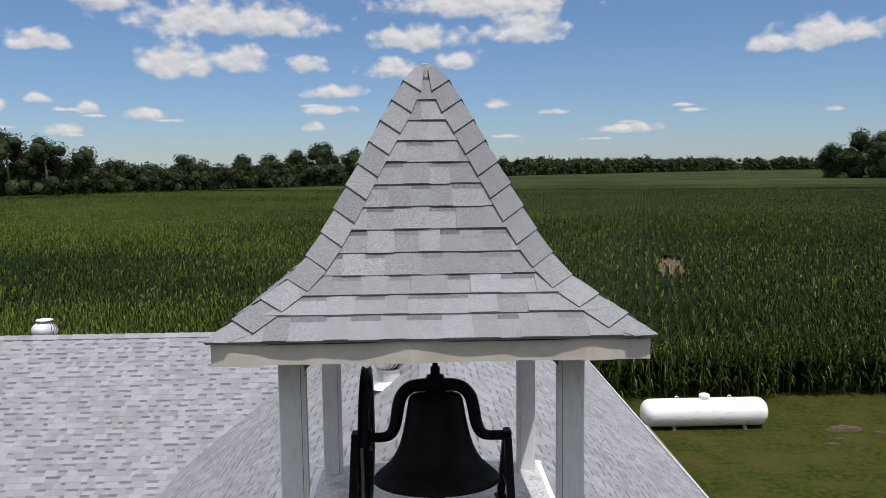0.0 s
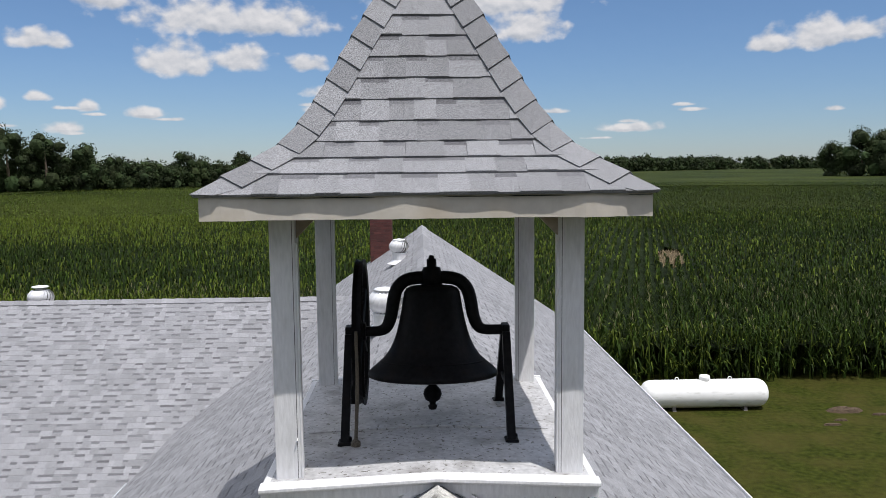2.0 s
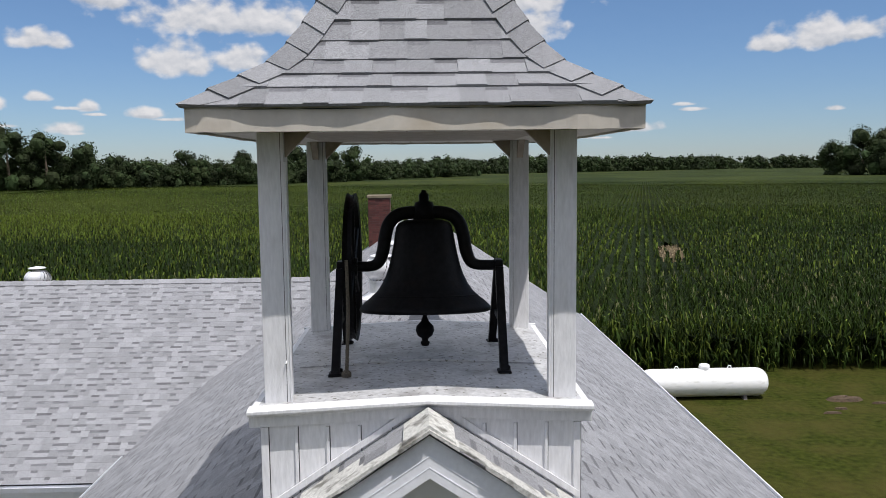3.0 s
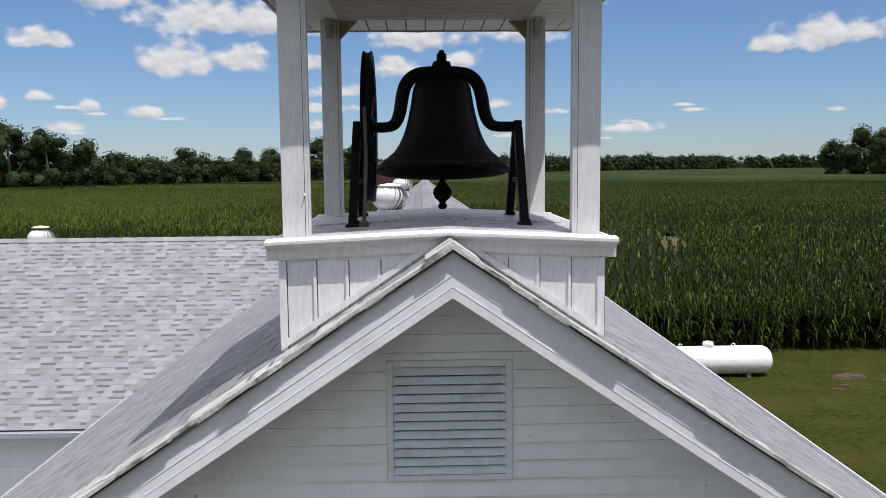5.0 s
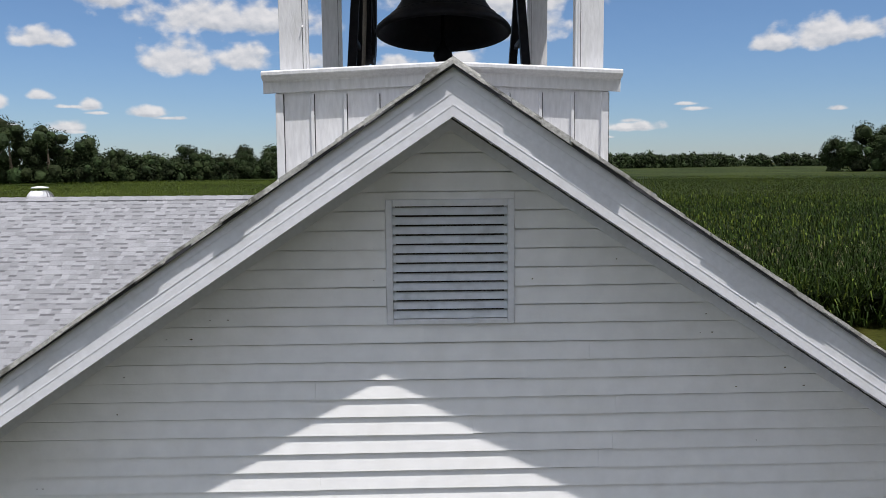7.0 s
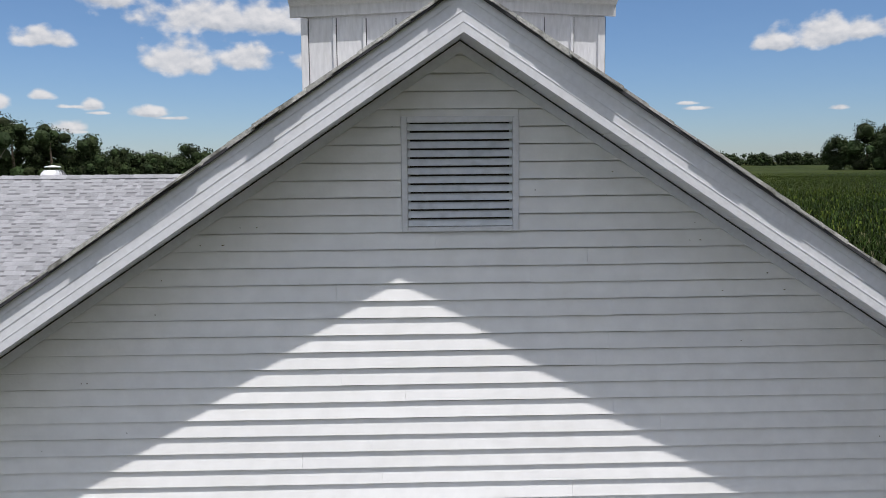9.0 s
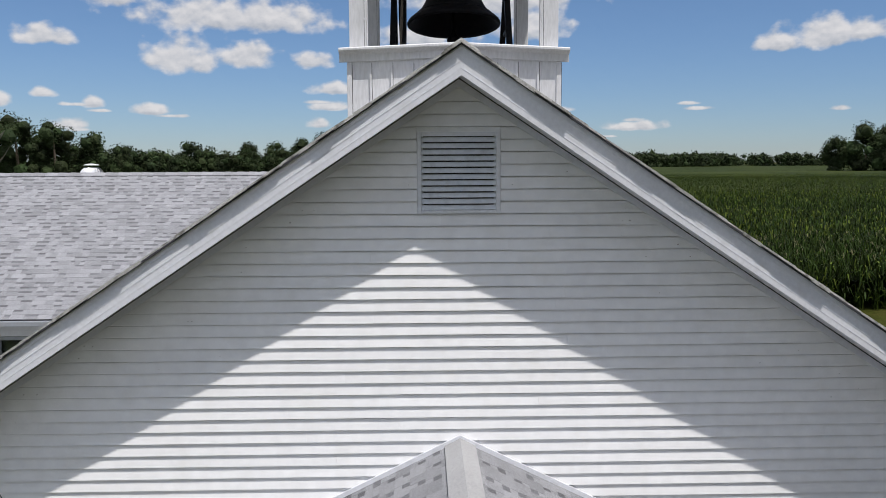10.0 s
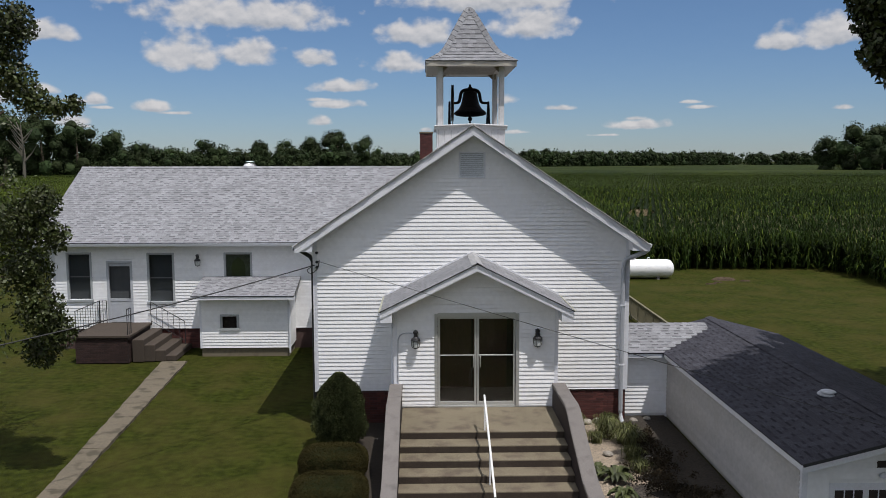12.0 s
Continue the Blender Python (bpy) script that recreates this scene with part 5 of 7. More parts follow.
def entrance_doors():
    f = thing("door_frame", (0.02, VY, DZ0), "aluminium frame of the double entrance door", "door frame")
    y0, y1 = VY - 0.03, VY + 0.1
    for a, b, c, d in ((DX0 - 0.055, DX0 + 0.02, DZ0 - 0.02, DZ1 + 0.05), (DX1 - 0.02, DX1 + 0.055, DZ0 - 0.02, DZ1 + 0.05), (DX0 + 0.02, DX1 - 0.02, DZ1 - 0.02, DZ1 + 0.075)):
        part("jamb", boxed(a, b, y0, y1, c, d, bevel=0.004), BRONZE, f)
    part("threshold", boxed(DX0 + 0.02, DX1 - 0.02, y0 + 0.01, y1, DZ0 - 0.03, DZ0 + 0.015, bevel=0.004), BRONZE, f)
    mid = (DX0 + DX1) / 2
    for s, a, b in ((-1, DX0 + 0.028, mid - 0.006), (1, mid + 0.006, DX1 - 0.028)):
        d = thing("glass_door", ((a + b) / 2, VY, DZ0), "aluminium framed glass entrance door with push bar", "door", "double entrance doors")
        z0, z1, w = DZ0 + 0.02, DZ1 - 0.028, 0.05
        for p, q, r, t in ((a, a + w, z0, z1), (b - w, b, z0, z1), (a + w, b - w, z1 - w, z1), (a + w, b - w, z0, z0 + 0.085)):
            part("rail", boxed(p, q, VY + 0.01, VY + 0.055, r, t, bevel=0.003), BRONZE, d)
        part("pane", boxed(a + w, b - w, VY + 0.03, VY + 0.036, z0 + 0.085, z1 - w), GLASS, d, "clear reflecting glass").visible_shadow = False
        part("push_bar", tube(bmesh.new(), [(a + w, VY + 0.005, 2.30), (b - w, VY + 0.005, 2.30)], 0.016, 8), BRONZE, d)
        hx = b - 0.075 if s < 0 else a + 0.075
        part("pull_handle", tube(bmesh.new(), smooth_line([(hx, VY + 0.01, 2.0), (hx, VY - 0.05, 2.03), (hx, VY - 0.055, 2.14), (hx, VY - 0.05, 2.25), (hx, VY + 0.01, 2.28)], 3), 0.012, 8), BRONZE, d, "curved pull handle")


entrance_doors()


def wall_lantern(x, y, z, place):
    t = thing("wall_lantern", (x, y, z), "black metal wall lantern with cloudy glass on " + place, "wall lamp", "outdoor wall lanterns")
    part("back_plate", boxed(x - 0.045, x + 0.045, y - 0.016, y, z - 0.02, z + 0.13, bevel=0.008), LAMPBODY, t)
    part("arm", tube(bmesh.new(), smooth_line([(x, y - 0.01, z + 0.06), (x, y - 0.07, z + 0.12), (x, y - 0.12, z + 0.11)], 4), 0.012, 6), LAMPBODY, t)
    c = (x, y - 0.12, z)
    part("roof_cap", lathe(bmesh.new(), [(0.045, -0.02), (0.05, 0.03), (0.045, 0.06), (0.06, 0.09), (0.062, 0.12), (0.03, 0.14), (0.012, 0.16), (0.004, 0.165)], c, 12), LAMPBODY, t)
    part("glass_body", lathe(bmesh.new(), [(0.06, -0.27), (0.085, -0.25), (0.1, -0.1), (0.098, -0.09)], c, 12), FROST, t, "cloudy glass cylinder")
    part("collar", lathe(bmesh.new(), [(0.112, -0.10), (0.118, -0.085), (0.098, -0.045), (0.06, -0.02), (0.046, 0.0)], c, 12), LAMPBODY, t)
    for k in range(6):
        a = math.pi * k / 3
        d = Vector((math.cos(a), math.sin(a), 0))
        part("cage_bar", tube(bmesh.new(), [Vector(c) + d * 0.066 + Vector((0, 0, -0.28)), Vector(c) + d * 0.092 + Vector((0, 0, -0.25)), Vector(c) + d * 0.110 + Vector((0, 0, -0.09))], 0.006, 5), LAMPBODY, t)
    part("cage_ring", lathe(bmesh.new(), [(0.106, -0.125), (0.112, -0.12), (0.106, -0.115), (0.1, -0.12), (0.106, -0.125)], c, 16, caps=False), LAMPBODY, t)
    part("bottom_cap", lathe(bmesh.new(), [(0.01, -0.31), (0.03, -0.295), (0.07, -0.28), (0.07, -0.265)], c, 12), LAMPBODY, t)


wall_lantern(-1.47, VY - 0.016, 2.80, "the entrance porch")
wall_lantern(1.49, VY - 0.016, 2.82, "the entrance porch")


# ---- front steps ----
def front_steps():
    st = thing("front_steps", (0, -4, 0), "worn concrete steps and landing before the entrance", "steps")
    part("landing", boxed(-1.80, 1.875, -3.6, VY + 0.05, 0.0, 1.0, bevel=0.012), CONCRETE, st, "stained concrete landing")
    for k in range(6):
        y1, z = -3.6 - 0.45 * k, 0.84 - 0.16 * k
        part("step", boxed(-1.80, 1.875, y1 - 0.45, y1 + 0.02, -0.1, z, bevel=0.012), CONCRETE, st)
        part("riser", boxed(-1.795, 1.87, y1 - 0.005, y1 + 0.005, z + 0.001, z + 0.135), RISER, st, "dark brown step riser")
    # side walls: level beside the landing, then sweeping down to a low end
    line = smooth_line([(0, -1.79, 1.60), (0, -3.0, 1.60), (0, -3.75, 1.585), (0, -4.5, 1.24), (0, -5.2, 0.95), (0, -5.8, 0.71), (0, -6.55, 0.62)], 4)
    for x0, x1 in ((-2.10, -1.805), (1.88, 2.175)):
        pts = [(x0, p[1], p[2] - 0.084) for p in line]
        part("cheek_wall", prism(bmesh.new(), [(x0, pts[0][1], 0.0)] + pts + [(x0, pts[-1][1], 0.0)], (x1 - x0, 0, 0)), DARKSTONE, st, "dark side wall of the steps")
        top, low = [(x0 - 0.012, p[1], p[2]) for p in line], [(x0 - 0.012, p[1], p[2] - 0.08) for p in line[::-1]]
        bm = prism(bmesh.new(), top + low, (x1 - x0 + 0.024, 0, 0))
        bmesh.ops.bevel(bm, geom=[e for e in bm.edges if abs(e.verts[0].co.x - e.verts[1].co.x) < 0.01], offset=0.012, segments=2, affect="EDGES")
        part("coping", bm, CONCRETE_GREY, st, "grey concrete coping")
    r = thing("handrail", (0.1, -4.4, 0.5), "white painted pipe handrail in the middle of the steps", "handrail")
    part("rail_pipe", tube(bmesh.new(), smooth_line([(0.09, -3.45, 1.63), (0.09, -3.5, 1.70), (0.09, -3.62, 1.68), (0.09, -6.3, 0.62)], 5), 0.024, 10), WHITEPIPE, r)
    for y, zb, zt in ((-3.5, 0.99, 1.69), (-5.05, 0.35, 1.12), (-6.2, 0.0, 0.66)):
        part("post", tube(bmesh.new(), [(0.09, y, zb), (0.09, y, zt)], 0.02, 10), WHITEPIPE, r)


front_steps()

# ---- side wing ----
WY, WX0, WR_Y, WR_Z, WE_Y, WE_Z = 9.185, -15.1, 13.45, 6.78, 8.80, 4.05
WL = -15.62
wing = thing("church_wing", (-9.5, 13, 0), "long white clapboard side wing with grey shingle roof", "church wing")
WSL = (WR_Z - WE_Z) / (WR_Y - WE_Y)
WC = 1 / math.hypot(1, WSL)
OPEN = [(-14.60, -13.68, 1.82, 3.64), (-13.14, -12.18, 0.95, 3.32), (-11.62, -10.62, 1.74, 3.62), (-8.76, -7.72, 2.58, 3.62)]


def wing_body():
    wall = part("front_wall", pierced_wall(WX0, -4.0, WY, WY + 0.16, 0.75, WE_Z + 0.14, OPEN), VINYL, wing, "white clapboard wall")

    def spans(z, top):
        cuts = [(a, b) for a, b, c, d in OPEN if c - 0.02 < z < d]
        out, x = [], WX0 + 0.08
        for a, b in cuts:
            out.append((x, a))
            x = b
        return out + [(x, -4.17)]

    clapboards(wall, (0, WY - 0.003, 0), (1, 0, 0), (0, -1, 0), 0.75, WE_Z + 0.02, 0.115, spans, joints=False)
    part("corner_board", boxed(WX0 - 0.03, WX0 + 0.08, WY - 0.025, WY + 0.09, 0.72, WE_Z + 0.1, bevel=0.004), TRIM, wing)
    part("rear_wall", boxed(WX0, -4.0, 17.6, 17.76, 0.0, WE_Z + 0.2), VINYL, wing)
    part("end_wall", prism(bmesh.new(), [(WX0, WY + 0.02, 0.7), (WX0, 17.7, 0.7), (WX0, 17.7, WE_Z + 0.2), (WX0, WR_Y, WR_Z - 0.1), (WX0, WY + 0.02, WE_Z + 0.2)], (0.16, 0, 0)), VINYL, wing)
    f = part("foundation", boxed(WX0 + 0.03, -4.1, WY + 0.03, 17.5, -0.2, 0.75), MORTAR, wing, "dark red brick foundation")
    brick_face(f, -11.3, -9.2, 0.0, 0.72, WY + 0.03)
    for s, y_e in ((1, WE_Y), (-1, 2 * WR_Y - WE_Y)):
        up = Vector((0, s * WC, WSL * WC))
        o = Vector((WL, y_e, WE_Z - 0.02))
        roof = part("roof_slope", slab(bmesh.new(), o, (1, 0, 0), up, -1.5 - WL, (WR_Z - WE_Z) / (WSL * WC), 0.06), ROOFFELT, wing, "pale grey laminated shingle roof slope")
        if s > 0:
            def valley(y0, y1):
                # the slope ends where it dips under the nave roof
                z = WE_Z + y0 * WSL * WC
                return [(0.0, (min(-(APEX - z) / SLOPE, -1.6) if z > 4.84 else -4.4) - WL + 0.25)]
            shingle_slope(roof, o + Vector((0, -0.02, 0.001)), (1, 0, 0), up, -1.5 - WL, (WR_Z - WE_Z) / (WSL * WC) + 0.01, spans=valley, single=lambda x, y: x > 6.6 and y < 2.6, seed=77, band=0.58, teeth=0.62)
    cap_row(wing, (WL, WR_Y, WR_Z + 0.004), (-1.7, WR_Y, WR_Z + 0.004), 0.15, (0, -WC, -WSL * WC), (0, WC, -WSL * WC), exposure=0.29)
    part("eave_fascia", boxed(WL, -4.2, WE_Y + 0.012, WE_Y + 0.03, WE_Z - 0.17, WE_Z - 0.06), TRIM, wing, "white eaves fascia")
    part("eave_soffit", boxed(WL, -4.2, WE_Y + 0.03, WY, WE_Z - 0.17, WE_Z - 0.155), TRIM, wing)
    bm = prism(bmesh.new(), [(WL, WE_Y - 0.1, WE_Z - 0.05), (WL, WE_Y - 0.075, WE_Z - 0.14), (WL, WE_Y + 0.01, WE_Z - 0.14), (WL, WE_Y + 0.01, WE_Z - 0.05), (WL, WE_Y, WE_Z - 0.05), (WL, WE_Y, WE_Z - 0.13), (WL, WE_Y - 0.07, WE_Z - 0.13), (WL, WE_Y - 0.09, WE_Z - 0.05)], (-4.2 - WL, 0, 0))
    part("gutter", bm, TRIM, wing, "white gutter")
    part("downspout", tube(bmesh.new(), [(WX0 - 0.05, WE_Y - 0.03, WE_Z - 0.13), (WX0 - 0.05, WY - 0.07, WE_Z - 0.5), (WX0 - 0.05, WY - 0.07, 0.2)], 0.04, 8), TRIM, wing)
    for s in (1, -1):
        pts = [(WL, WR_Y, WR_Z - 0.05), (WL, WR_Y - s * (WR_Y - WE_Y), WE_Z - 0.05), (WL, WR_Y - s * (WR_Y - WE_Y), WE_Z - 0.2), (WL, WR_Y, WR_Z - 0.2)]
        part("rake_board", prism(bmesh.new(), pts, (-0.02, 0, 0)), TRIM, wing)


wing_body()


DARKRAIL = surface("dull_grey_sash", (0.13, 0.135, 0.14), 0.5, grain=(20, 0.1))
WINTRIM = surface("grey_window_trim", (0.36, 0.38, 0.39), 0.5, grain=(20, 0.08))


def sash_window(parent, x0, x1, z0, z1, y, sash=True, inner=CURTAIN):
    w = part("window", boxed(x0 + 0.005, x1 - 0.005, y + 0.11, y + 0.13, z0 + 0.005, z1 - 0.005), inner, parent, "grey curtained window with white trim")
    t = 0.07
    for a, b, c, d in ((x0 - 0.01, x0 + t, z0, z1), (x1 - t, x1 + 0.01, z0, z1), (x0 + t, x1 - t, z1 - t, z1)):
        part("frame", boxed(a, b, y - 0.03, y + 0.06, c, d, bevel=0.004), WINTRIM, w)
    part("sill", boxed(x0 - 0.04, x1 + 0.04, y - 0.06, y + 0.06, z0 - 0.04, z0 + 0.05, bevel=0.006), WINTRIM, w)
    mz = (z0 + z1) / 2
    if sash:
        part("meeting_rail", boxed(x0 + t, x1 - t, y - 0.005, y + 0.03, mz - 0.02, mz + 0.02), DARKRAIL, w)
    part("pane", boxed(x0 + t, x1 - t, y + 0.008, y + 0.013, z0 + 0.05, z1 - t), SCREEN, w).visible_shadow = False


sash_window(wing, *OPEN[0], WY - 0.012)
sash_window(wing, *OPEN[2], WY - 0.012)
STAIN = surface("green_brown_glass", (0.07, 0.085, 0.05), 0.5, grain=(8, 0.4), stain=(5, 0.6, (0.10, 0.09, 0.04)))
sash_window(wing, *OPEN[3], WY - 0.012, False, STAIN)
part("picture_arch", prism(bmesh.new(), [(-8.5, WY + 0.035, 2.68), (-7.98, WY + 0.035, 2.68), (-7.98, WY + 0.035, 3.1), (-8.06, WY + 0.035, 3.3), (-8.24, WY + 0.035, 3.45), (-8.42, WY + 0.035, 3.3), (-8.5, WY + 0.035, 3.1)], (0, -0.006, 0)), LEAF, wing, "green arched glass picture")


def wing_door():
    a, b, c, d = OPEN[1]
    w = part("side_door", boxed(a + 0.005, b - 0.005, WY + 0.1, WY + 0.12, c + 0.005, d - 0.005), CURTAIN, wing, "grey storm door with white frame")
    for p, q, r, s in ((a, a + 0.09, c, d), (b - 0.09, b, c, d), (a + 0.09, b - 0.09, d - 0.09, d)):
        part("door_frame", boxed(p, q, WY - 0.04, WY + 0.05, r, s, bevel=0.004), SPOUT, w)
    for z in (c + 0.05, c + 0.85, d - 0.2):
        part("door_rail", boxed(a + 0.09, b - 0.09, WY - 0.01, WY + 0.03, z, z + 0.1), SPOUT, w)
    part("kick_panel", boxed(a + 0.09, b - 0.09, WY, WY + 0.028, c + 0.05, c + 0.9), SPOUT, w)
    part("handle", boxed(b - 0.15, b - 0.12, WY - 0.05, WY - 0.01, c + 1.0, c + 1.1, bevel=0.005), LAMPBODY, w)


wing_door()
wall_lantern(-9.72, WY - 0.016, 3.42, "the side wing")


def side_porch():
    p = thing("side_porch", (-12.5, 8, 0), "dark masonry porch block with steps at the wing door", "porch")
    block = part("block", boxed(-13.42, -11.6, 6.85, WY - 0.02, 0.0, 0.9), DARKSTONE, p, "dark red-brown brick block")
    brick_face(block, -13.42, -11.6, 0.01, 0.9, 6.847, material=DARKBRICK)
    brick_face(block, 6.85, 7.9, 0.01, 0.9, -11.6, axis="x", out=1, material=DARKBRICK)
    part("top_slab", boxed(-13.5, -11.52, 6.78, WY - 0.02, 0.905, 0.99, bevel=0.012), PORCHSTONE, p, "stained concrete top slab")
    for k in range(4):
        x = -11.52 + 0.36 * k
        part("step", boxed(x, x + 0.4, 7.0 + 0.05 * k, WY - 0.1, 0.0, 0.79 - 0.2 * k, bevel=0.015), PORCHSTONE, p)
    r = thing("iron_railing", (-12.6, 8, 1), "black wrought iron railing round the side porch", "railing")
    def run(a, b, n, h):
        a, b = Vector(a), Vector(b)
        up = Vector((0, 0, h))
        part("top_rail", tube(bmesh.new(), [a + up, b + up], 0.014, 6), WROUGHT, r)
        part("low_rail", tube(bmesh.new(), [a + up * 0.14, b + up * 0.14], 0.01, 6), WROUGHT, r)
        for k in range(n + 1):
            q = a + (b - a) * k / n
            part("baluster", tube(bmesh.new(), [q, q + up], 0.014 if k in (0, n) else 0.008, 6), WROUGHT, r)
    run((-13.4, 6.9, 0.99), (-13.4, 9.05, 0.99), 10, 0.85)
    run((-13.4, 9.0, 0.99), (-13.15, 9.05, 0.99), 2, 0.85)
    run((-11.62, 6.9, 0.99), (-11.62, 7.25, 0.99), 2, 0.9)
    run((-11.5, 9.0, 0.95), (-10.25, 9.0, 0.2), 6, 0.85)


side_porch()


# ---- small shed in the corner ----
def shed():
    x0, x1, y0 = -9.35, -6.15, 7.85
    s = thing("storage_shed", (-7.75, 8.4, 0), "small white clapboard lean-to shed with shingle roof", "shed")
    body = part("wall", pierced_wall(x0, x1, y0, y0 + 0.14, 0.3, 2.28, [(-8.62, -7.97, 0.97, 1.52)]), VINYL, s)
    part("side_wall", boxed(x1 - 0.14, x1, y0 + 0.14, WY - 0.03, 0.3, 2.28), VINYL, s)
    part("side_wall", boxed(x0, x0 + 0.14, y0 + 0.14, WY - 0.03, 0.3, 2.28), VINYL, s)
    clapboards(body, (0, y0 - 0.003, 0), (1, 0, 0), (0, -1, 0), 0.3, 2.2, 0.105, lambda z, t: [(x0 + 0.05, -8.66), (-7.93, x1 - 0.05)] if 0.95 < z < 1.53 else [(x0 + 0.05, x1 - 0.05)], joints=False)
    clapboards(body, (x1 + 0.003, 0, 0), (0, 1, 0), (1, 0, 0), 0.3, 2.3, 0.105, lambda z, t: [(y0 + 0.05, WY - 0.04)], joints=False)
    for x in (x0, x1 - 0.05):
        part("corner_board", boxed(x - 0.02, x + 0.07, y0 - 0.022, y0 + 0.06, 0.28, 2.2, bevel=0.004), TRIM, s)
    part("foundation", boxed(x0 + 0.03, x1 - 0.03, y0 + 0.03, WY - 0.03, -0.2, 0.3), CONCRETE, s, "bare concrete footing")
    sl = (2.72 - 2.26) / (WY - 7.42)
    c = 1 / math.hypot(1, sl)
    o = Vector((-9.55, 7.42, 2.26))
    roof = part("roof", slab(bmesh.new(), o, (1, 0, 0), (0, c, sl * c), 3.65, (WY - 7.42) / c - 0.02, 0.05), ROOFFELT, s, "grey shingle lean-to roof")
    shingle_slope(roof, o + Vector((0, -0.02, 0.001)), (1, 0, 0), (0, c, sl * c), 3.65, (WY - 7.42) / c, single=lambda x, y: True, seed=91, band=0.52)
    part("fascia", boxed(-9.55, -5.9, 7.43, 7.455, 2.12, 2.235), TRIM, s)
    part("soffit", boxed(-9.5, -5.95, 7.455, y0, 2.15, 2.165), TRIM, s)
    sash_window(s, -8.62, -7.97, 0.97, 1.52, y0 - 0.012, False, DARKIN)
    part("downspout", tube(bmesh.new(), [(x1 + 0.02, 7.5, 2.15), (x1 + 0.02, y0 - 0.06, 1.9), (x1 + 0.02, y0 - 0.06, 0.12)], 0.035, 8), TRIM, s)


shed()


# ---- garage and its link to the nave ----
def garage():
    g = thing("garage", (7.1, -3.5, 0), "low white clapboard garage with grey shingle roof beside the church", "garage")
    ex, ez, rx, rz = 5.18, 1.90, 7.22, 2.41
    sl = (rz - ez) / (rx - ex)
    c = 1 / math.hypot(1, sl)
    wx0, wx1, y0, y1 = 5.40, 9.04, -7.55, 2.2
    side = part("side_wall", boxed(wx0, wx0 + 0.14, y0, y1, 0.0, 1.86), SHADESIDING, g, "white clapboard side wall with its shade in the colour")
    clapboards(side, (wx0 - 0.003, 0, 0), (0, 1, 0), (-1, 0, 0), 0.12, 1.84, 0.115, lambda z, t: [(y0 + 0.05, 0.4)], material=SHADESIDING, lap=0.03, joints=False)
    front = part("front_wall", prism(bmesh.new(), [(wx0, y0, 0), (wx1, y0, 0), (wx1, y0, 1.86), (rx, y0, rz - 0.12), (wx0, y0, 1.86)], (0, 0.14, 0)), VINYL, g, "white clapboard gable wall")

    def spans(z, t):
        w0 = wx0 + 0.08
        hw = (rz - 0.14 - z) / sl
        a, b = max(w0, rx - hw), min(wx1 - 0.08, rx + hw)
        if b - a < 0.05:
            return []
        if z < 1.36:
            return [(a, 5.86), (min(b, 8.48), b)]
        if 1.56 < z < 1.76:
            return [(a, 6.70), (6.99, b)]
        return [(a, b)]

    clapboards(front, (0, y0 - 0.003, 0), (1, 0, 0), (0, -1, 0), 0.1, rz - 0.2, COURSE, spans, joints=False)
    part("corner_board", boxed(wx0 - 0.025, wx0 + 0.08, y0 - 0.025, y0 + 0.08, 0.05, 1.85, bevel=0.004), TRIM, g)
    part("far_wall", boxed(wx1 - 0.14, wx1, y0 + 0.14, y1, 0, 1.86), VINYL, g)
    part("back_wall", prism(bmesh.new(), [(wx0, y1, 0), (wx1, y1, 0), (wx1, y1, 1.86), (rx, y1, rz - 0.12), (wx0, y1, 1.86)], (0, 0.14, 0)), VINYL, g)
    door = part("garage_door", boxed(5.88, 8.46, y0 - 0.01, y0 + 0.03, 0.0, 1.36), TRIM, g, "white panelled garage door with small panes")
    for k in range(4):
        x = 5.98 + 0.61 * k
        part("door_pane", boxed(x, x + 0.5, y0 - 0.016, y0 - 0.011, 1.03, 1.23), DARKIN, door)
        for j in (1, 2):
            part("glazing_bar", boxed(x + j * 0.167 - 0.01, x + j * 0.167 + 0.01, y0 - 0.024, y0 - 0.017, 1.03, 1.23), TRIM, door)
        for z in (0.08, 0.4, 0.72):
            part("door_panel", boxed(x, x + 0.5, y0 - 0.022, y0 - 0.011, z, z + 0.3, bevel=0.006), TRIM, door)
    part("gable_light", boxed(6.70, 6.98, y0 - 0.018, y0 + 0.01, 1.61, 1.76), DARKIN, g, "small dark gable opening")
    part("lamp_hood", lathe(bmesh.new(), [(0.02, 0.06), (0.09, 0.0), (0.085, -0.02)], (6.8, y0 - 0.1, 1.52), 12), TRIM, g)
    for s, e in ((1, ex), (-1, 2 * rx - ex)):
        up = Vector((s * c, 0, sl * c))
        o = Vector((e, -8.0, ez - 0.02))
        roof = part("roof_slope", slab(bmesh.new(), o, (0, 1, 0), up, 10.4, (rx - ex) / c, 0.06), ROOFFELT, g, "grey shingle garage roof slope")
        shingle_slope(roof, o + Vector((-s * 0.02, -0.02, 0)), (0, 1, 0), up, 10.4, (rx - ex) / c + 0.015, single=(lambda x, y: x > 3.0) if s > 0 else None, seed=120 + s, face=SHINGLE_SHADED, dark=SHINGLE_SHADED_BAND)
        for lo, hi in ((0.05, 0.19),):
            pts = [(rx, -7.985, rz - lo), (e, -7.985, ez - lo), (e, -7.985, ez - hi), (rx, -7.985, rz - hi)]
            part("rake_board", prism(bmesh.new(), pts, (0, 0.02, 0)), TRIM, g)
        if s < 0:
            continue
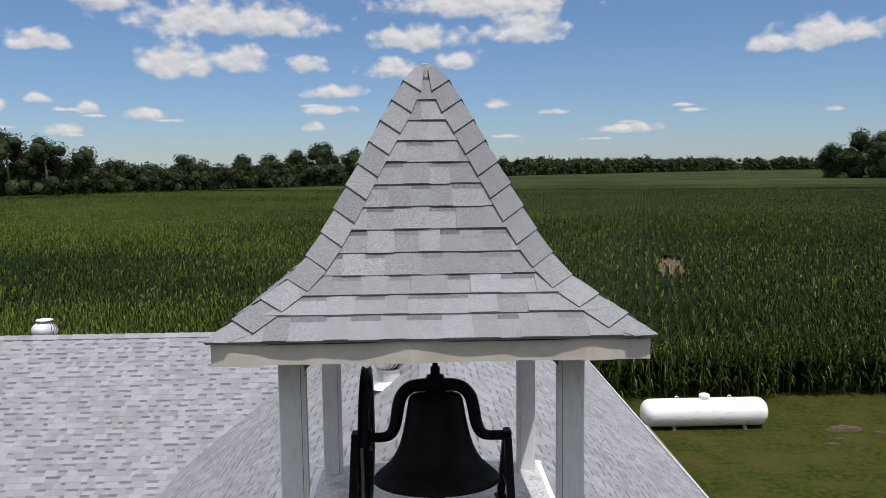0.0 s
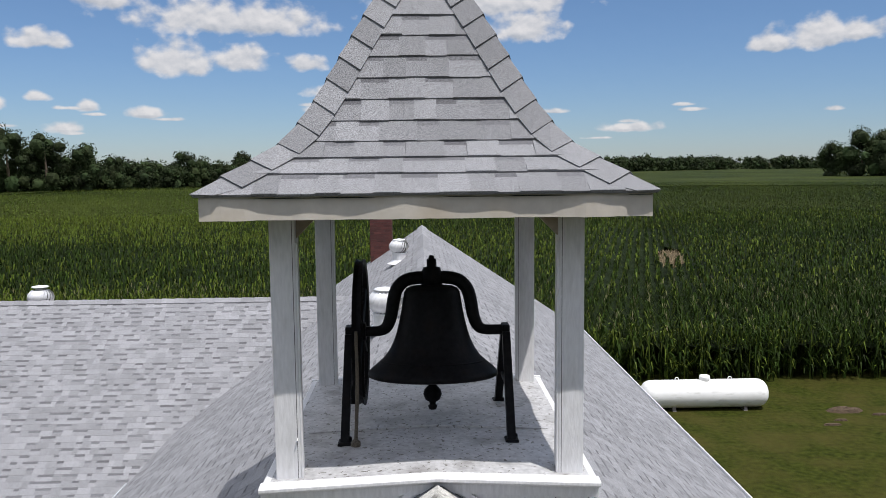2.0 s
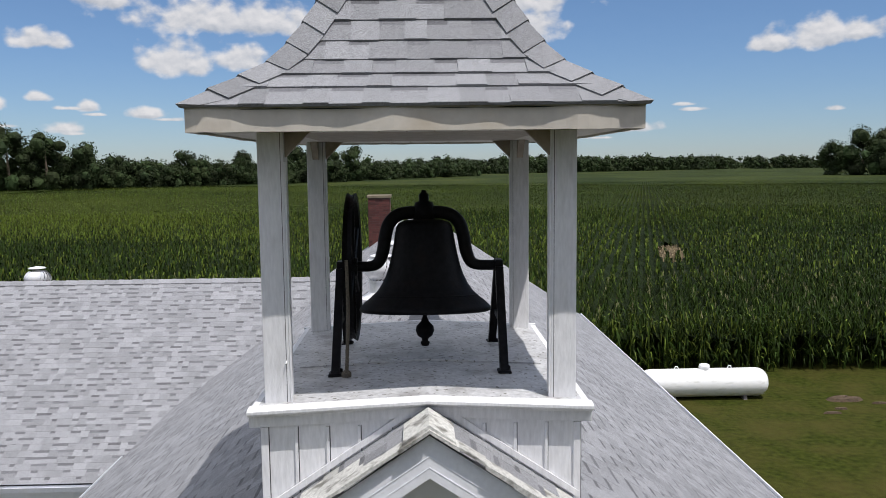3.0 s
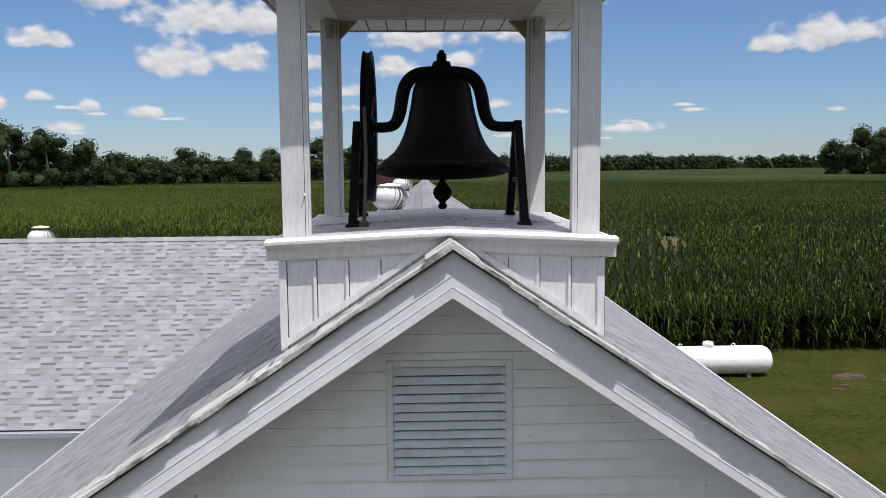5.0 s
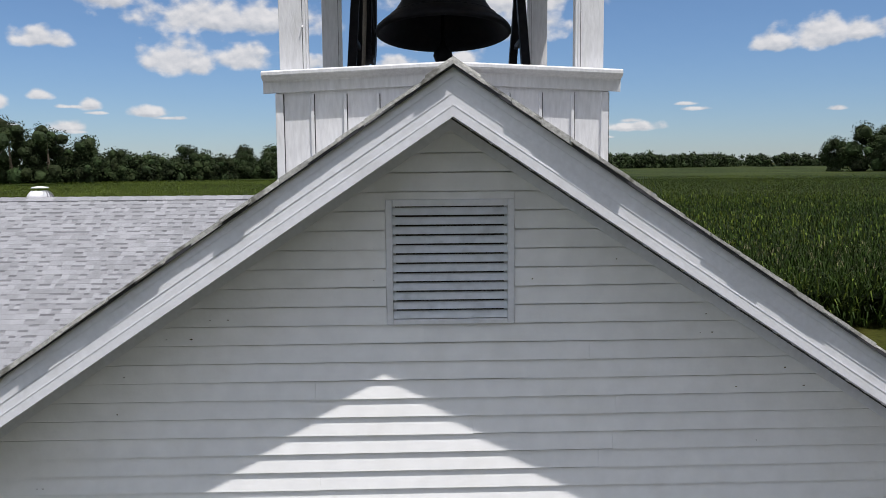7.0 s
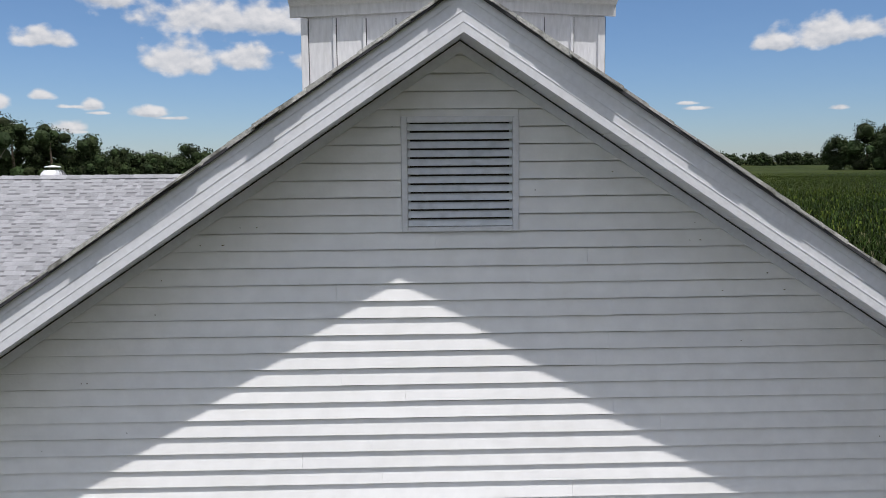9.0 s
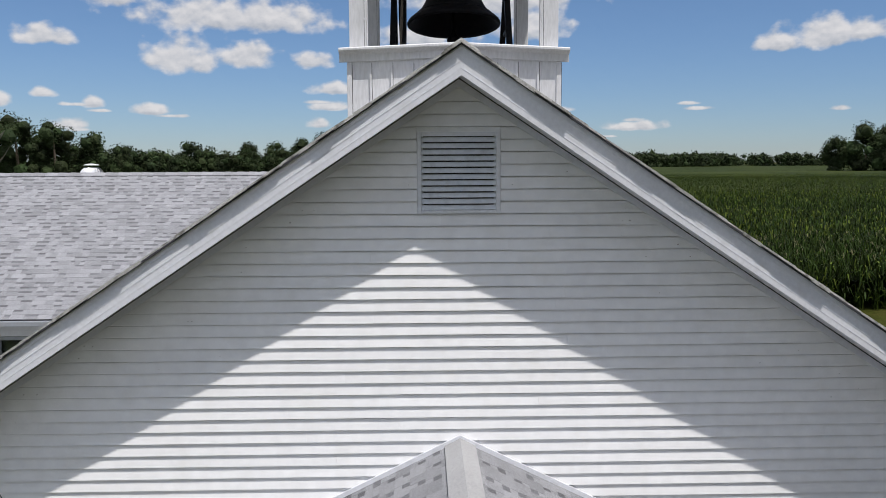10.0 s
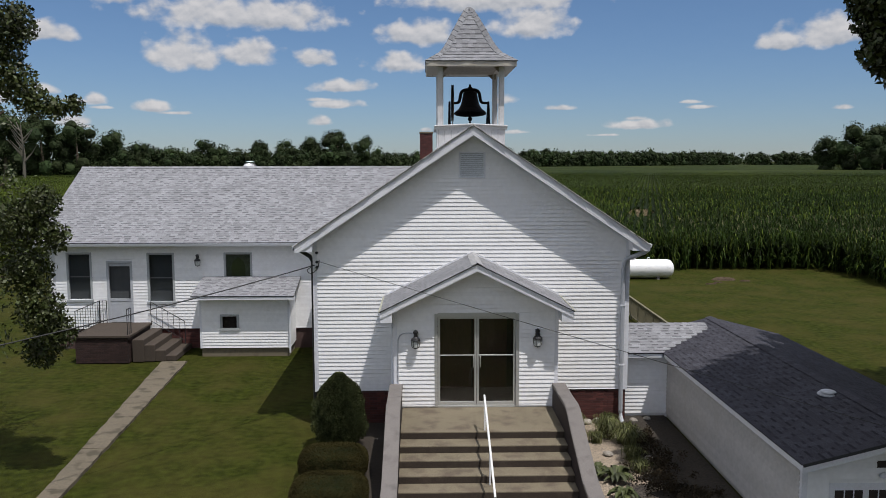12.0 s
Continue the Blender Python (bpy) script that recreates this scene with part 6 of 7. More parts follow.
        part("eave_fascia", boxed(*sorted((e + s * 0.012, e + s * 0.03)), -7.96, 0.1, ez - 0.17, ez - 0.06), TRIM, g)
        part("eave_soffit", boxed(*sorted((e + s * 0.03, e + s * 0.23)), -7.96, 0.15, ez - 0.165, ez - 0.15), TRIM, g)
    cap_row(g, (rx, -8.02, rz + 0.002), (rx, 2.4, rz + 0.002), 0.15, (-c, 0, -sl * c), (c, 0, -sl * c), exposure=0.2, lift=0.005, face=SHINGLE_SHADED)
    # link between garage and nave: front slope, wall and trim
    lsl = 0.35
    lc = 1 / math.hypot(1, lsl)
    o = Vector((4.18, 0.10, ez - 0.02))
    lr = part("link_roof", slab(bmesh.new(), o, (1, 0, 0), (0, lc, lsl * lc), 2.6, 1.45 / lc, 0.05), ROOFFELT, g, "grey shingle link roof")
    shingle_slope(lr, o + Vector((0, -0.02, 0.002)), (1, 0, 0), (0, lc, lsl * lc), 2.6, 1.45 / lc, spans=lambda a, b: [(0, min(2.6, 1.0 + a * lc * lsl / sl + 0.04))], single=lambda x, y: True, seed=131, band=0.52)
    part("link_back_roof", slab(bmesh.new(), Vector((4.18, 3.0, ez - 0.02)), (1, 0, 0), (0, -lc, lsl * lc), 2.6, 1.45 / lc, 0.05), ROOFFELT, g)
    cap_row(g, (4.18, 1.55, 2.392), (6.75, 1.55, 2.392), 0.13, (0, -lc, -lsl * lc), (0, lc, -lsl * lc), exposure=0.22)
    lw = part("link_wall", boxed(4.18, wx0 + 0.1, 0.42, 0.54, 0.0, 1.95), VINYL, g, "white clapboard link wall")
    clapboards(lw, (0, 0.417, 0), (1, 0, 0), (0, -1, 0), 0.12, 1.78, 0.105, lambda z, t: [(4.2, wx0)], joints=False)
    part("link_fascia", boxed(4.18, 5.14, 0.115, 0.135, 1.74, 1.87), TRIM, g)
    part("link_soffit", boxed(4.18, 5.3, 0.135, 0.42, 1.74, 1.755), TRIM, g)
    v = thing("roof_vent", (6.9, -5.35, 2.33), "small pale metal vent on the garage roof", "roof vent")
    part("vent_hood", lathe(bmesh.new(), [(0.20, 2.52), (0.20, 2.545), (0.12, 2.555), (0.11, 2.575), (0.16, 2.585), (0.13, 2.605), (0.03, 2.62)], (6.9, -5.35, -0.215), 16), SPOUT, v, smooth=False)


garage()


# ---- timber railing beyond the garage ----
def railing():
    r = thing("timber_railing", (9, 8, 0), "weathered timber post and rail barrier along a ramp", "railing")
    pts = [Vector((8.05, 24.0, 0)), Vector((7.85, 8.05, 0)), Vector((10.1, 8.1, 0)), Vector((10.05, 4.0, 0))]
    for a, b in zip(pts, pts[1:]):
        d = (b - a).normalized()
        side = Vector((-d.y, d.x, 0)) * 0.045
        for z in (0.92, 0.12):
            part("rail", prism(bmesh.new(), [a - side + Vector((0, 0, z)), a + side + Vector((0, 0, z)), a + side + Vector((0, 0, z + 0.045)), a - side + Vector((0, 0, z + 0.045))], b - a), TIMBER, r)
        n = max(2, round((b - a).length / 1.2))
        for k in range(n + 1):
            p = a + (b - a) * k / n
            part("post", boxed(p.x - 0.04, p.x + 0.04, p.y - 0.04, p.y + 0.04, -0.1, 0.92), TIMBER, r)
        if b is pts[1]:
            m = 110
            bm = bmesh.new()
            for k in range(m):
                p = a + (b - a) * (k + 0.5) / m
                box(bm, p.x - 0.018, p.x + 0.018, p.y - 0.018, p.y + 0.018, 0.16, 0.93)
            part("infill", bm, TIMBER, r, "", kind="stuff")


railing()


# ---- propane tank ----
def tank():
    x0, x1, y, z, rad = 8.52, 13.55, 26.5, 0.61, 0.55
    t = thing("propane_tank", (11, y, 0), "long white horizontal propane tank with dirty underside on the lawn", "gas tank")
    prof = [(0.001, x0), (0.2, x0 + 0.02), (0.36, x0 + 0.08), (0.48, x0 + 0.19), (0.535, x0 + 0.32), (rad, x0 + 0.45), (rad, x1 - 0.45), (0.535, x1 - 0.32), (0.48, x1 - 0.19), (0.36, x1 - 0.08), (0.2, x1 - 0.02), (0.001, x1)]
    part("shell", lathe(bmesh.new(), prof, (0, y, z), 40, "x"), TANKWHITE, t, smooth=True)
    part("valve_dome", lathe(bmesh.new(), [(0.2, z + rad - 0.04), (0.21, z + rad + 0.1), (0.19, z + rad + 0.17), (0.1, z + rad + 0.2), (0.01, z + rad + 0.205)], (11.05, y, 0), 20), TANKWHITE, t, smooth=True)
    for x in (9.95, 12.05):
        part("lifting_lug", tube(bmesh.new(), smooth_line([(x - 0.07, y, z + rad - 0.02), (x - 0.05, y, z + rad + 0.09), (x + 0.05, y, z + rad + 0.09), (x + 0.07, y, z + rad - 0.02)], 3), 0.018, 6), TANKWHITE, t)
    for x in (9.7, 12.5):
        part("saddle", prism(bmesh.new(), [(x, y - 0.4, 0), (x, y + 0.4, 0), (x, y + 0.3, 0.2), (x, y - 0.3, 0.2)], (0.14, 0, 0)), CONCRETE_GREY, t, "concrete saddle")


tank()


# ---- overhead wires ----
def wires():
    ins = thing("wire_bracket", (-4.1, -0.05, 4.4), "black insulators on the corner of the church", "insulator")
    for z in (4.64, 4.40, 4.26):
        part("insulator", lathe(bmesh.new(), [(0.012, 0.0), (0.03, -0.02), (0.036, -0.05), (0.028, -0.08), (0.034, -0.1), (0.01, -0.12)], (-4.06, -0.02, z), 12, "y"), CABLE, ins)

    def sagging(a, b, sag, n=24):
        a, b = Vector(a), Vector(b)
        return [a + (b - a) * (k / n) - Vector((0, 0, 4 * sag * (k / n) * (1 - k / n))) for k in range(n + 1)]

    a, d = Vector((-4.12, -0.12, 4.32)), Vector((-0.66, -0.75, -0.09))
    bm = tube(bmesh.new(), sagging(a, a + d * 30 + Vector((0, 0, 2.5)), 0.9), 0.014, 6)
    solo("service_cable", bm, CABLE, "thick black service cable to the church corner", "cable", "overhead wires")
    d = Vector((0.629, -0.777, -0.06))
    bm = tube(bmesh.new(), sagging(a + Vector((0.1, 0, 0.1)), a + d * 32 + Vector((0, 0, 0.3)), 0.1), 0.0055, 6)
    solo("telephone_wire", bm, CABLE, "thin black wire crossing before the church front", "cable", "overhead wires")
    loop = smooth_line([(-4.12, -0.1, 4.32), (-4.3, -0.14, 4.2), (-4.22, -0.1, 4.1), (-4.08, -0.08, 4.18), (-4.02, -0.05, 4.3), (-4.0, -0.05, 4.45)], 4)
    solo("drip_loop", tube(bmesh.new(), loop, 0.011, 6), CABLE, "looped black cable ends under the eave", "cable", "overhead wires")


wires()

# ---- pavement, beds, bare soil ----
def flat_patch(name, outline, z, material, label, category, kind="structure", jitter=0.0):
    bm = bmesh.new()
    top = [bm.verts.new((x, y, z)) for x, y in outline]
    low = [bm.verts.new((x, y, -0.12)) for x, y in outline]
    bm.faces.new(top)
    for i in range(len(top)):
        j = (i + 1) % len(top)
        bm.faces.new((low[i], low[j], top[j], top[i]))
    bmesh.ops.recalc_face_normals(bm, faces=bm.faces)
    return solo(name, bm, material, label, category, kind=kind)


def pavement():
    p = thing("pavement", (-9.6, 0, 0), "narrow worn concrete garden path across the lawn", "path", kind="structure")
    rng = random.Random(8)
    y = 7.0
    while y > -16:
        y2 = y - 1.25
        def edge(v):
            k = min((7.0 - v) / 11.2, 1.3)
            return -10.5 + 1.08 * k, -9.62 + 0.68 * k
        a, b = edge(y), edge(y2)
        t = rng.uniform(-0.008, 0.008)
        bm = bmesh.new()
        m = 6
        rows = [y - 0.006 + (y2 - y + 0.012) * k / m for k in range(m + 1)]
        west = [(edge(v)[0] + 0.035 * noise.noise(Vector((v * 2.3, 0, 0))), v, -0.1) for v in rows]
        east = [(edge(v)[1] + 0.035 * noise.noise(Vector((v * 2.3, 7, 0))), v, -0.1) for v in rows]
        prism(bm, west + east[::-1], (0, 0, 0.135 + t))
        part("slab", bm, WALK, p)
        y = y2


pavement()
flat_patch("gravel_bed", [(2.05, -0.02), (4.15, -0.02), (4.15, 0.38), (5.28, 0.38), (5.28, -7.0), (3.6, -7.5), (2.0, -6.6)], 0.045, GRAVEL, "tan gravel bed beside the steps", "gravel bed")
# dark soil whose strip also paints the shade on the garage side
wander = [(3.75 + 0.22 * math.sin(1.7 * k) + 0.16 * math.sin(4.1 * k + 1), -6.8 + 0.28 * k) for k in range(25)]
flat_patch("mulch_strip", [(4.2, 0.36), (5.3, 0.36), (5.3, -6.8)] + wander, 0.06, MULCH, "dark soil strip along the garage wall with shade in its colour", "soil bed")
flat_patch("shade_bed", [(-2.12, -0.0), (-2.12, -6.0), (-2.7, -5.5), (-2.9, -2.2), (-4.1, -0.6), (-4.1, -0.0)], 0.04, MULCH, "dark bare soil bed along the church wall", "soil bed")


def dirt_patch(cx, cy, rx, ry, h, seed, label):
    rng = random.Random(seed)
    bm = bmesh.new()
    rings = []
    for k, r in enumerate((1.0, 0.75, 0.5, 0.25)):
        rings.append([bm.verts.new((cx + rx * r * math.cos(a) * (1 + 0.6 * noise.noise(Vector((math.cos(a) * 2, math.sin(a) * 2, seed)))), cy + ry * r * math.sin(a) * (1 + 0.6 * noise.noise(Vector((math.cos(a) * 2, math.sin(a) * 2, seed + 9)))), (-0.03 if k == 0 else 0.05 + h * (1 - r)) + (rng.uniform(0, 0.5) * h if k else 0))) for a in [2 * math.pi * i / 22 for i in range(22)]])
    for a, b in zip(rings, rings[1:]):
        for i in range(22):
            bm.faces.new((a[i], a[(i + 1) % 22], b[(i + 1) % 22], b[i]))
    bm.faces.new(rings[-1])
    bmesh.ops.recalc_face_normals(bm, faces=bm.faces)
    return solo("bare_soil", bm, DIRT, label, "bare soil", "bare soil patches")


dirt_patch(16.3, 25.8, 0.7, 0.26, 0.11, 3, "low heap of brown soil on the lawn")
for i, (x, y, rx, ry) in enumerate([(15.0, 24.2, 0.35, 0.09), (15.6, 24.7, 0.25, 0.07), (17.4, 25.3, 0.3, 0.07)]):
    dirt_patch(x, y, rx, ry, 0.01, 20 + i, "thin bare brown soil patch in the lawn")

RNG = np.random.default_rng(11)


def leaf_cloud(centres, radii, count, size, rng=RNG, shell=0.55, squash=1.0):
    """Random small leaf quads in a set of blobs, denser near their skins."""
    centres, radii = np.asarray(centres, float), np.asarray(radii, float)
    pick = rng.choice(len(centres), count, p=radii ** 2 / (radii ** 2).sum())
    d = rng.normal(size=(count, 3))
    d /= np.linalg.norm(d, axis=1)[:, None]
    rr = radii[pick] * (shell + (1.12 - shell) * rng.random(count) ** 0.6)
    c = centres[pick] + d * rr[:, None] * np.array([1, 1, squash])
    a = rng.normal(size=(count, 3)) + d * 0.2
    a /= np.linalg.norm(a, axis=1)[:, None]
    b = np.cross(a, d + 0.7 * rng.normal(size=(count, 3)))
    b /= np.linalg.norm(b, axis=1)[:, None] + 1e-9
    s = size * rng.uniform(0.6, 1.4, count)[:, None]
    v = np.stack([c - a * s * 0.5, c + b * s * 0.3, c + a * s * 0.55, c - b * s * 0.3], 1).reshape(-1, 3)
    return v, np.arange(4 * count).reshape(-1, 4)


def join(arrays):
    vs, qs, n = [], [], 0
    for v, q in arrays:
        vs.append(v)
        qs.append(q + n)
        n += len(v)
    return np.concatenate(vs), np.concatenate(qs)


def ball_arrays(level):
    bm = bmesh.new()
    bmesh.ops.create_icosphere(bm, subdivisions=level, radius=1.0)
    v = np.array([p.co[:] for p in bm.verts])
    q = np.array([[p.index for p in f.verts] + [f.verts[2].index] for f in bm.faces])
    bm.free()
    return v, q


BALLS = {1: ball_arrays(1), 2: ball_arrays(2)}


def dense_inside(blobs, radii, level, rng, share=0.66):
    """The closed inner foliage that the outer leaves grow from: knobbly lumps."""
    v, q = BALLS[level]
    out = []
    for c, r in zip(blobs, radii):
        out.append((np.asarray(c) + v * (r * share * rng.uniform(0.8, 1.12, (len(v), 1))), q))
    return out


def crown_blobs(cx, cy, z0, z1, rad, n, rng):
    """Overlapping blobs that fill an uneven crown."""
    out, rr = [], []
    for _ in range(n):
        u = rng.random()
        z = z0 + (z1 - z0) * u
        w = rad * math.sin(math.pi * (0.12 + 0.80 * u)) ** 0.7
        a, k = rng.uniform(0, 2 * math.pi), math.sqrt(rng.random())
        out.append((cx + w * k * 0.85 * math.cos(a), cy + w * k * 0.85 * math.sin(a), z))
        rr.append(rad * rng.uniform(0.28, 0.5))
    return out, rr


def far_tree(x, y, h, rad, seed, leaves=900, size=0.9, label="broad green tree at the edge of the corn field"):
    rng = np.random.default_rng(seed)
    t = thing("tree", (x, y, 0), label, "tree", "trees along the field")
    part("trunk", tube(bmesh.new(), [(x, y, -0.2), (x + 0.2, y, h * 0.3), (x - 0.1, y, h * 0.75)], [h * 0.03, h * 0.022, h * 0.006], 7), BARK, t)
    blobs, rr = crown_blobs(x, y, h * 0.10, h * 0.88, rad, 30, rng)
    v, q = join([leaf_cloud(blobs, rr, leaves, size, rng, shell=0.7)] + dense_inside(blobs, rr, 2, rng))
    under_parent(new("crown", np_mesh("crown", v, q, LEAF_FAR)), t)


FAR = [(-148, 268, 25, 10), (-138, 274, 24.5, 9), (-128, 280, 22.5, 8), (-119, 287, 19, 7), (-160, 262, 20, 9), (-171, 255, 21, 9), (-184, 250, 18, 8), (-43, 372, 22, 8), (-56, 372, 18, 6.5), (-31, 388, 20, 6.5), (-74, 345, 16, 6), (-96, 330, 16, 6), (-112, 300, 14, 6), (-64, 350, 17, 6),
       (224, 402, 26, 11), (236, 398, 26, 12), (250, 396, 27, 12), (265, 393, 25, 12), (214, 410, 19, 8), (282, 390, 26, 12), (242, 410, 24, 11)]
for i, (x, y, h, rad) in enumerate(FAR):
    far_tree(x, y, h, rad, 200 + i, 4200, 0.8 if x > 0 else 0.66)


def woods():
    rng = np.random.default_rng(5)
    arr = []
    def belt(a, b, n, h, hv, depth, size, leaves):
        a, b = np.array(a, float), np.array(b, float)
        d = (b - a) / np.linalg.norm(b - a)
        side = np.array([-d[1], d[0]])
        for _ in range(n):
            p = a + (b - a) * rng.random() + side * depth * (rng.random())
            hh = h + hv * rng.normal()
            blobs, rr = crown_blobs(p[0], p[1], 0.8, hh * 0.86, hh * 0.5, 10, rng)
            arr.append(leaf_cloud(blobs, rr, leaves, size, rng, shell=0.72))
            arr.extend(dense_inside(blobs, rr, 1, rng))
    belt((-330, 210), (-120, 288), 110, 13, 2.0, 20, 0.85, 620)
    belt((-125, 288), (-34, 372), 100, 11, 1.6, 16, 0.85, 600)
    belt((-34, 380), (40, 520), 50, 10, 1.5, 20, 1.0, 450)
    belt((-20, 560), (92, 640), 70, 13, 1.5, 30, 1.3, 350)
    belt((85, 640), (320, 805), 190, 14.0, 1.6, 40, 1.6, 240)
    belt((310, 800), (900, 900), 170, 14.5, 1.8, 60, 2.2, 200)
    belt((-700, 700), (150, 1050), 90, 10, 1.5, 60, 4.0, 200)
    belt((150, 1050), (900, 1300), 90, 13, 2.0, 60, 5.0, 200)
    v, q = join(arr)
    ob = new("woodland", np_mesh("woodland", v, q, LEAF_FAR))
    tagged(ob, "dark green belt of woodland behind the corn field", "woodland", kind="stuff")


woods()


def bare_tree():
    t = thing("dead_tree", (-131, 246, 0), "pale dead tree with bare branches before the woods", "tree")
    rng = random.Random(2)
    bm = bmesh.new()
    tube(bm, [(-131, 246, 0), (-130.6, 246, 9), (-131.3, 246, 19)], [0.6, 0.42, 0.12], 6)
    part("trunk", bm, LEAF_DRY, t)
    for k in range(14):
        z = 6 + 11 * k / 14
        a = rng.uniform(0, 6.28)
        l = rng.uniform(3.0, 6.0)
        part("branch", tube(bmesh.new(), [(-131, 246, z), (-131 + l * 0.5 * math.cos(a), 246 + l * 0.5 * math.sin(a), z + l * 0.5), (-131 + l * math.cos(a), 246 + l * math.sin(a), z + l * 1.1)], [0.26, 0.17, 0.06], 5), LEAF_DRY, t)


bare_tree()


# ---- near trees at both sides of the forecourt ----
def near_tree(name, x, y, trunk_h, blobs, radii, leaves, size, seed, label, tips=()):
    rng = np.random.default_rng(seed)
    t = thing(name, (x, y, 0), label, "tree")
    part("trunk", tube(bmesh.new(), smooth_line([(x, y, -0.2), (x + 0.1, y, 1.5), (x - 0.1, y + 0.1, trunk_h), (x, y, trunk_h + 3)], 3), [0.34] * 4 + [0.27] * 3 + [0.2, 0.16, 0.1][:3], 10), BARK, t)
    for i, (c, r) in enumerate(zip(blobs, radii)):
        if i % 2 == 0 or i < 6:
            z0 = min(trunk_h + 1.5, max(1.8, c[2] - 2.5))
            mid = ((x + c[0]) / 2, (y + c[1]) / 2, (z0 + c[2]) / 2 + 0.3)
            part("limb", tube(bmesh.new(), smooth_line([(x, y, z0), mid, c], 3), [0.13, 0.11, 0.09, 0.07, 0.05, 0.035, 0.02], 6), BARK, t)
    v, q = leaf_cloud(blobs, radii, leaves, size, rng, shell=0.15)
    if len(tips):
        v2, q2 = leaf_cloud([p[:3] for p in tips], [p[3] for p in tips], 1200 * len(tips), min(size, 0.12), rng, shell=0.1)
        v, q = join([(v, q), (v2, q2)])
    under_parent(new("crown", np_mesh("crown", v, q, LEAF)), t)


def side_trees():
    rng = np.random.default_rng(44)
    blobs, rr = [], []
    for _ in range(95):
        a, u = rng.uniform(0, 2 * math.pi), rng.random()
        z = 2.6 + 8.5 * u
        w = 4.1 * math.sin(math.pi * (0.2 + 0.7 * u)) * math.sqrt(rng.random())
        c = (-13.5 + w * math.cos(a), -3.6 + w * math.sin(a), z)
        if 6.4 < z < 8.0 and c[0] > -11.2:
            continue
        blobs.append(c)
        rr.append(rng.uniform(0.5, 0.95))
    near_tree("side_tree", -14.2, -3.8, 3.6, blobs, rr, 26000, 0.092, 45, "leafy deciduous tree with drooping branches on the lawn",
              [(-8.7, -3.5, 8.2, 0.22), (-9.1, -3.5, 8.15, 0.25), (-9.5, -3.6, 8.3, 0.35), (-9.9, -3.6, 8.7, 0.45), (-10.2, -3.5, 9.4, 0.5), (-9.8, -3.6, 9.9, 0.45), (-9.5, -3.5, 6.1, 0.4), (-9.9, -3.6, 5.7, 0.5), (-9.3, -3.5, 5.4, 0.35), (-9.9, -3.4, 4.6, 0.5), (-9.3, -3.5, 3.3, 0.4), (-9.6, -3.6, 3.8, 0.5), (-9.9, -3.0, 2.8, 0.4)])
    blobs, rr = [], []
    while len(blobs) < 150:
        d = Vector(rng.normal(size=3)).normalized() * rng.random() ** 0.4
        c = (rng.uniform(7.9, 14.6), rng.uniform(-14.2, -6.1), rng.uniform(12.3, 13.6) + (1.6 * rng.random() if d.y < 0 else 0))
        r = rng.uniform(0.8, 1.25)
        # the outer corner is rounded
        if c[0] > 12.6 and c[1] < -11.5:
            continue
        blobs.append(c)
        rr.append(r)
    # unseen extra crown, added to block sky light from the garage
    while len(blobs) < 210:
        y, z = rng.uniform(-18.0, -11.0), rng.uniform(6.5, 12.8)
        r = rng.uniform(0.8, 1.2)
        blobs.append((0.575 * (y + 21.2) + 0.4 + r + 4.0 * rng.random(), y, z))
        rr.append(r)
    near_tree("shade_tree", 11.9, -7.4, 6.0, blobs, rr, 56000, 0.4, 46, "tall deciduous tree shading the garage roof",
              [(6.1, -8.0, 9.3, 0.42), (6.35, -8.0, 9.8, 0.5), (6.0, -8.2, 8.75, 0.3), (6.6, -7.8, 9.4, 0.45), (6.3, -8.1, 8.5, 0.28), (5.9, -8.0, 9.6, 0.35)])


    # second tree stands wholly out of view, added to darken the garage
    blobs, rr = [], []
    while len(blobs) < 190:
        y = rng.uniform(-13.5, 0.5)
        x = 0.575 * (y + 21.2) + 0.4 + 5.5 * rng.random() ** 1.4
        c, r = (x, y, rng.uniform(3.2, 12.5)), rng.uniform(1.0, 1.4)
        if x - r < 9.3 and c[2] < 4.2:
            continue
        blobs.append((x + r - 0.6, y, c[2]))
        rr.append(r)
    near_tree("shade_tree", 14.6, -5.4, 3.4, blobs, rr, 42000, 0.42, 47, "unseen tree added to keep sky light off the garage")


side_trees()


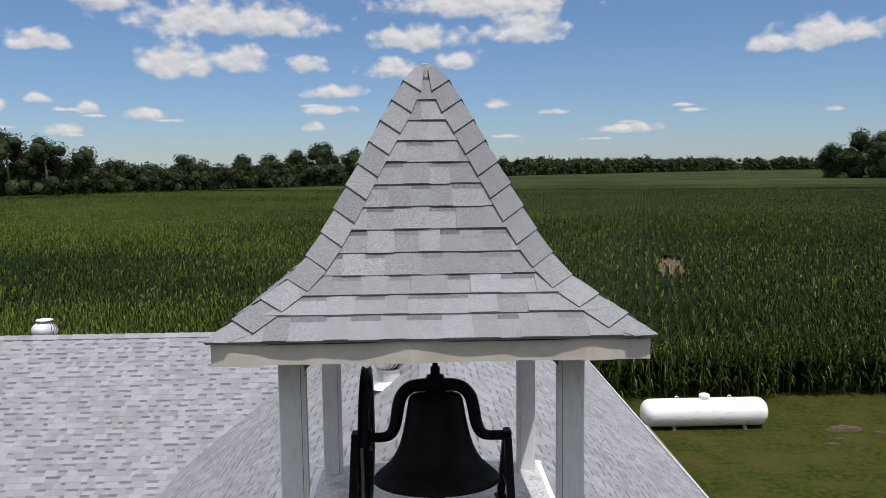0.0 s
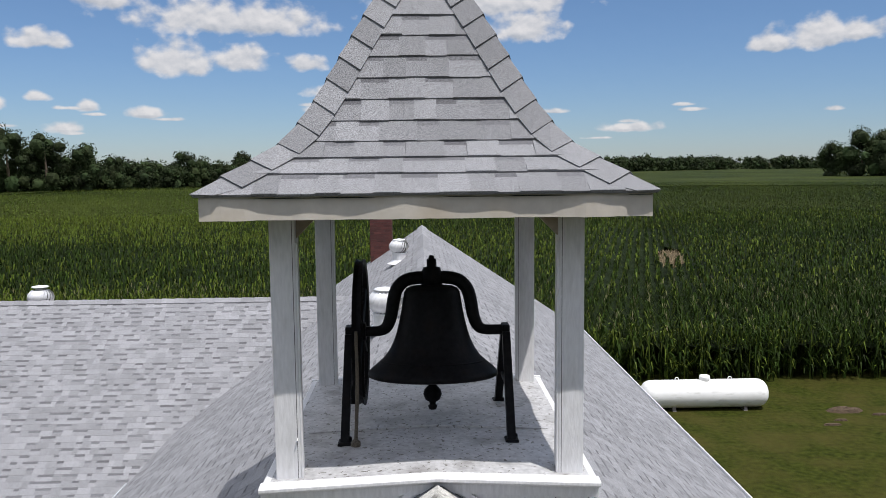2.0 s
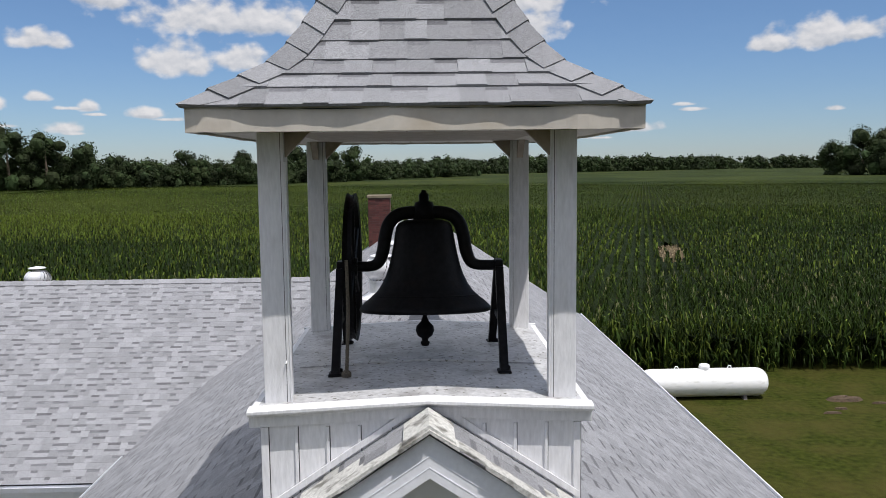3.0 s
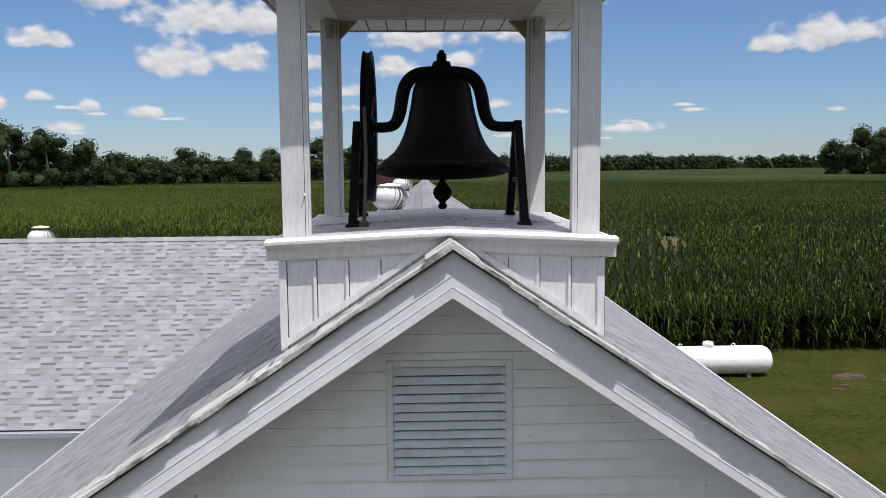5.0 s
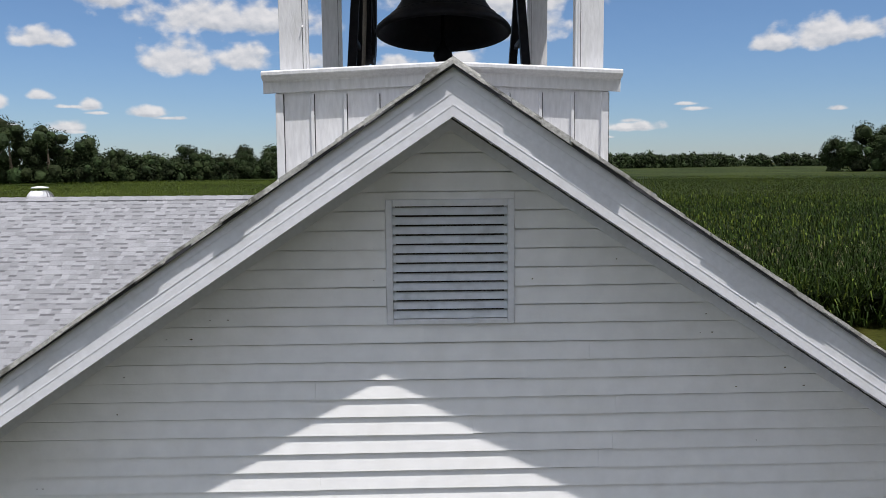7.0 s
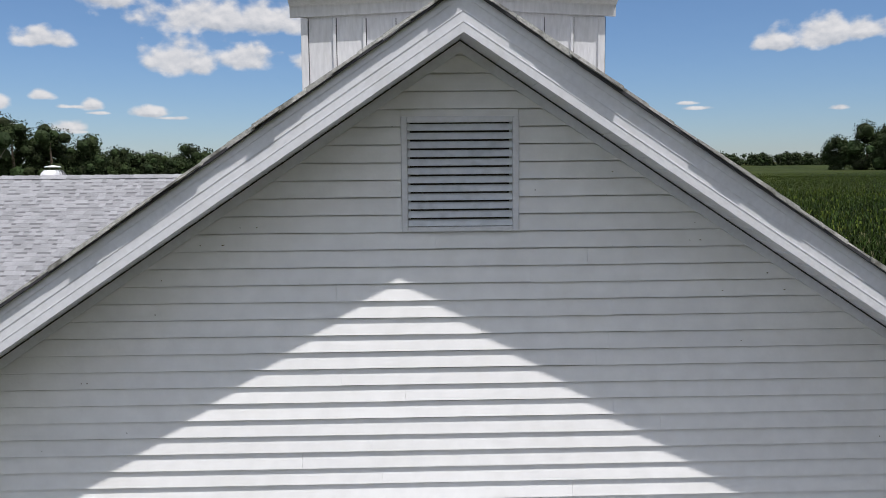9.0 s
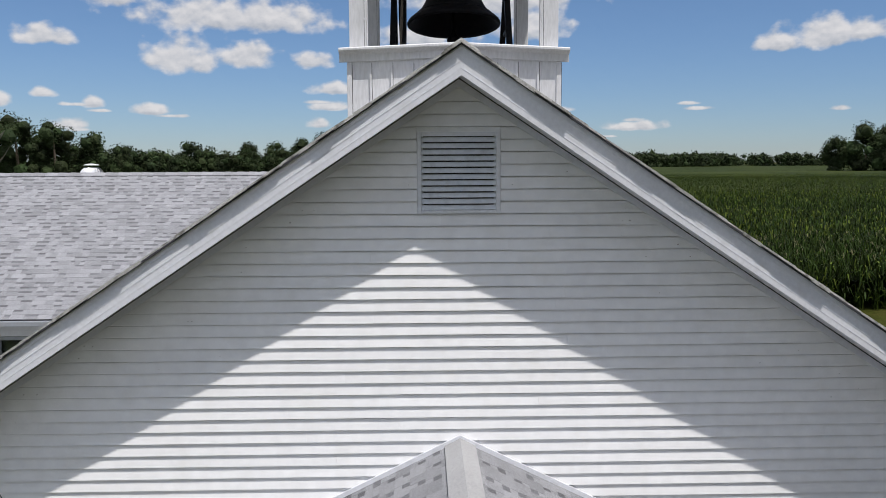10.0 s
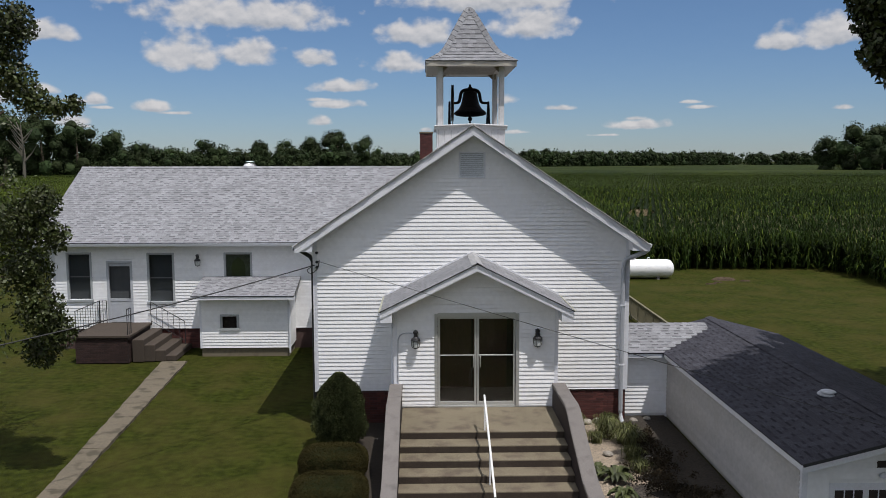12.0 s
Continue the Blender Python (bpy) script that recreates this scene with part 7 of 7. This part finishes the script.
# ---- shrubs and bed plants ----
def arborvitae():
    rng = np.random.default_rng(9)
    x, y = -3.35, -1.75
    t = thing("arborvitae", (x, y, 0), "egg-shaped dark green evergreen shrub by the church wall", "shrub")
    part("stem", tube(bmesh.new(), [(x, y, -0.1), (x, y, 1.2)], [0.07, 0.03], 6), BARK, t)
    n = 42000
    u = rng.random(n) ** 0.8
    prof = np.interp(u, [0, 0.08, 0.3, 0.55, 0.8, 1.0], [0.40, 0.56, 0.645, 0.60, 0.43, 0.10])
    a = rng.uniform(0, 2 * math.pi, n)
    lump = 1 + 0.09 * np.sin(a * 5 + u * 9) + 0.06 * np.sin(a * 11 - u * 23)
    r = prof * lump * (0.72 + 0.32 * rng.random(n))
    c = np.stack([x + r * np.cos(a), y + r * np.sin(a), 0.12 + 1.75 * u], 1)
    up = np.stack([np.cos(a) * 0.5, np.sin(a) * 0.5, np.ones(n)], 1) + 0.35 * rng.normal(size=(n, 3))
    up /= np.linalg.norm(up, axis=1)[:, None]
    side = np.cross(up, rng.normal(size=(n, 3)))
    side /= np.linalg.norm(side, axis=1)[:, None]
    s = rng.uniform(0.022, 0.046, n)[:, None]
    v = np.stack([c - up * s * 0.5, c + side * s * 0.3, c + up * s * 0.7, c - side * s * 0.3], 1).reshape(-1, 3)
    under_parent(new("foliage", np_mesh("foliage", v, np.arange(4 * n).reshape(-1, 4), YEW)), t)
    # core colour stands for the shade behind the outer needles
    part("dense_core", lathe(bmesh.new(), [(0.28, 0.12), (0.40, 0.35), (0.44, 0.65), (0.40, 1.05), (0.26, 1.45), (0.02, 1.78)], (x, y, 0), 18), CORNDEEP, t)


arborvitae()


def hedge(cx, cy, w, d, h, seed):
    rng = np.random.default_rng(seed)
    t = thing("clipped_hedge", (cx, cy, 0), "brown-green clipped box hedge by the steps", "hedge", "clipped hedges")
    # dark core gives the painted shade inside the hedge
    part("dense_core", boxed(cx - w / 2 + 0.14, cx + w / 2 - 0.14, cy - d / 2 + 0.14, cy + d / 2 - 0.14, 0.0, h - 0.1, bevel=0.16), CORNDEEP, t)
    n = 34000
    p = rng.uniform(-1, 1, (n, 3))
    k = rng.integers(0, 5, n)
    for i, (ax, sg) in enumerate(((0, -1), (0, 1), (1, -1), (1, 1), (2, 1))):
        p[k == i, ax] = sg
    q = np.abs(p) ** 3.2
    p = p / (q.sum(1) ** (1 / 3.2))[:, None] * rng.uniform(0.93, 1.04, n)[:, None]
    c = np.stack([cx + p[:, 0] * w / 2, cy + p[:, 1] * d / 2, h / 2 + p[:, 2] * h / 2], 1)
    a = rng.normal(size=(n, 3))
    a /= np.linalg.norm(a, axis=1)[:, None]
    b = np.cross(a, rng.normal(size=(n, 3)))
    b /= np.linalg.norm(b, axis=1)[:, None]
    s = rng.uniform(0.014, 0.026, n)[:, None]
    v = np.stack([c - a * s * 0.6, c + b * s * 0.4, c + a * s * 0.6, c - b * s * 0.4], 1).reshape(-1, 3)
    under_parent(new("foliage", np_mesh("foliage", v, np.arange(4 * n).reshape(-1, 4), HEDGE)), t)


hedge(-3.3, -3.6, 1.5, 1.15, 0.68, 61)
hedge(-3.2, -5.3, 1.55, 1.5, 0.62, 62)


def dark_bush(x, y, r, h, seed):
    rng = np.random.default_rng(seed)
    t = thing("shrub", (x, y, 0.05), "dark brownish shrub in the shaded bed by the garage", "shrub", "bed plants")
    part("stem", tube(bmesh.new(), [(x, y, 0), (x, y, h * 0.6)], [0.03, 0.015], 6), BARK, t)
    blobs = [(x + r * rng.normal() * 0.7, y + r * rng.normal() * 0.9, h * rng.uniform(0.15, 0.7)) for _ in range(26)]
    v, q = leaf_cloud(blobs, rng.uniform(0.2, 0.45, 26) * r, 1900, 0.05, rng, shell=0.1)
    under_parent(new("foliage", np_mesh("foliage", v, q, DARKBUSH)), t)


for i, (x, y, r, h) in enumerate([(4.15, -1.5, 0.35, 0.4), (4.15, -3.3, 0.4, 0.45), (3.75, -4.5, 0.42, 0.5), (4.3, -5.2, 0.4, 0.4)]):
    dark_bush(x, y, r, h, 400 + i)


def grass_tuft(x, y, r, h, n, seed, material=BLADE, label="tuft of arching ornamental grass in the gravel bed"):
    rng = np.random.default_rng(seed)
    a = rng.uniform(0, 2 * math.pi, n)
    lean = rng.random(n)
    base = np.stack([x + 0.08 * rng.normal(size=n), y + 0.08 * rng.normal(size=n), np.full(n, 0.03)], 1)
    out = np.stack([np.cos(a), np.sin(a), 0 * a], 1)
    side = np.stack([-np.sin(a), np.cos(a), 0 * a], 1) * 0.007
    hh = h * rng.uniform(0.6, 1.0, n)
    mid = base + out * (r * lean * 0.45)[:, None] + np.array([0, 0, 1]) * (hh * (1 - 0.15 * lean))[:, None]
    tip = base + out * (r * lean)[:, None] + np.array([0, 0, 1]) * (hh * (1.0 - 0.55 * lean))[:, None]
    v = np.stack([base - side, base + side, mid + side, mid - side, tip], 1).reshape(-1, 3)
    k = 5 * np.arange(n)[:, None]
    q = np.concatenate([k + [[0, 1, 2, 3]], k + [[3, 2, 4, 4]]])
    tagged(new("ornamental_grass", np_mesh("ornamental_grass", v, q, material)), label, "grass tuft", "bed plants")


for i, (x, y, r, h, n) in enumerate([(2.6, -0.75, 0.5, 0.6, 420), (3.35, -1.25, 0.6, 0.65, 520), (3.75, -2.0, 0.45, 0.5, 300), (3.0, -1.7, 0.3, 0.35, 160), (3.6, -2.9, 0.35, 0.4, 250), (2.35, -0.45, 0.35, 0.45, 250), (2.4, -2.2, 0.25, 0.3, 140), (3.75, -1.7, 0.6, 0.55, 480), (3.6, -3.6, 0.35, 0.35, 180)]):
    grass_tuft(x, y, r, h, n, 300 + i)


def hosta(x, y, r, seed):
    rng = random.Random(seed)
    t = thing("hosta", (x, y, 0.04), "broad-leaved green hosta plant in the gravel bed", "plant", "bed plants")
    for k in range(44):
        a = rng.uniform(0, 6.283)
        l = r * rng.uniform(0.55, 1.0)
        h = 0.28 * rng.uniform(0.6, 1.1) * (1.3 - l / r * 0.6)
        o, s = Vector((math.cos(a), math.sin(a), 0)), Vector((-math.sin(a), math.cos(a), 0))
        c = Vector((x, y, 0.05))
        bm = bmesh.new()
        w = 0.055 * rng.uniform(0.8, 1.3)
        m = [c + o * l * u + Vector((0, 0, z)) for u, z in ((0.0, -0.03), (0.5, h), (0.8, h * 0.85), (1.0, h * 0.45))]
        ws = (0.02, w, w * 0.75, 0.004)
        L = [bm.verts.new(p - s * q + Vector((0, 0, 0.02))) for p, q in zip(m, ws)]
        M = [bm.verts.new(p) for p in m]
        R = [bm.verts.new(p + s * q + Vector((0, 0, 0.02))) for p, q in zip(m, ws)]
        for i in range(3):
            bm.faces.new((L[i], M[i], M[i + 1], L[i + 1]))
            bm.faces.new((M[i], R[i], R[i + 1], M[i + 1]))
        part("leaf", bm, HOSTA, t, smooth=True)


hosta(2.95, -4.1, 0.48, 1)
hosta(2.85, -5.15, 0.36, 2)
hosta(2.62, -3.85, 0.28, 3)


def stones():
    rng = random.Random(6)
    for x, y, r in ((2.35, -0.3, 0.14), (2.7, -0.22, 0.16), (3.05, -0.25, 0.15), (3.4, -0.2, 0.17), (3.75, -0.25, 0.13), (2.2, -0.55, 0.1), (4.35, -0.1, 0.12), (3.1, -2.6, 0.13), (4.0, -2.9, 0.11), (4.75, 0.05, 0.1)):
        bm = bmesh.new()
        bmesh.ops.create_icosphere(bm, subdivisions=2, radius=r)
        for v in bm.verts:
            v.co *= 1 + 0.25 * noise.noise(v.co * 6 + Vector((x, y, 0)) * 3)
            v.co.z *= 0.5
            v.co += Vector((x, y, 0.05 + r * 0.3))
        solo("stone", bm, STONE, "rough pale edging stone in the gravel bed", "stone", "edging stones")


stones()


# ---- corn ----
ROW = radians(15.5)
RV, RU = np.array([math.sin(ROW), math.cos(ROW)]), np.array([math.cos(ROW), -math.sin(ROW)])


def in_field(x, y):
    return ((y > 30.2) | ((x > 24.6) & (y > -30))) & ~((np.hypot((x - 22.1 - 0.28 * (y - 66)) / (1.0 + 0.25 * np.sin(y * 2.1)), (y - 66) / 6.5) < 1))


def corn_canopy():
    """Dense crop seen from above: ridged rows, coarser with distance."""
    arr = []
    def sheet(u0, u1, v0, v1, du, dv, ridge, z):
        us, vs = np.arange(u0, u1 + du, du), np.arange(v0, v1 + dv, dv)
        U, V = np.meshgrid(us, vs)
        X, Y = U * RU[0] + V * RV[0], U * RU[1] + V * RV[1]
        rng = np.random.default_rng(int(u1 + v1))
        Z = z + ridge * np.abs(np.cos(np.pi * U / 0.762)) + rng.normal(size=X.shape) * 0.10
        keep = in_field(X, Y)
        idx = np.arange(X.size).reshape(X.shape)
        q = np.stack([idx[:-1, :-1], idx[:-1, 1:], idx[1:, 1:], idx[1:, :-1]], -1).reshape(-1, 4)
        ok = keep.ravel()[q].all(1)
        arr.append((np.stack([X, Y, Z], -1).reshape(-1, 3), q[ok]))
    # low dark sheet: painted shade between the near stalks
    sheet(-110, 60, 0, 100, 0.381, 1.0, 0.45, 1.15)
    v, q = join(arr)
    tagged(new("corn_understorey", np_mesh("corn_understorey", v, q, CORNDEEP)), "dark green sheet painting the shade deep in the corn", "corn field", kind="stuff")
    arr.clear()
    sheet(-200, 160, 98, 290, 0.381, 2.2, 0.5, 0.9)
    sheet(-1200, -198, 98, 290, 8.0, 8.0, 0.0, 1.8)
    sheet(158, 1200, -100, 290, 6.0, 6.0, 0.0, 1.8)
    sheet(-1500, 1500, 286, 1300, 20.0, 20.0, 0.0, 1.7)
    v, q = join(arr)
    tagged(new("corn_canopy", np_mesh("corn_canopy", v, q, CORNFAR)), "even green canopy of the far corn rows", "corn field", kind="stuff")


CORNFAR = surface("corn_canopy_green", (0.017, 0.027, 0.007), 0.85, grain=(1.4, 0.6), stain=(0.02, 0.8, (0.045, 0.056, 0.013), (0.42, 0.62)), bump=(1.6, 0.5), spec=0.05)
corn_canopy()


def corn_plants(x, y, rng, leaves, seg, width, low=0.25, across=1.0):
    """Stalks with arching blades at the given places; arrays of quads."""
    n = len(x)
    h = rng.normal(2.2, 0.16, n)
    blades = []
    for k in range(leaves):
        f = (k + 0.6) / leaves
        a = rng.uniform(0, 2 * math.pi, n)
        z0 = h * (low + (0.95 - low) * f)
        reach = rng.uniform(0.3, 0.75, n) * (1.1 - 0.45 * f)
        rise = rng.uniform(0.25, 0.65, n) * (0.7 + 0.5 * f)
        o = np.stack([np.cos(a), np.sin(a), 0 * a], 1)
        o[:, :2] -= (1 - across) * np.outer(o[:, :2] @ RU, RU)
        s = np.stack([-np.sin(a), np.cos(a), 0 * a], 1) * width
        base = np.stack([x, y, z0], 1)
        pts = []
        for t in np.linspace(0, 1, seg + 1):
            p = base + o * (reach * t)[:, None]
            p[:, 2] += rise * (2.6 * t - 2.9 * t * t)
            w = (0.45 + 1.3 * t) * (1 - t) * 1.6 + 0.03
            pts.append((p - s * w, p + s * w))
        vs = np.stack([p for pair in pts for p in pair], 1)
        m = vs.shape[1]
        q = np.concatenate([(np.arange(n) * m)[:, None] + np.array([[2 * i, 2 * i + 1, 2 * i + 3, 2 * i + 2]]) for i in range(seg)])
        blades.append((vs.reshape(-1, 3), q))
    w = 0.01
    st = np.stack([np.stack([x - w, y, 0 * x], 1), np.stack([x + w, y, 0 * x], 1), np.stack([x + w, y, h], 1), np.stack([x - w, y, h], 1)], 1).reshape(-1, 3)
    blades.append((st, np.arange(4 * n).reshape(-1, 4)))
    return blades, h


def yellow(v, q):
    """Paler plants: more of them on the western part of the field and in patches."""
    rng = np.random.default_rng(4)
    p = v[q[:, 0]]
    wave = np.sin(p[:, 0] * 0.07 + 1.3 * np.sin(p[:, 1] * 0.035)) + np.sin(p[:, 1] * 0.09 + 0.05 * p[:, 0])
    bands = np.sin(0.11 * p[:, 1] + 0.03 * p[:, 0] + 1.5 * np.sin(0.02 * p[:, 0])) + 0.6 * np.sin(0.31 * p[:, 1] - 0.04 * p[:, 0])
    share = 1 / (1 + np.exp((p[:, 0] + 6 + 0.05 * p[:, 1]) / 9)) * (0.62 + 0.2 * wave + 0.16 * bands) + 0.09 * wave + 0.08 * bands + 0.17 + 0.12 * np.clip((p[:, 1] - 60) / 80, 0, 1)
    return (rng.random(len(q)) < share).astype(np.int32)


def corn():
    rng = np.random.default_rng(21)
    def places(u0, u1, v0, v1, gap, share=1.0):
        us = np.arange(math.ceil(u0 / 0.762), math.floor(u1 / 0.762)) * 0.762
        vs = np.arange(v0, v1, gap)
        U, V = np.meshgrid(us, vs)
        U, V = U.ravel() + rng.normal(0, 0.05, U.size), V.ravel() + rng.uniform(-gap, gap, U.size) * 0.5
        X, Y = U * RU[0] + V * RV[0], U * RU[1] + V * RV[1]
        return X, Y
    X, Y = places(-80, 60, -10, 110, 0.27)
    near = in_field(X, Y) & (np.abs(X) < 0.62 * (Y + 24) + 6) & (Y < 46) & ((X < 27) | (Y > 12)) & (X < 42)
    arr, h = corn_plants(X[near], Y[near], rng, 10, 2, 0.034)
    edge = near & ((Y < 33) | ((X < 28) & (X > 24.6)))
    edge &= (Y > 30.2) | (X < 28)
    for _ in range(2):
        k = edge & (rng.random(len(X)) < 0.9)
        arr += corn_plants(X[k] + rng.normal(0, 0.2, k.sum()), Y[k] + np.abs(rng.normal(0, 0.2, k.sum())), rng, 9, 3, 0.036, 0.04)[0]
    v, q = join(arr)
    tagged(new("corn_plants", np_mesh("corn_plants", v, q, [CORNLEAF, CORNYELLOW], yellow(v, q))), "tall green corn plants at the edge of the lawn", "corn", kind="stuff")
    tx, ty = X[near], Y[near]
    t = rng.random(len(tx)) < 0.22
    tx, ty, hh = tx[t], ty[t], h[t]
    arr = []
    for k in range(3):
        a = rng.uniform(0, 2 * math.pi, len(tx))
        d = np.stack([np.cos(a) * 0.1, np.sin(a) * 0.1, 0 * a + 0.26], 1)
        b = np.stack([tx, ty, hh], 1)
        s = np.stack([-np.sin(a), np.cos(a), 0 * a], 1) * 0.008
        arr.append((np.stack([b - s, b + s, b + d + s, b + d - s], 1).reshape(-1, 3), np.arange(4 * len(tx)).reshape(-1, 4)))
    v, q = join(arr)
    tagged(new("corn_tassels", np_mesh("corn_tassels", v, q, CORNTASSEL)), "straw-coloured tassels on the corn", "corn", kind="stuff")
    X, Y = places(-130, 110, 20, 135, 0.45)
    mid = in_field(X, Y) & (np.abs(X) < 0.62 * (Y + 24) + 6) & (Y >= 46) & (Y < 125)
    mid &= rng.random(len(X)) < np.interp(Y, [46, 125], [0.9, 0.6])
    arr, h = corn_plants(X[mid], Y[mid], rng, 5, 2, 0.062, across=0.6)
    X, Y = places(-260, 190, 60, 330, 1.3)
    far = in_field(X, Y) & (np.abs(X) < 0.62 * (Y + 24) + 6) & (Y >= 118) & (Y < 310)
    far &= rng.random(len(X)) < np.interp(Y, [118, 290], [1.0, 0.75])
    arr += corn_plants(X[far], Y[far], rng, 4, 1, 0.135, across=0.4)[0]
    v, q = join(arr)
    tagged(new("corn_rows", np_mesh("corn_rows", v, q, [CORNLEAF, CORNYELLOW], yellow(v, q))), "green rows of corn across the field", "corn", kind="stuff")


corn()


def dead_corn():
    rng = np.random.default_rng(8)
    a, r = rng.uniform(0, 2 * math.pi, 520), np.sqrt(rng.random(520))
    y = 66 + 6.6 * r * np.sin(a)
    x = 22.1 + 1.4 * r * np.cos(a) + 0.28 * (y - 66)
    arr, h = corn_plants(x, y, rng, 4, 2, 0.025)
    v, q = join(arr)
    v[:, 2] *= 0.6
    tagged(new("withered_corn", np_mesh("withered_corn", v, q, surface("dry_corn_leaf", (0.20, 0.155, 0.09), 0.9, grain=(4, 0.3), vary=0.4))), "patch of withered tan corn in the field", "corn", kind="stuff")


dead_corn()
